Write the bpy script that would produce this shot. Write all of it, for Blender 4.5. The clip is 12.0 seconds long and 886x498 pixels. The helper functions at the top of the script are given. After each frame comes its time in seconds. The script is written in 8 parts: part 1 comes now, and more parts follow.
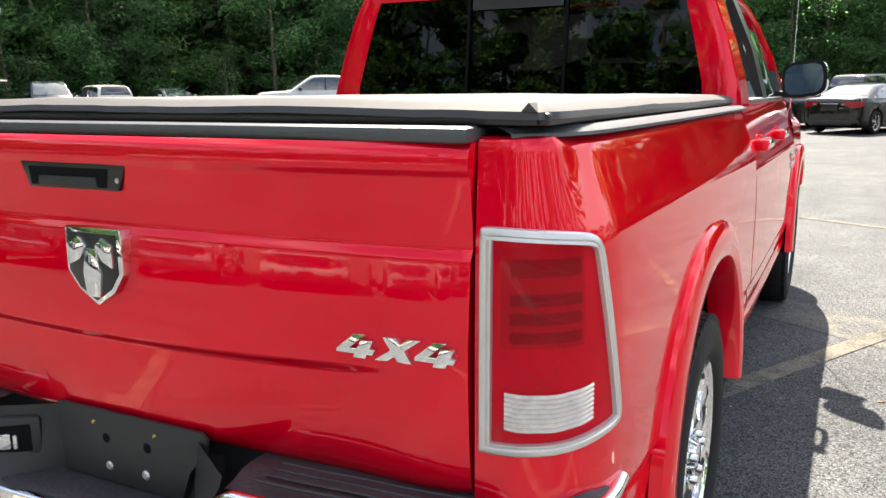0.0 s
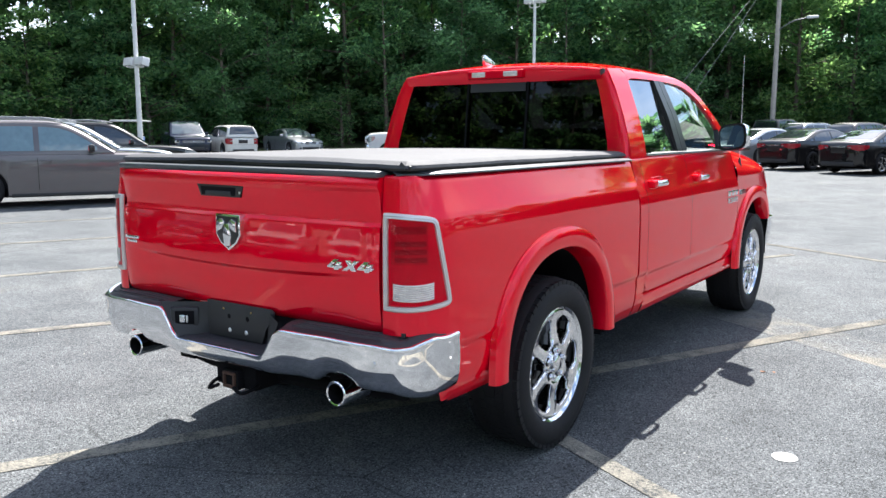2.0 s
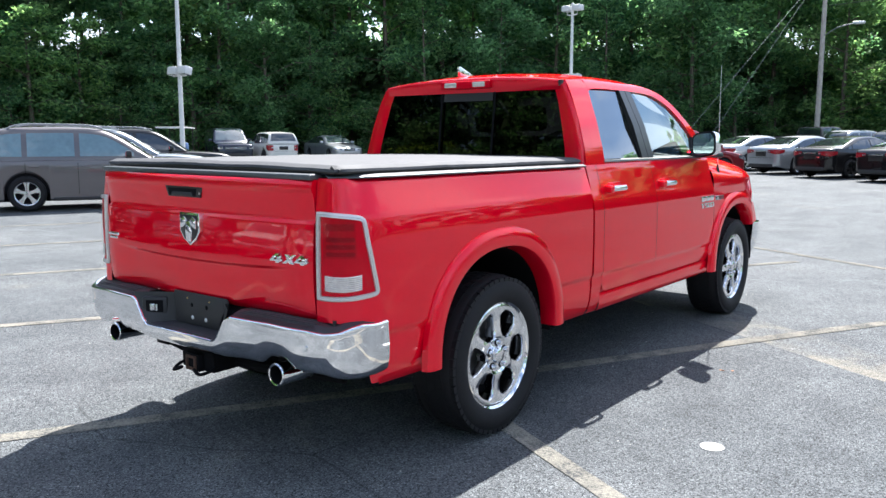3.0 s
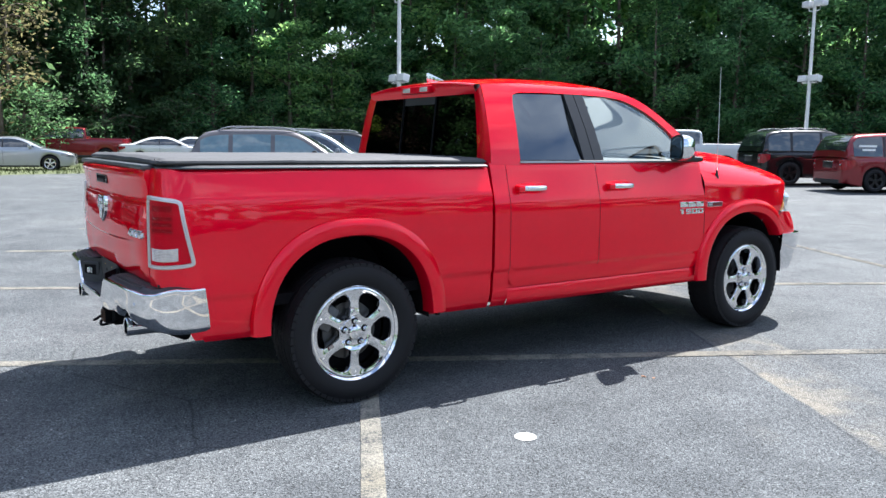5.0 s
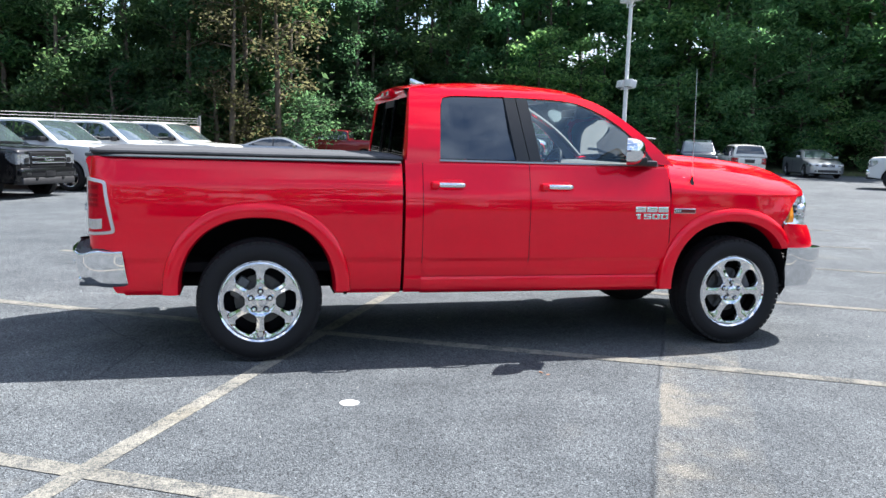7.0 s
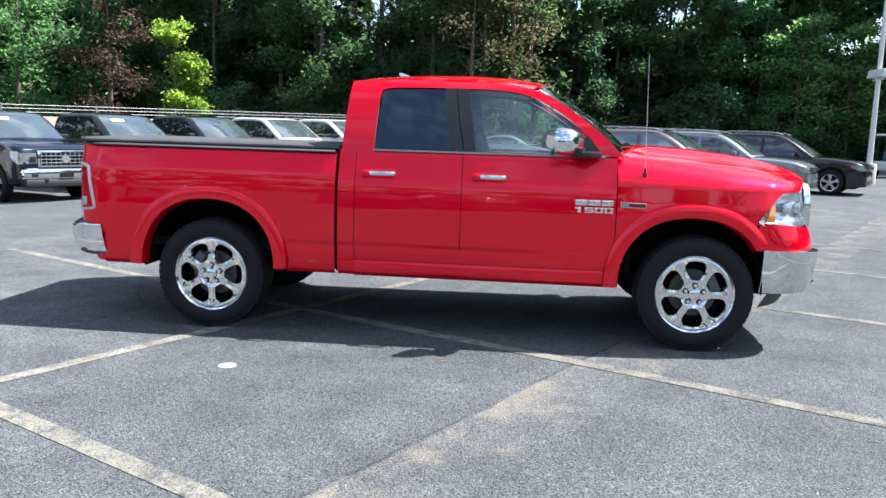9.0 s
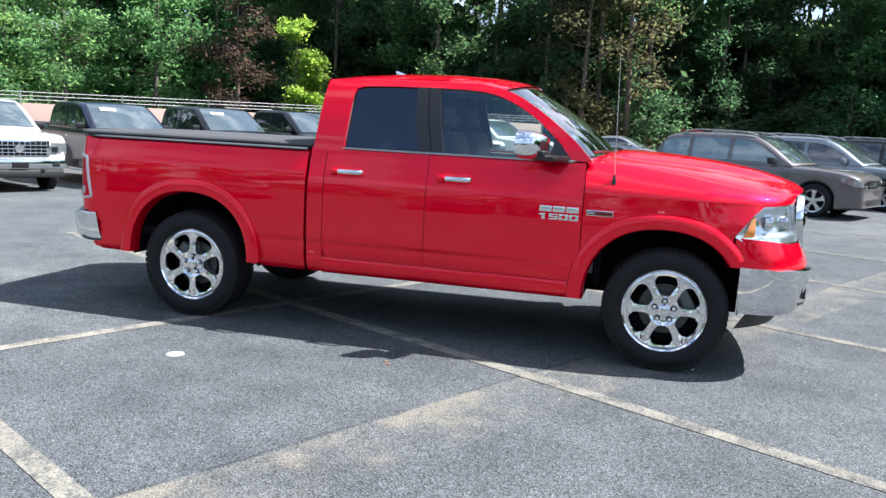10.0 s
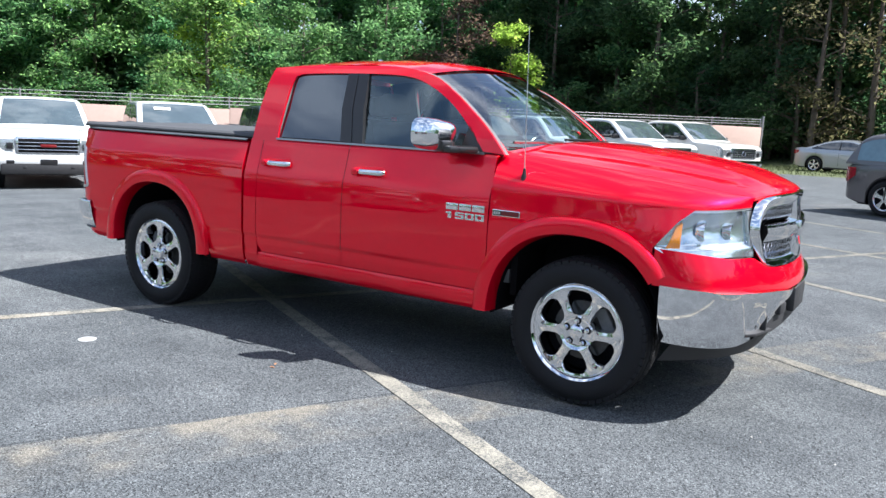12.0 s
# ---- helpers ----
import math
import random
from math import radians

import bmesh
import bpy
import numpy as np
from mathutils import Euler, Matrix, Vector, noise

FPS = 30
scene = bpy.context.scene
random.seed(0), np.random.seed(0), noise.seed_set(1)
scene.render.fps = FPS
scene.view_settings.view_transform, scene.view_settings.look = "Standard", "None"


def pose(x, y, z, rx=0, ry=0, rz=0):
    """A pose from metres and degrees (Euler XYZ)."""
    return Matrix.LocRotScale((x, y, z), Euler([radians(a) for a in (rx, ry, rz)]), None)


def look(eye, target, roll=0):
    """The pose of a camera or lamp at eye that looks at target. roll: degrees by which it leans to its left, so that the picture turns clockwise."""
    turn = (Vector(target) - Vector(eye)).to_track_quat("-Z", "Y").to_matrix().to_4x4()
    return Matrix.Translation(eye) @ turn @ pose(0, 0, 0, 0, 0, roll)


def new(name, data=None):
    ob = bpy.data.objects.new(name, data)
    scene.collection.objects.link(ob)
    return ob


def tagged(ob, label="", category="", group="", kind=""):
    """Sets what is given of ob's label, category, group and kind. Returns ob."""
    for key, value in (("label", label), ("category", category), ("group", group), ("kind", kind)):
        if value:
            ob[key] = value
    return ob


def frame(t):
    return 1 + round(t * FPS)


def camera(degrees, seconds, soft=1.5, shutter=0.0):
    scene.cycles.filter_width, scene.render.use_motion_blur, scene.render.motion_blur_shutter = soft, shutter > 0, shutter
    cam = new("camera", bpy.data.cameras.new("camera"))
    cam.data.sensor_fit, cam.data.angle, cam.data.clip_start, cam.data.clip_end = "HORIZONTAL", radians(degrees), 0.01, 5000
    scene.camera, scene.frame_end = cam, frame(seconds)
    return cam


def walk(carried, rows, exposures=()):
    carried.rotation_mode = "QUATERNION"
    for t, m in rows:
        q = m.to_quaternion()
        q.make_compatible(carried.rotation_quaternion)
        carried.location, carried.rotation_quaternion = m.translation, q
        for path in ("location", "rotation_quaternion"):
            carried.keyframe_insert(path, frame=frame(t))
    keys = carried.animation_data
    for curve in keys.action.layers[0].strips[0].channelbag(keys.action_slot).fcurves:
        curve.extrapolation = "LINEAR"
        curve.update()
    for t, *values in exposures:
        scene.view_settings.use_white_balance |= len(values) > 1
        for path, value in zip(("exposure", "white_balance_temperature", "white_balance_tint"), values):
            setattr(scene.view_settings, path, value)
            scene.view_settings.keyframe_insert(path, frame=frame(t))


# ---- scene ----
cam = camera(58.3, 12.0)
PATH = [
    (0, (1.273, -2.167, 1.414), (0.379, -0.42, 1.028), -0.4),
    (0.5, (1.696, -2.514, 1.48), (0.684, -0.817, 1.17), -0.7),
    (1, (2.046, -2.834, 1.497), (0.969, -1.174, 1.207), -0.8),
    (1.5, (2.415, -3.096, 1.505), (1.294, -1.467, 1.206), -0.4),
    (2, (2.62, -3.321, 1.503), (1.484, -1.701, 1.213), 0.0),
    (2.5, (2.797, -3.397, 1.512), (1.63, -1.797, 1.231), -0.1),
    (3, (3.182, -3.286, 1.504), (1.954, -1.731, 1.231), 0.1),
    (5, (4.916, -2.036, 1.493), (3.264, -0.941, 1.227), 0.7),
    (5.5, (5.358, -1.625, 1.5), (3.627, -0.662, 1.226), 1.0),
    (6, (5.702, -1.149, 1.506), (3.896, -0.336, 1.231), 1.3),
    (6.5, (6.051, -0.648, 1.501), (4.176, -0.003, 1.235), 1.7),
    (7, (6.281, -0.072, 1.495), (4.357, 0.402, 1.23), 1.8),
    (9, (6.632, 2.302, 1.506), (4.662, 2.109, 1.218), 1.8),
    (9.5, (6.505, 2.873, 1.539), (4.561, 2.514, 1.236), 2.5),
    (10, (6.324, 3.416, 1.569), (4.412, 2.915, 1.263), 3.0),
    (10.5, (6.083, 3.933, 1.551), (4.211, 3.297, 1.248), 2.7),
    (11, (5.783, 4.413, 1.562), (3.968, 3.638, 1.24), 2.7),
    (11.5, (5.385, 4.806, 1.543), (3.627, 3.903, 1.232), 3.0),
    (12, (4.977, 5.181, 1.559), (3.307, 4.13, 1.238), 2.8),
]
walk(cam, [(t, look(eye, target, roll)) for t, eye, target, roll in PATH], [(0.0, 2.30, 7600, 12), (1.0, 2.09, 6900, 11), (2.0, 2.03, 6450, 11), (5.0, 1.87, 6150, 11), (9.0, 1.68, 6150, 11), (12.0, 1.54, 6100, 11)])

# ---- sky, sun ----
SUN_DIR = Vector((-0.24, 0.68, 1.0)).normalized()
world = bpy.data.worlds.new("sky")
scene.world = world
world.use_nodes = True
wn = world.node_tree
sky = wn.nodes.new("ShaderNodeTexSky")
sky.sky_type = "NISHITA"
sky.sun_disc = False
sky.sun_elevation = math.asin(SUN_DIR.z)
sky.sun_rotation = math.atan2(SUN_DIR.x, SUN_DIR.y)
sky.air_density, sky.dust_density, sky.ozone_density = 1.0, 1.2, 1.0
# broken white clouds mixed over the blue
wgeo = wn.nodes.new("ShaderNodeTexCoord")
wmap = wn.nodes.new("ShaderNodeMapping")
wmap.inputs["Scale"].default_value = (1.6, 1.6, 4.2)
wnoise = wn.nodes.new("ShaderNodeTexNoise")
wnoise.inputs["Scale"].default_value = 2.1
wnoise.inputs["Detail"].default_value = 7.0
wnoise.inputs["Roughness"].default_value = 0.56
wramp = wn.nodes.new("ShaderNodeValToRGB")
wramp.color_ramp.elements[0].position, wramp.color_ramp.elements[1].position = 0.46, 0.64
wmix = wn.nodes.new("ShaderNodeMix")
wmix.data_type = "RGBA"
wmix.inputs["B"].default_value = (6.6, 7.1, 8.0, 1)
wn.links.new(wgeo.outputs["Generated"], wmap.inputs["Vector"])
wn.links.new(wmap.outputs["Vector"], wnoise.inputs["Vector"])
wn.links.new(wnoise.outputs["Fac"], wramp.inputs["Fac"])
wn.links.new(wramp.outputs["Color"], wmix.inputs["Factor"])
wn.links.new(sky.outputs["Color"], wmix.inputs["A"])
wbg = wn.nodes["Background"]
wn.links.new(wmix.outputs["Result"], wbg.inputs["Color"])
wbg.inputs["Strength"].default_value = 0.078
sun = new("sun", bpy.data.lights.new("sun", "SUN"))
sun.data.energy, sun.data.angle, sun.data.color = 4.9, radians(0.53), (1.0, 0.965, 0.91)
sun.matrix_world = look((0, 0, 30), Vector((0, 0, 30)) - SUN_DIR)

# ---- materials ----
def node(nt, kind, **inputs):
    n = nt.nodes.new(kind)
    for key, value in inputs.items():
        n.inputs[key.replace("_", " ")].default_value = value
    return n


def ramp(nt, fac, stops):
    r = nt.nodes.new("ShaderNodeValToRGB")
    while len(r.color_ramp.elements) < len(stops):
        r.color_ramp.elements.new(0.5)
    for e, (p, c) in zip(r.color_ramp.elements, stops):
        e.position, e.color = p, (*c, 1) if len(c) == 3 else c
    nt.links.new(fac, r.inputs["Fac"])
    return r.outputs["Color"]


def blend(nt, fac, a, b, mode="MIX"):
    m = nt.nodes.new("ShaderNodeMix")
    m.data_type, m.blend_type = "RGBA", mode
    for key, v in (("Factor", fac), ("A", a), ("B", b)):
        if hasattr(v, "is_linked"):
            nt.links.new(v, m.inputs[key])
        else:
            m.inputs[key].default_value = v if key == "Factor" else (*v, 1)
    return m.outputs["Result"]


def texnoise(nt, scale, detail=4.0, rough=0.55, coords=None):
    n = node(nt, "ShaderNodeTexNoise", Scale=scale, Detail=detail, Roughness=rough)
    if coords is None:
        coords = nt.nodes.new("ShaderNodeTexCoord").outputs["Object"]
    nt.links.new(coords, n.inputs["Vector"])
    return n.outputs["Fac"]


def bump(nt, bsdf, height, strength=0.2, distance=0.01):
    b = node(nt, "ShaderNodeBump", Strength=strength, Distance=distance)
    nt.links.new(height, b.inputs["Height"])
    nt.links.new(b.outputs["Normal"], bsdf.inputs["Normal"])


def material(name, colour, rough=0.5, metal=0.0, vary=0.12, scale=8.0, grain=0.0, grain_scale=200.0, coat=0.0, **more):
    """A surface with slight variation at two scales."""
    m = bpy.data.materials.new(name)
    m.use_nodes = True
    nt = m.node_tree
    b = nt.nodes["Principled BSDF"]
    b.inputs["Roughness"].default_value, b.inputs["Metallic"].default_value = rough, metal
    b.inputs["Coat Weight"].default_value, b.inputs["Coat Roughness"].default_value = coat, 0.02
    for key, v in more.items():
        b.inputs[key.replace("_", " ")].default_value = v
    big, fine = texnoise(nt, scale), texnoise(nt, scale * 9)
    lo = tuple(c * (1 - vary) for c in colour)
    hi = tuple(min(1, c * (1 + vary)) for c in colour)
    col = blend(nt, 0.35, ramp(nt, big, [(0.3, lo), (0.7, hi)]), ramp(nt, fine, [(0.3, lo), (0.7, hi)]))
    nt.links.new(col, b.inputs["Base Color"])
    r = node(nt, "ShaderNodeMapRange", To_Min=rough * 0.85, To_Max=min(1.0, rough * 1.15 + 0.01))
    nt.links.new(big, r.inputs["Value"])
    nt.links.new(r.outputs["Result"], b.inputs["Roughness"])
    if grain:
        bump(nt, b, texnoise(nt, grain_scale, 3), grain, 0.004)
    return m


def glass(name, tint, gloss=1.0, sheen=(1, 1, 1), slim=False):
    """Thin car glass: tinted see-through with a mirror coat by Fresnel."""
    m = bpy.data.materials.new(name)
    m.use_nodes = True
    nt = m.node_tree
    nt.nodes.remove(nt.nodes["Principled BSDF"])
    t = node(nt, "ShaderNodeBsdfTransparent", Color=(*tint, 1))
    g = node(nt, "ShaderNodeBsdfGlossy", Roughness=0.015, Color=(*sheen, 1))
    f = node(nt, "ShaderNodeFresnel", IOR=1.65)
    k = nt.nodes.new("ShaderNodeMath")
    k.operation, k.inputs[1].default_value, k.use_clamp = "MULTIPLY", gloss, True
    nt.links.new(f.outputs["Fac"], k.inputs[0])
    if slim:
        # same gloss on both faces of a slim pane
        w = node(nt, "ShaderNodeLayerWeight", Blend=0.5)
        p = nt.nodes.new("ShaderNodeMath")
        p.operation, p.inputs[1].default_value = "POWER", 5.0
        s = nt.nodes.new("ShaderNodeMath")
        s.operation, s.inputs[1].default_value, s.inputs[2].default_value = "MULTIPLY_ADD", 0.94, 0.06
        nt.links.new(w.outputs["Facing"], p.inputs[0])
        nt.links.new(p.outputs[0], s.inputs[0])
        nt.links.new(s.outputs[0], k.inputs[0])
    mix = nt.nodes.new("ShaderNodeMixShader")
    nt.links.new(k.outputs[0], mix.inputs["Fac"])
    nt.links.new(t.outputs[0], mix.inputs[1])
    nt.links.new(g.outputs[0], mix.inputs[2])
    nt.links.new(mix.outputs[0], nt.nodes["Material Output"].inputs["Surface"])
    return m


def car_paint(name, colour, flake=0.25, rough=0.38, coat_ior=1.5, spec=0.1):
    m = material(name, colour, rough, flake, 0.04, 3.0, coat=1.0)
    nt = m.node_tree
    b = nt.nodes["Principled BSDF"]
    b.inputs["Coat Roughness"].default_value = 0.015
    b.inputs["Coat IOR"].default_value = coat_ior
    b.inputs["Specular IOR Level"].default_value = spec
    # faint orange peel
    h = texnoise(nt, 90.0, 2)
    bp = node(nt, "ShaderNodeBump", Strength=0.015, Distance=0.002)
    nt.links.new(h, bp.inputs["Height"])
    nt.links.new(bp.outputs["Normal"], b.inputs["Coat Normal"])
    return m


RED = car_paint("flame_red_paint", (0.82, 0.0010, 0.022), 0.62, 0.42, 1.45, 0.0)
RED.node_tree.nodes["Principled BSDF"].inputs["Specular Tint"].default_value = (1.0, 0.02, 0.05, 1)
CHROME = material("chrome", (0.74, 0.75, 0.77), 0.03, 1.0, 0.03, 5.0)
BRIGHT = material("bright_silver", (0.70, 0.70, 0.70), 0.20, 0.92, 0.05, 12.0)
SATIN = material("satin_silver", (0.62, 0.63, 0.65), 0.28, 0.9, 0.05, 12.0)
BLACK = material("black_plastic", (0.018, 0.018, 0.02), 0.55, 0.0, 0.25, 14.0, 0.15, 300.0)
TRIM = material("satin_black_trim", (0.012, 0.012, 0.013), 0.30, 0.0, 0.2, 9.0)
RUBBER = material("tyre_rubber", (0.008, 0.008, 0.0095), 0.72, 0.0, 0.3, 20.0, 0.25, 160.0, Specular_IOR_Level=0.3)
DARK = material("underbody", (0.006, 0.006, 0.007), 0.85, 0.0, 0.3, 10.0, 0.2, 60.0, Specular_IOR_Level=0.1)
RUST = material("rusty_steel", (0.075, 0.038, 0.026), 0.7, 0.3, 0.4, 25.0, 0.4, 120.0)
VINYL = material("black_vinyl", (0.058, 0.060, 0.065), 0.76, 0.0, 0.15, 4.0, 0.12, 420.0, Specular_IOR_Level=0.32, IOR=1.5)
CAPRAIL = material("rail_cap", (0.06, 0.065, 0.07), 0.33, 0.0, 0.15, 9.0, 0.2, 350.0)
GLASS_CLEAR = glass("door_glass", (0.80, 0.89, 0.87), 1.85, (0.74, 0.90, 0.96))
GLASS_TINT = glass("privacy_glass", (0.022, 0.025, 0.028), 1.8, (0.80, 0.90, 1.0))
GLASS_BACK = glass("back_glass", (0.008, 0.009, 0.010), 0.34, slim=True)
GLASS_SCREEN = glass("windscreen_glass", (0.64, 0.76, 0.71), 1.75)
GLASS_LAMP = glass("lamp_glass", (0.95, 0.95, 0.95), 1.0, slim=True)
GLASS_TAIL = glass("tail_lamp_glass", (0.97, 0.97, 0.97), 0.13, slim=True)
BAR_RED = material("inner_red_bar", (0.27, 0.0008, 0.007), 0.35, 0.0, 0.15, 15.0, coat=0.05, Specular_IOR_Level=0.05)
LENS_DEEP = material("deep_red_lens", (0.46, 0.0008, 0.010), 0.3, 0.0, 0.15, 15.0, coat=0.05, Specular_IOR_Level=0.05)
LENS_RED = material("red_lens", (0.58, 0.0006, 0.014), 0.3, 0.0, 0.1, 15.0, coat=0.05, Specular_IOR_Level=0.05)
LENS_CLEAR = material("clear_lens", (0.66, 0.60, 0.56), 0.15, 0.3, 0.2, 60.0, coat=1.0)
AMBER = material("amber_lens", (0.85, 0.28, 0.015), 0.2, 0.0, 0.15, 20.0, coat=1.0)
REFLECTOR = material("lamp_reflector", (0.62, 0.70, 0.75), 0.13, 0.88, 0.12, 20.0)
SEAT = material("grey_cloth", (0.095, 0.095, 0.10), 0.85, 0.0, 0.2, 20.0, 0.3, 300.0)
CABIN = material("cabin_plastic", (0.095, 0.098, 0.10), 0.7, 0.0, 0.2, 12.0)
HEADLINER = material("headliner", (0.36, 0.36, 0.35), 0.9, 0.0, 0.05, 12.0)
MIRROR = material("mirror_glass", (0.50, 0.55, 0.53), 0.01, 1.0, 0.01, 3.0)
PAPER = material("white_paper", (0.75, 0.75, 0.74), 0.7, 0.0, 0.05, 12.0)
ROTOR = material("brake_rotor", (0.07, 0.068, 0.065), 0.45, 0.7, 0.3, 30.0)
CALIPER = material("cast_caliper", (0.13, 0.13, 0.13), 0.6, 0.4, 0.25, 30.0)
LAMP_TRIM = material("lamp_surround_silver", (0.62, 0.60, 0.585), 0.30, 0.55, 0.05, 12.0)
BADGE_RED = material("badge_red", (0.14, 0.006, 0.008), 0.35, 0.0, 0.1, 30.0)

# ---- mesh helpers ----
def link_mesh(name, verts, faces, mat, parent=None, label="", smooth=35.0):
    me = bpy.data.meshes.new(name)
    me.from_pydata([tuple(v) for v in verts], [], faces)
    me.update()
    bm = bmesh.new()
    bm.from_mesh(me)
    bmesh.ops.recalc_face_normals(bm, faces=bm.faces)
    bm.to_mesh(me)
    bm.free()
    return finish(name, me, mat, parent, label, smooth)


def finish(name, me, mat, parent=None, label="", smooth=35.0):
    for m in mat if isinstance(mat, (list, tuple)) else [mat]:
        me.materials.append(m)
    if smooth:
        me.polygons.foreach_set("use_smooth", [True] * len(me.polygons))
        me.set_sharp_from_angle(angle=radians(smooth))
    ob = new(name, me)
    if parent:
        ob.parent = parent
    if label:
        tagged(ob, label)
    return ob


def part(name, bm, mat, parent=None, label="", smooth=35.0):
    me = bpy.data.meshes.new(name)
    bmesh.ops.recalc_face_normals(bm, faces=bm.faces)
    bm.to_mesh(me)
    bm.free()
    return finish(name, me, mat, parent, label, smooth)


def thing(name, label, category, group="", kind="", at=None):
    ob = new(name)
    if at is not None:
        ob.matrix_world = at
    return tagged(ob, label, category, group, kind)


def sheet(rows, thick=0.0, close=False):
    """Verts and faces of a grid of points, given an inward thickness (closed at its borders)."""
    P = np.array(rows, float)
    n, m = P.shape[:2]
    du = np.gradient(P, axis=0)
    dv = np.gradient(P, axis=1)
    N = np.cross(du, dv)
    N /= np.maximum(np.linalg.norm(N, axis=2, keepdims=True), 1e-9)
    verts = list(P.reshape(-1, 3))
    ix = lambda i, j, o=0: o + i * m + j
    faces = [(ix(i, j), ix(i + 1, j), ix(i + 1, j + 1), ix(i, j + 1)) for i in range(n - 1) for j in range(m - 1)]
    if thick:
        o = n * m
        verts += list((P - N * thick).reshape(-1, 3))
        faces += [(ix(i, j, o), ix(i, j + 1, o), ix(i + 1, j + 1, o), ix(i + 1, j, o)) for i in range(n - 1) for j in range(m - 1)]
        for i in range(n - 1):
            faces += [(ix(i, 0), ix(i, 0, o), ix(i + 1, 0, o), ix(i + 1, 0)), (ix(i, m - 1), ix(i + 1, m - 1), ix(i + 1, m - 1, o), ix(i, m - 1, o))]
        for j in range(m - 1):
            faces += [(ix(0, j), ix(0, j + 1), ix(0, j + 1, o), ix(0, j, o)), (ix(n - 1, j), ix(n - 1, j, o), ix(n - 1, j + 1, o), ix(n - 1, j + 1))]
    return verts, faces


def box(bm, x0, x1, y0, y1, z0, z1, bevel=0.0, m=None):
    made = bmesh.ops.create_cube(bm, size=1.0)["verts"]
    for v in made:
        v.co = Vector(((x0 + x1) / 2 + v.co.x * (x1 - x0), (y0 + y1) / 2 + v.co.y * (y1 - y0), (z0 + z1) / 2 + v.co.z * (z1 - z0)))
    if bevel:
        edges = list({e for v in made for e in v.link_edges})
        out = bmesh.ops.bevel(bm, geom=edges, offset=bevel, segments=2, affect="EDGES", profile=0.5)
        made = list({v for f in out["faces"] for v in f.verts} | {v for v in made if v.is_valid})
    if m:
        for v in made:
            v.co = m @ v.co
    return made


def boxes(*specs, bevel=0.0):
    bm = bmesh.new()
    for s in specs:
        box(bm, *s, bevel=bevel)
    return bm


def lathe(profile, axis="x", n=48, centre=(0, 0, 0), closed=False):
    """Turns (radius, along) pairs about an axis."""
    rows = []
    pts = list(profile) + ([profile[0]] if closed else [])
    for r, a in pts:
        row = []
        for k in range(n + 1):
            th = 2 * math.pi * k / n
            c, s = r * math.cos(th), r * math.sin(th)
            p = {"x": (a, c, s), "y": (c, a, s), "z": (c, s, a)}[axis]
            row.append(tuple(p[i] + centre[i] for i in range(3)))
        rows.append(row)
    verts, faces = [], []
    for row in rows:
        verts += row[:-1]
    for i in range(len(rows) - 1):
        for k in range(n):
            k2 = (k + 1) % n
            faces.append((i * n + k, i * n + k2, (i + 1) * n + k2, (i + 1) * n + k))
    return verts, faces


def tube(points, radius, sides=10):
    """A round bar along points; radius may be a list."""
    P = [Vector(p) for p in points]
    rad = radius if isinstance(radius, (list, tuple)) else [radius] * len(P)
    verts, faces = [], []
    for i, p in enumerate(P):
        d = (P[min(i + 1, len(P) - 1)] - P[max(i - 1, 0)]).normalized()
        up = Vector((0, 0, 1)) if abs(d.z) < 0.95 else Vector((1, 0, 0))
        a = d.cross(up).normalized()
        b = a.cross(d)
        for k in range(sides):
            th = 2 * math.pi * k / sides
            verts.append(p + rad[i] * (a * math.cos(th) + b * math.sin(th)))
    for i in range(len(P) - 1):
        for k in range(sides):
            k2 = (k + 1) % sides
            faces.append((i * sides + k, i * sides + k2, (i + 1) * sides + k2, (i + 1) * sides + k))
    faces.append(tuple(range(sides))[::-1])
    faces.append(tuple(range((len(P) - 1) * sides, len(P) * sides)))
    return verts, faces


def merged(*vf):
    verts, faces = [], []
    for v, f in vf:
        o = len(verts)
        verts += list(v)
        faces += [tuple(i + o for i in q) for q in f]
    return verts, faces


def spline(points, n):
    """A smooth curve through points, n samples, even by chord."""
    P = np.array(points, float)
    d = np.r_[0, np.cumsum(np.maximum(np.linalg.norm(np.diff(P, axis=0), axis=1), 1e-9))]
    T = np.zeros_like(P)
    T[1:-1] = (P[2:] - P[:-2]) / (d[2:] - d[:-2])[:, None]
    T[0], T[-1] = (P[1] - P[0]) / (d[1] - d[0]), (P[-1] - P[-2]) / (d[-1] - d[-2])
    u = np.linspace(0, d[-1], n)
    k = np.clip(np.searchsorted(d, u, side="right") - 1, 0, len(d) - 2)
    h = (d[k + 1] - d[k])[:, None]
    s = ((u - d[k])[:, None]) / h
    return (2 * s**3 - 3 * s**2 + 1) * P[k] + (s**3 - 2 * s**2 + s) * h * T[k] + (-2 * s**3 + 3 * s**2) * P[k + 1] + (s**3 - s**2) * h * T[k + 1]


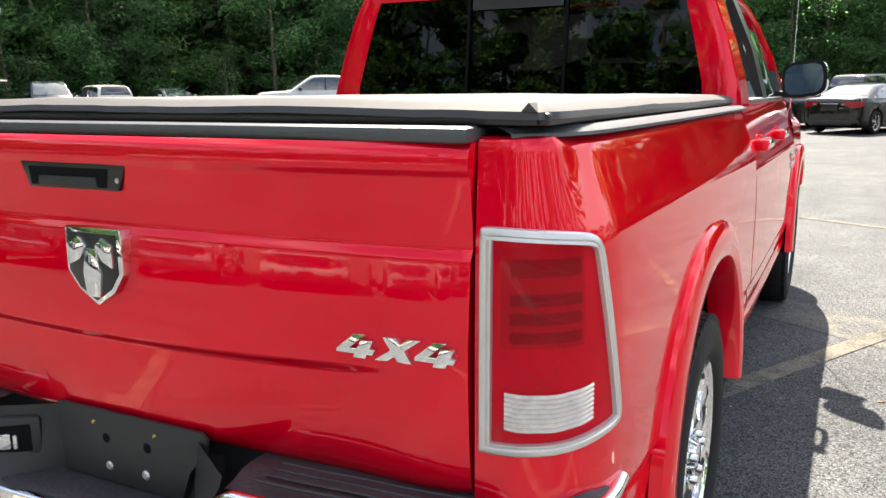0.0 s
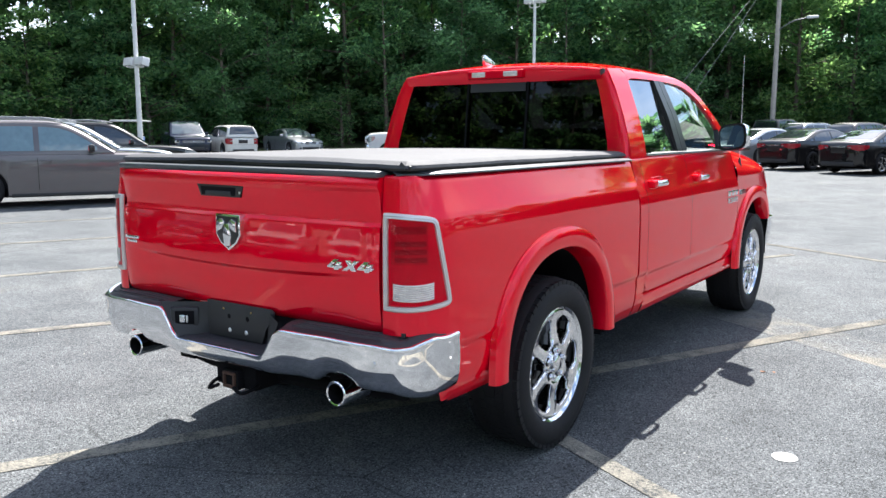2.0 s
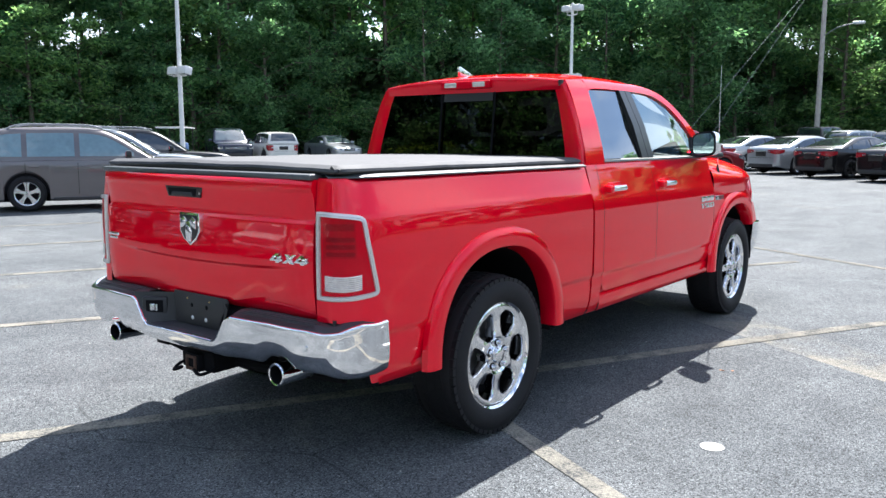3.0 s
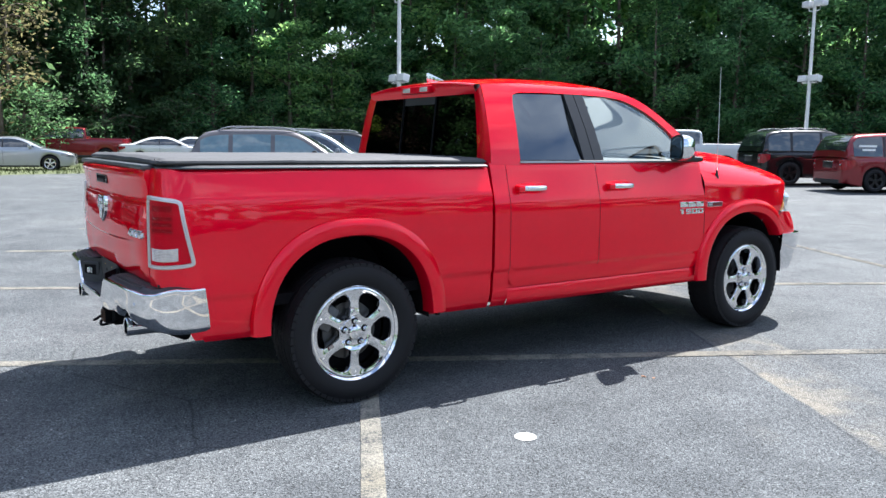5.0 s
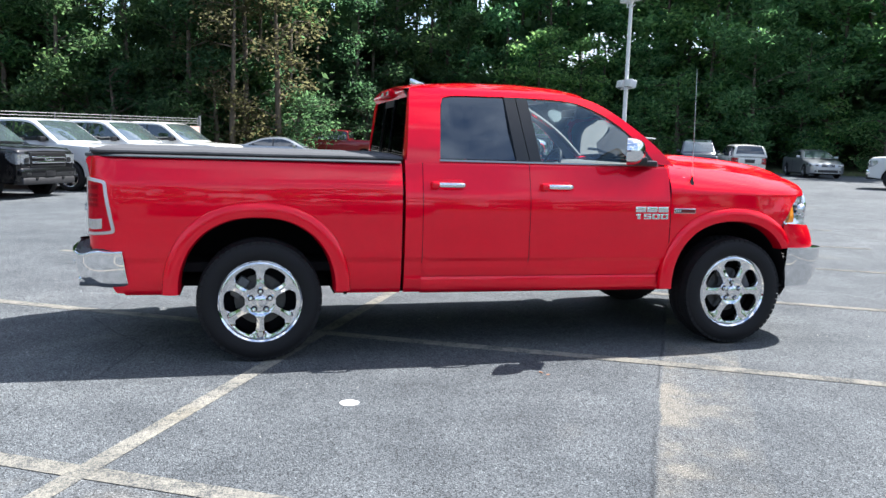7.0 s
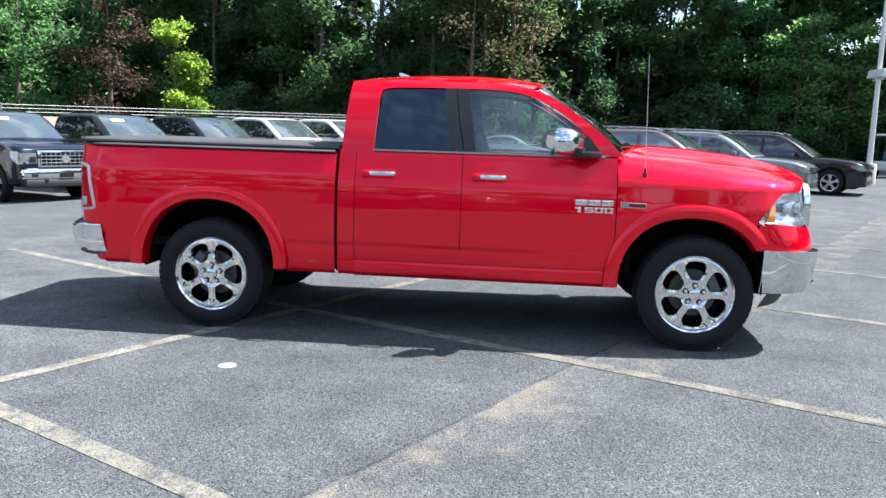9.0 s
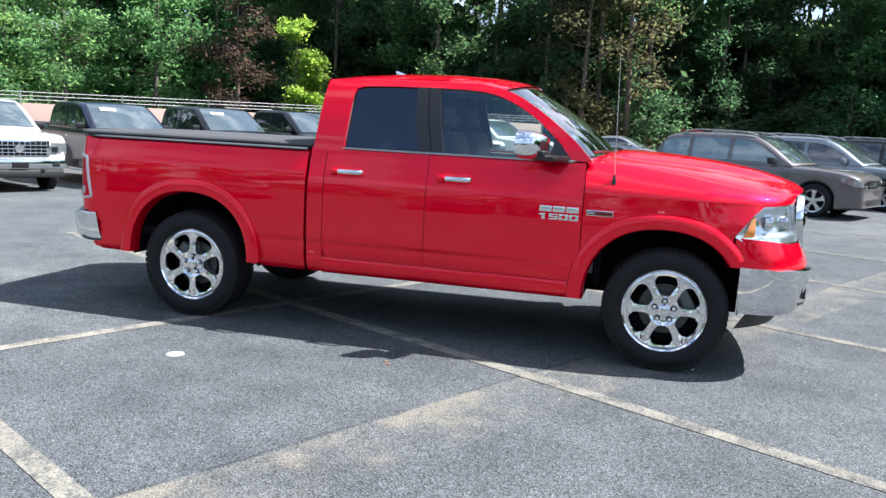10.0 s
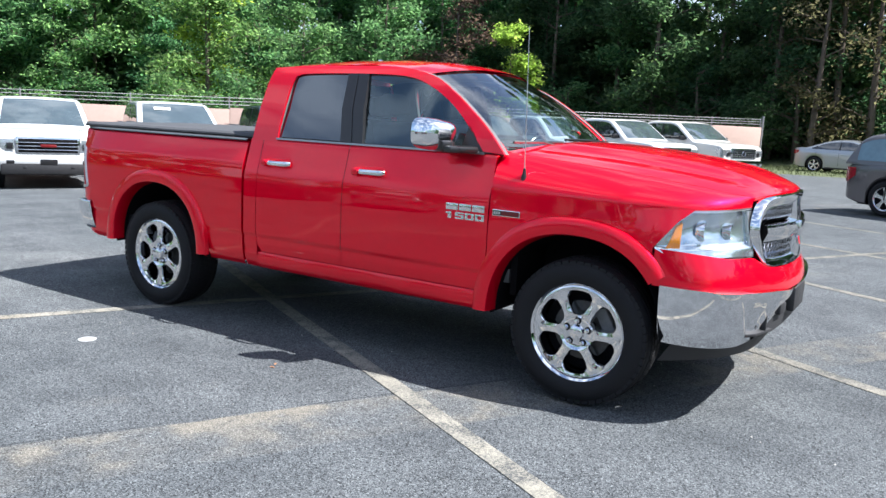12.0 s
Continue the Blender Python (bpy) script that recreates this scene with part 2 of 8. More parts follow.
def prism(outline, axis, a0, a1, bevel=0.0):
    """A closed outline in two axes, drawn out along the third ('x','y','z'), as a bmesh."""
    bm = bmesh.new()
    put = {"x": lambda p, a: (a, p[0], p[1]), "y": lambda p, a: (p[0], a, p[1]), "z": lambda p, a: (p[0], p[1], a)}[axis]
    lo = [bm.verts.new(put(p, a0)) for p in outline]
    hi = [bm.verts.new(put(p, a1)) for p in outline]
    n = len(outline)
    bm.faces.new(lo[::-1])
    bm.faces.new(hi)
    for i in range(n):
        bm.faces.new((lo[i], lo[(i + 1) % n], hi[(i + 1) % n], hi[i]))
    if bevel:
        bmesh.ops.bevel(bm, geom=list(bm.edges), offset=bevel, segments=2, affect="EDGES", profile=0.5)
    return bm


# ---- ground ----
def smooth01(a, b, v):
    k = min(1.0, max(0.0, (v - a) / (b - a)))
    return k * k * (3 - 2 * k)


def ground_z(x, y):
    r = math.hypot(x - 1, y - 1.5)
    k = smooth01(6, 15, r)
    lim = lambda v, a: max(-a, min(a, v))
    near = 0.019 * smooth01(0.6, 3.3, y) * (1 - smooth01(5, 13, r))
    return near + k * (-0.05 - 0.003 * lim(x, 60) + (0.008 if y > 0 else 0.023) * lim(y, 45))


ROW = Vector((0.46, 0.888))
SIDE = Vector((0.888, -0.46))
ORIGIN = Vector((0.16, 0.50))


def lot(off, along):
    """A place on the lot: metres across the stalls and along them."""
    p = ORIGIN + SIDE * off + ROW * along
    return p.x, p.y


def asphalt_material():
    m = bpy.data.materials.new("asphalt")
    m.use_nodes = True
    nt = m.node_tree
    b = nt.nodes["Principled BSDF"]
    co = nt.nodes.new("ShaderNodeTexCoord").outputs["Object"]
    big = texnoise(nt, 0.22, 6, 0.6, co)
    mid = texnoise(nt, 1.7, 6, 0.65, co)
    fine = texnoise(nt, 95.0, 3, 0.7, co)
    base = ramp(nt, big, [(0.30, (0.065, 0.073, 0.080)), (0.55, (0.087, 0.095, 0.102)), (0.75, (0.120, 0.126, 0.129))])
    worn = ramp(nt, mid, [(0.35, (0.82, 0.82, 0.82)), (0.65, (1.18, 1.17, 1.15))])
    col = blend(nt, 1.0, base, worn, "MULTIPLY")
    # stone chips
    vor = node(nt, "ShaderNodeTexVoronoi", Scale=165.0)
    nt.links.new(co, vor.inputs["Vector"])
    chips = ramp(nt, vor.outputs["Color"], [(0.15, (0.22, 0.22, 0.23)), (0.45, (0.92, 0.92, 0.92)), (0.80, (1.65, 1.64, 1.61)), (1.0, (3.2, 3.15, 3.0))])
    col = blend(nt, 1.0, col, chips, "MULTIPLY")
    # sandy dirt washed over the surface, in one long strip and in loose patches
    sep = nt.nodes.new("ShaderNodeSeparateXYZ")
    rot = node(nt, "ShaderNodeMapping", Rotation=(0, 0, radians(30.0)), Location=(0, 0, 0))
    nt.links.new(co, rot.inputs["Vector"])
    nt.links.new(rot.outputs["Vector"], sep.inputs["Vector"])
    # along the rotated y: strip about a line
    wob = nt.nodes.new("ShaderNodeMath")
    wob.operation = "MULTIPLY_ADD"
    wob.inputs[1].default_value, wob.inputs[2].default_value = 0.08, -0.04
    nt.links.new(mid, wob.inputs[0])
    dist = nt.nodes.new("ShaderNodeMath")
    dist.operation = "ADD"
    nt.links.new(sep.outputs["Y"], dist.inputs[0])
    nt.links.new(wob.outputs[0], dist.inputs[1])
    strip = ramp(nt, dist.outputs[0], [(0.0, (0, 0, 0)), (1.0, (0, 0, 0))])
    r = strip.node.color_ramp
    mr = node(nt, "ShaderNodeMapRange", From_Min=2.4, From_Max=4.4)
    nt.links.new(dist.outputs[0], mr.inputs["Value"])
    nt.links.new(mr.outputs["Result"], strip.node.inputs["Fac"])
    for p, c in ((0.335, 0.0), (0.345, 0.85), (0.385, 0.62), (0.44, 0.42), (0.585, 0.40), (0.602, 0.0)):
        e = r.elements.new(p)
        e.color = (c, c, c, 1)
    patch = ramp(nt, texnoise(nt, 2.3, 5, 0.6, co), [(0.38, (0.10, 0.10, 0.10)), (0.52, (0.45, 0.45, 0.45)), (0.62, (1.5, 1.5, 1.5))])
    dirt = blend(nt, 1.0, strip, patch, "MULTIPLY")
    loose = ramp(nt, texnoise(nt, 0.45, 8, 0.7, co), [(0.60, (0, 0, 0)), (0.74, (0.55, 0.55, 0.55))])
    dirt = blend(nt, 1.0, dirt, loose, "ADD")
    sand = blend(nt, 1.0, (0.172, 0.160, 0.136), blend(nt, 0.55, (1, 1, 1), chips), "MULTIPLY")
    col = blend(nt, dirt, col, sand)
    # tar joint along the strip's edge, broken in places
    joint = ramp(nt, mr.outputs["Result"], [(0.322, (1, 1, 1)), (0.328, (0.6, 0.6, 0.61)), (0.332, (0.6, 0.6, 0.61)), (0.337, (1, 1, 1))])
    broken = ramp(nt, texnoise(nt, 1.1, 4, 0.6, co), [(0.44, (0, 0, 0)), (0.54, (1, 1, 1))])
    col = blend(nt, 1.0, col, blend(nt, broken, (1, 1, 1), joint), "MULTIPLY")
    # hairline cracks
    warp = blend(nt, 0.12, co, node_noise_colour(nt, 1.3, co), "ADD")
    crack = node(nt, "ShaderNodeTexVoronoi", Scale=0.42)
    crack.feature = "DISTANCE_TO_EDGE"
    nt.links.new(warp, crack.inputs["Vector"])
    line = ramp(nt, crack.outputs["Distance"], [(0.0, (0.55, 0.55, 0.55)), (0.004, (1, 1, 1))])
    gate = ramp(nt, texnoise(nt, 0.3, 3, 0.5, co), [(0.48, (0, 0, 0)), (0.60, (1, 1, 1))])
    col = blend(nt, 1.0, col, blend(nt, gate, (1, 1, 1), line), "MULTIPLY")
    nt.links.new(col, b.inputs["Base Color"])
    b.inputs["Roughness"].default_value = 0.85
    b.inputs["Specular IOR Level"].default_value = 0.2
    b.inputs["Diffuse Roughness"].default_value = 0.25
    bump(nt, b, fine, 1.0, 0.010)
    return m


def node_noise_colour(nt, scale, co):
    n = node(nt, "ShaderNodeTexNoise", Scale=scale, Detail=3.0)
    nt.links.new(co, n.inputs["Vector"])
    return n.outputs["Color"]


ASPHALT = asphalt_material()


def line_material():
    m = bpy.data.materials.new("worn_line_paint")
    m.use_nodes = True
    nt = m.node_tree
    b = nt.nodes["Principled BSDF"]
    co = nt.nodes.new("ShaderNodeTexCoord").outputs["Object"]
    wear = blend(nt, 0.55, texnoise(nt, 5.0, 6, 0.75, co), texnoise(nt, 75.0, 4, 0.8, co))
    tone = ramp(nt, texnoise(nt, 0.7, 5, 0.6, co), [(0.3, (0.225, 0.210, 0.172)), (0.6, (0.330, 0.310, 0.258)), (0.8, (0.280, 0.248, 0.180))])
    k = ramp(nt, wear, [(0.43, (0.0, 0.0, 0.0)), (0.50, (0.55, 0.55, 0.55)), (0.60, (1, 1, 1))])
    col = blend(nt, k, (0.085, 0.088, 0.088), tone)
    nt.links.new(col, b.inputs["Base Color"])
    b.inputs["Roughness"].default_value = 0.9
    b.inputs["Specular IOR Level"].default_value = 0.04
    b.inputs["Diffuse Roughness"].default_value = 0.6
    bump(nt, b, texnoise(nt, 95.0, 3, 0.7, co), 1.0, 0.008)
    return m


LINE = line_material()
WHITE_PAINT = material("white_spot_paint", (0.46, 0.47, 0.46), 0.6, 0.0, 0.08, 40.0, 0.3, 120.0)


def build_ground():
    xs = sorted({*np.round(np.linspace(-24, 24, 49), 3), *np.round(np.linspace(-72, 72, 49), 3), -900, -400, -200, -110, 110, 200, 400, 900})
    rows = [[(x, y, ground_z(x, y)) for y in xs] for x in xs]
    v, f = sheet(rows)
    ob = link_mesh("ground", v, f, ASPHALT)
    tagged(ob, "worn grey asphalt car park with sandy dirt patches", "asphalt", kind="structure")


build_ground()


def paint_line(p, q, width=0.12):
    p, q = Vector(p), Vector(q)
    d = (q - p).normalized()
    s = Vector((-d.y, d.x)) * width / 2
    n = max(2, int((q - p).length / 0.5))
    v, f = [], []
    for i in range(n + 1):
        c = p + (q - p) * (i / n)
        for o in (-1, 1):
            e = c + s * o * (1 + 0.05 * noise.noise((c.x * 3, c.y * 3, o * 5.0)))
            v.append((e.x, e.y, ground_z(e.x, e.y) + 0.004))
        if i:
            f.append((2 * i - 2, 2 * i, 2 * i + 1, 2 * i - 1))
    ob = link_mesh("parking_line", v, f, LINE)
    tagged(ob, "worn off-white painted parking stall line on asphalt", "road marking", "parking lines", "structure")


for k in range(-5, 4):
    at = lambda along: lot(0.04 + 2.77 * k + 0.02 * along, along)
    paint_line(at(-4.7), at(-0.055))
    paint_line(at(0.055), at(6.0))
paint_line(lot(-14.5, 0), lot(9, 0), 0.108)
paint_line(lot(-6.0, 6.5), lot(4.5, 6.5))


def build_spot():
    v, f = [], []
    n = 40
    for k in range(n):
        r = 0.057 * (1 + 0.05 * noise.noise((math.cos(k / n * 6.283) * 2, math.sin(k / n * 6.283) * 2, 0)))
        v.append((1.90 + r * math.cos(k / n * 6.283), 0.485 + r * math.sin(k / n * 6.283), 0.0045))
    ob = link_mesh("paint_spot", v, [tuple(range(n))], WHITE_PAINT)
    tagged(ob, "round white paint spot on the asphalt", "paint mark", kind="structure")


build_spot()

# ---- the red pickup ----
BELT = material("belt_trim", (0.30, 0.30, 0.31), 0.32, 0.8, 0.1, 10.0)
PLAN = spline([(0.769, -1.074), (0.84, -1.060), (0.90, -1.018), (0.938, -0.945), (0.955, -0.86), (0.966, -0.6), (0.974, 0.0), (0.978, 1.0),
               (0.98, 2.0), (0.98, 2.9), (0.98, 3.4), (0.974, 3.8), (0.955, 3.98), (0.915, 4.11), (0.84, 4.225), (0.70, 4.325), (0.52, 4.39),
               (0.30, 4.432), (0.10, 4.447), (0.0, 4.449)], 900)
PLAN_T = np.gradient(PLAN, axis=0)
PLAN_N = np.stack([PLAN_T[:, 1], -PLAN_T[:, 0]], 1)
PLAN_N /= np.linalg.norm(PLAN_N, axis=1, keepdims=True)

# cross sections: inset from the plan, height
SEC_BED = spline([(0.10, 0.435), (0.05, 0.46), (0.022, 0.53), (0.012, 0.62), (0.013, 0.676), (0.011, 0.684), (0.0015, 0.694), (0.0, 0.72), (0.0, 0.82), (0.0, 0.95), (0.002, 1.06),
                  (0.006, 1.12), (0.0105, 1.165), (0.0155, 1.193), (0.025, 1.216), (0.047, 1.275), (0.060, 1.313), (0.069, 1.337), (0.085, 1.347), (0.105, 1.348)], 120)
SEC_DOOR = spline([(0.022, 0.575), (0.012, 0.63), (0.013, 0.676), (0.011, 0.684), (0.0015, 0.694), (0.0, 0.72), (0.0, 0.82), (0.0, 0.95), (0.003, 1.06), (0.0075, 1.115), (0.014, 1.145), (0.030, 1.20),
                   (0.054, 1.285), (0.070, 1.342), (0.078, 1.362), (0.088, 1.372)], 110)
SEC_FEND = spline([(0.022, 0.47), (0.012, 0.60), (0.013, 0.676), (0.011, 0.684), (0.0015, 0.694), (0.0, 0.72), (0.0, 0.82), (0.0, 0.95), (0.004, 1.04), (0.014, 1.11), (0.034, 1.18),
                   (0.068, 1.245), (0.115, 1.295), (0.165, 1.322), (0.205, 1.330)], 120)


def side_panel(sec, s_list, zlow, count, sgn, lift=None):
    """Rows of points up a body side, one for each place on the plan."""
    rows = []
    for s, zl in zip(s_list, zlow):
        k = min(len(PLAN) - 1.001, max(0.0, s))
        i, fr = int(k), k - int(k)
        p = PLAN[i] * (1 - fr) + PLAN[i + 1] * fr
        nrm = PLAN_N[i] * (1 - fr) + PLAN_N[i + 1] * fr
        pts = sec(p[1]) if callable(sec) else sec
        pts = pts[pts[:, 1] >= zl - 1e-6]
        first = np.array([[np.interp(zl, pts[:, 1], pts[:, 0]) if len(pts) else 0, zl]])
        pts = np.r_[first, pts]
        d = np.r_[0, np.cumsum(np.linalg.norm(np.diff(pts, axis=0), axis=1))]
        u = np.linspace(0, d[-1], count)
        a, z = np.interp(u, d, pts[:, 0]), np.interp(u, d, pts[:, 1])
        q = p[None] - nrm[None] * a[:, None]
        rows.append([(sgn * x, y, h) for (x, y), h in zip(q, z)])
    return rows


def s_at(y, front=False):
    """Index on the plan at this y (rear half or front half of the loop)."""
    ys = PLAN[:, 1]
    return float(np.interp(y, ys, np.arange(len(ys))))


def bed_section(y):
    """The bed's section, its tuck-in flattened where the side turns to the tail."""
    sec = SEC_BED.copy()
    k = 0.30 + 0.70 * smooth01(-1.075, -0.93, y)
    sec[sec[:, 1] > 0.8, 0] *= k
    return sec


AR, AF = (-0.012, 0.468), (3.50, 0.468)
ARCH = (0.505, 0.505)


def arch_columns(c, y0, y1, zbase, extra=0.0):
    """Columns of y and the lowest height for a panel with a wheel opening."""
    a, b = ARCH[0] + extra, ARCH[1] + extra
    cols = [(y, zbase) for y in np.linspace(y0, c[0] - a - 0.002, 16)]
    th0 = math.asin(max(-1, min(1, (zbase - c[1]) / b)))
    for th in np.linspace(th0, math.pi - th0, 45):
        ex = 2 / 2.25
        cy = -math.copysign(abs(math.cos(th)) ** ex, math.cos(th))
        cz = math.copysign(abs(math.sin(th)) ** ex, math.sin(th))
        cols.append((c[0] + a * cy, max(zbase, c[1] + b * cz)))
    cols += [(y, zbase) for y in np.linspace(c[0] + a + 0.002, y1, 14)]
    return cols


def flare(c, sgn, z_back=0.47, z_front=0.47):
    prof = [(-0.012, 0.90), (-0.004, 0.980), (0.004, 0.996), (0.020, 1.002), (0.055, 1.002), (0.082, 0.996), (0.096, 0.986), (0.104, 0.960)]
    rows = []
    inv = lambda z: math.asin(max(0.0, (z - c[1]) / ARCH[1]) ** (2.25 / 2)) - 0.03
    ex = 2 / 2.25
    for th in np.linspace(inv(z_back), math.pi - inv(z_front), 60):
        cy = -math.copysign(abs(math.cos(th)) ** ex, math.cos(th))
        cz = math.copysign(abs(math.sin(th)) ** ex, math.sin(th))
        row = []
        for o, x in prof:
            y, z = c[0] + (ARCH[0] + o) * cy, c[1] + (ARCH[1] + o) * cz
            row.append((sgn * (float(np.interp(y, PLAN[:, 1], PLAN[:, 0])) + x - 0.976 + max(0, -0.015 * (z - 0.95))), y, z))
        rows.append(row)
    return sheet(rows)


def wheel(name, parent, x, y, z, sgn, r=0.412, rim=0.272, half=0.135, spokes=6, bright=CHROME, lugs=5, detail=64, phase=0.5):
    """A road wheel, its face at the side sgn: tyre with tread blocks, rim barrel, spokes, cap and nuts."""
    w = new(name)
    w.parent = parent
    w.matrix_local = Matrix.Translation((x, y, z)) @ (Matrix.Identity(4) if sgn > 0 else Matrix.Rotation(math.pi, 4, "Z"))
    h = half
    prof = [(rim - 0.004, h - 0.022), (rim + 0.010, h - 0.006), (rim + 0.035, h + 0.006), (r - 0.075, h + 0.010), (r - 0.040, h + 0.004), (r - 0.020, h - 0.012),
            (r - 0.006, h - 0.034), (r - 0.001, h * 0.45), (r, 0), (r - 0.001, -h * 0.45), (r - 0.006, -h + 0.034), (r - 0.020, -h + 0.012), (r - 0.040, -h - 0.004),
            (r - 0.075, -h - 0.010), (rim + 0.010, -h + 0.004), (rim - 0.004, -h + 0.022)]
    link_mesh("tyre", *lathe(prof, n=detail), RUBBER, w)
    # tread blocks
    bm = bmesh.new()
    n = 56
    for k in range(n):
        for j, (a0, a1) in enumerate(((-h + 0.004, -h * 0.52), (-h * 0.46, -0.03), (-0.022, 0.022), (0.03, h * 0.46), (h * 0.52, h - 0.004))):
            m = Matrix.Rotation(2 * math.pi * (k + 0.5 * (j % 2)) / n, 4, "X")
            dip = 0.012 if j in (0, 4) else 0.0
            box(bm, a0, a1, -0.0185, 0.0185, r - 0.02 - dip, r + 0.002 - dip, m=m)
    part("tread", bm, RUBBER, w, smooth=0)
    link_mesh("rim", *lathe([(rim - 0.03, -h + 0.02), (rim - 0.022, 0.0), (rim - 0.03, h - 0.05), (rim - 0.014, h - 0.028), (rim + 0.004, h - 0.012), (rim + 0.006, h - 0.020),
                                     (rim - 0.002, h - 0.05)], n=detail), bright, w)
    # face plate: broad spokes left between six-sided windows, each spoke ridged
    face = h - 0.018
    mid_r, half_a = 0.170, math.pi / spokes
    hole = [(r_ - mid_r, math.radians(a_) * mid_r) for r_, a_ in ((0.104, 0), (0.104, 9.5), (0.122, 16), (0.170, 20.6), (0.206, 19.8), (0.233, 12.5), (0.2345, 0))]
    hole += [(p, -q) for p, q in hole[-2:0:-1]]
    rect = [(-0.085, -half_a * mid_r), (0.086, -half_a * mid_r), (0.086, half_a * mid_r), (-0.085, half_a * mid_r)]

    def reach(poly, c, d):
        best = 9.0
        for (x0, y0), (x1, y1) in zip(poly, poly[1:] + poly[:1]):
            ex, ey = x1 - x0, y1 - y0
            den = d * ex - c * ey
            if abs(den) > 1e-12:
                k = (x0 * ey - y0 * ex) / (c * ey - d * ex)
                u = ((c * k - x0) * ex + (d * k - y0) * ey) / (ex * ex + ey * ey)
                if k > 0 and -1e-6 <= u <= 1 + 1e-6:
                    best = min(best, k)
        return best

    def rise(r_, a_):
        lat = (half_a - abs(a_)) * r_
        base = float(np.interp(r_, [0.085, 0.105, 0.14, 0.19, 0.235, 0.254], [-0.010, -0.001, -0.010, -0.013, -0.006, -0.0015]))
        return base + 0.0055 * max(0.0, 1 - lat / 0.030) * smooth01(0.095, 0.13, r_) * smooth01(0.25, 0.21, r_)

    bm = bmesh.new()
    for k in range(spokes):
        m = Matrix.Rotation(2 * math.pi * (k + phase + 0.5) / spokes, 4, "X")
        loops = []
        n = 40
        for step, drop in ((0.0, 0.060), (0.0, 0.013), (0.07, 0.004), (0.16, 0.0), (0.45, 0.0), (0.72, 0.0), (1.0, 0.0)):
            ring = []
            for j in range(n):
                c, d = math.cos(2 * math.pi * (j + 0.5) / n), math.sin(2 * math.pi * (j + 0.5) / n)
                ka, kb = reach(hole, c, d), reach(rect, c, d)
                q = ka + (kb - ka) * step
                r_, a_ = mid_r + c * q, d * q / mid_r
                ring.append(bm.verts.new(m @ Vector((face + rise(r_, a_) - drop, r_ * math.sin(a_), r_ * math.cos(a_)))))
            loops.append(ring)
        for p, q in zip(loops, loops[1:]):
            for j in range(n):
                bm.faces.new((p[j], p[(j + 1) % n], q[(j + 1) % n], q[j]))
    bmesh.ops.remove_doubles(bm, verts=list(bm.verts), dist=0.0008)
    part("spokes", bm, bright, w, smooth=24.0)
    link_mesh("rim_face", *lathe([(0.246, face - 0.006), (0.252, face - 0.0015), (0.260, face - 0.003), (0.266, face - 0.006), (rim + 0.002, face - 0.002), (rim + 0.004, face + 0.004)], n=detail), bright, w)
    link_mesh("hub", *lathe([(0.0, face + 0.014), (0.030, face + 0.013), (0.039, face + 0.008), (0.042, face - 0.006), (0.045, face - 0.012), (0.078, face - 0.013), (0.092, face - 0.008), (0.098, face - 0.012)], n=36), bright, w)
    for k in range(lugs):
        a = 2 * math.pi * k / lugs + 0.3
        link_mesh("lug_nut", *lathe([(0.0, face + 0.020), (0.010, face + 0.018), (0.0135, face + 0.008), (0.014, face - 0.016)], n=10, centre=(0, 0.066 * math.cos(a), 0.066 * math.sin(a))), CHROME, w)
        link_mesh("lug_pocket", *lathe([(0.0, face - 0.0105), (0.020, face - 0.0105), (0.022, face - 0.014)], n=14, centre=(0, 0.066 * math.cos(a), 0.066 * math.sin(a))), DARK, w)
    link_mesh("wheel_back", *lathe([(0.10, face - 0.11), (rim - 0.03, -0.02), (rim - 0.03, -0.06), (0.0, -0.06)], n=36), DARK, w)
    link_mesh("brake_disc", *lathe([(0.07, face - 0.070), (0.085, face - 0.084), (0.168, face - 0.085), (0.170, face - 0.10), (0.09, face - 0.105)], n=36), ROTOR, w, "dull steel brake disc")
    bm = bmesh.new()
    box(bm, face - 0.125, face - 0.062, -0.075, 0.075, 0.118, 0.192, 0.016, Matrix.Rotation(radians(-62 if y > 1 else 58), 4, "X"))
    part("brake_caliper", bm, CALIPER, w, "grey cast brake caliper")
    return w


def glass_pane(name, rows, mat, parent, label=""):
    ob = link_mesh(name, *sheet(rows), mat, parent, label, 60.0)
    ob.visible_shadow = mat in (GLASS_TINT, GLASS_BACK)
    return ob


def upper_x(z):
    """Half width of the cab above the belt line."""
    return float(np.interp(z, [1.36, 1.45, 1.60, 1.75, 1.83, 1.87, 1.895], [0.900, 0.882, 0.838, 0.782, 0.742, 0.715, 0.68]))


def between(ca, cb, n, thick_dir=None):
    """Rows that bridge two curves of equal length."""
    return [[tuple(np.array(a) * (1 - k) + np.array(b) * k) for k in np.linspace(0, 1, n)] for a, b in zip(ca, cb)]


def on_side(curve, sgn, out=0.0):
    return [(sgn * (upper_x(z) + out), y, z) for y, z in curve]


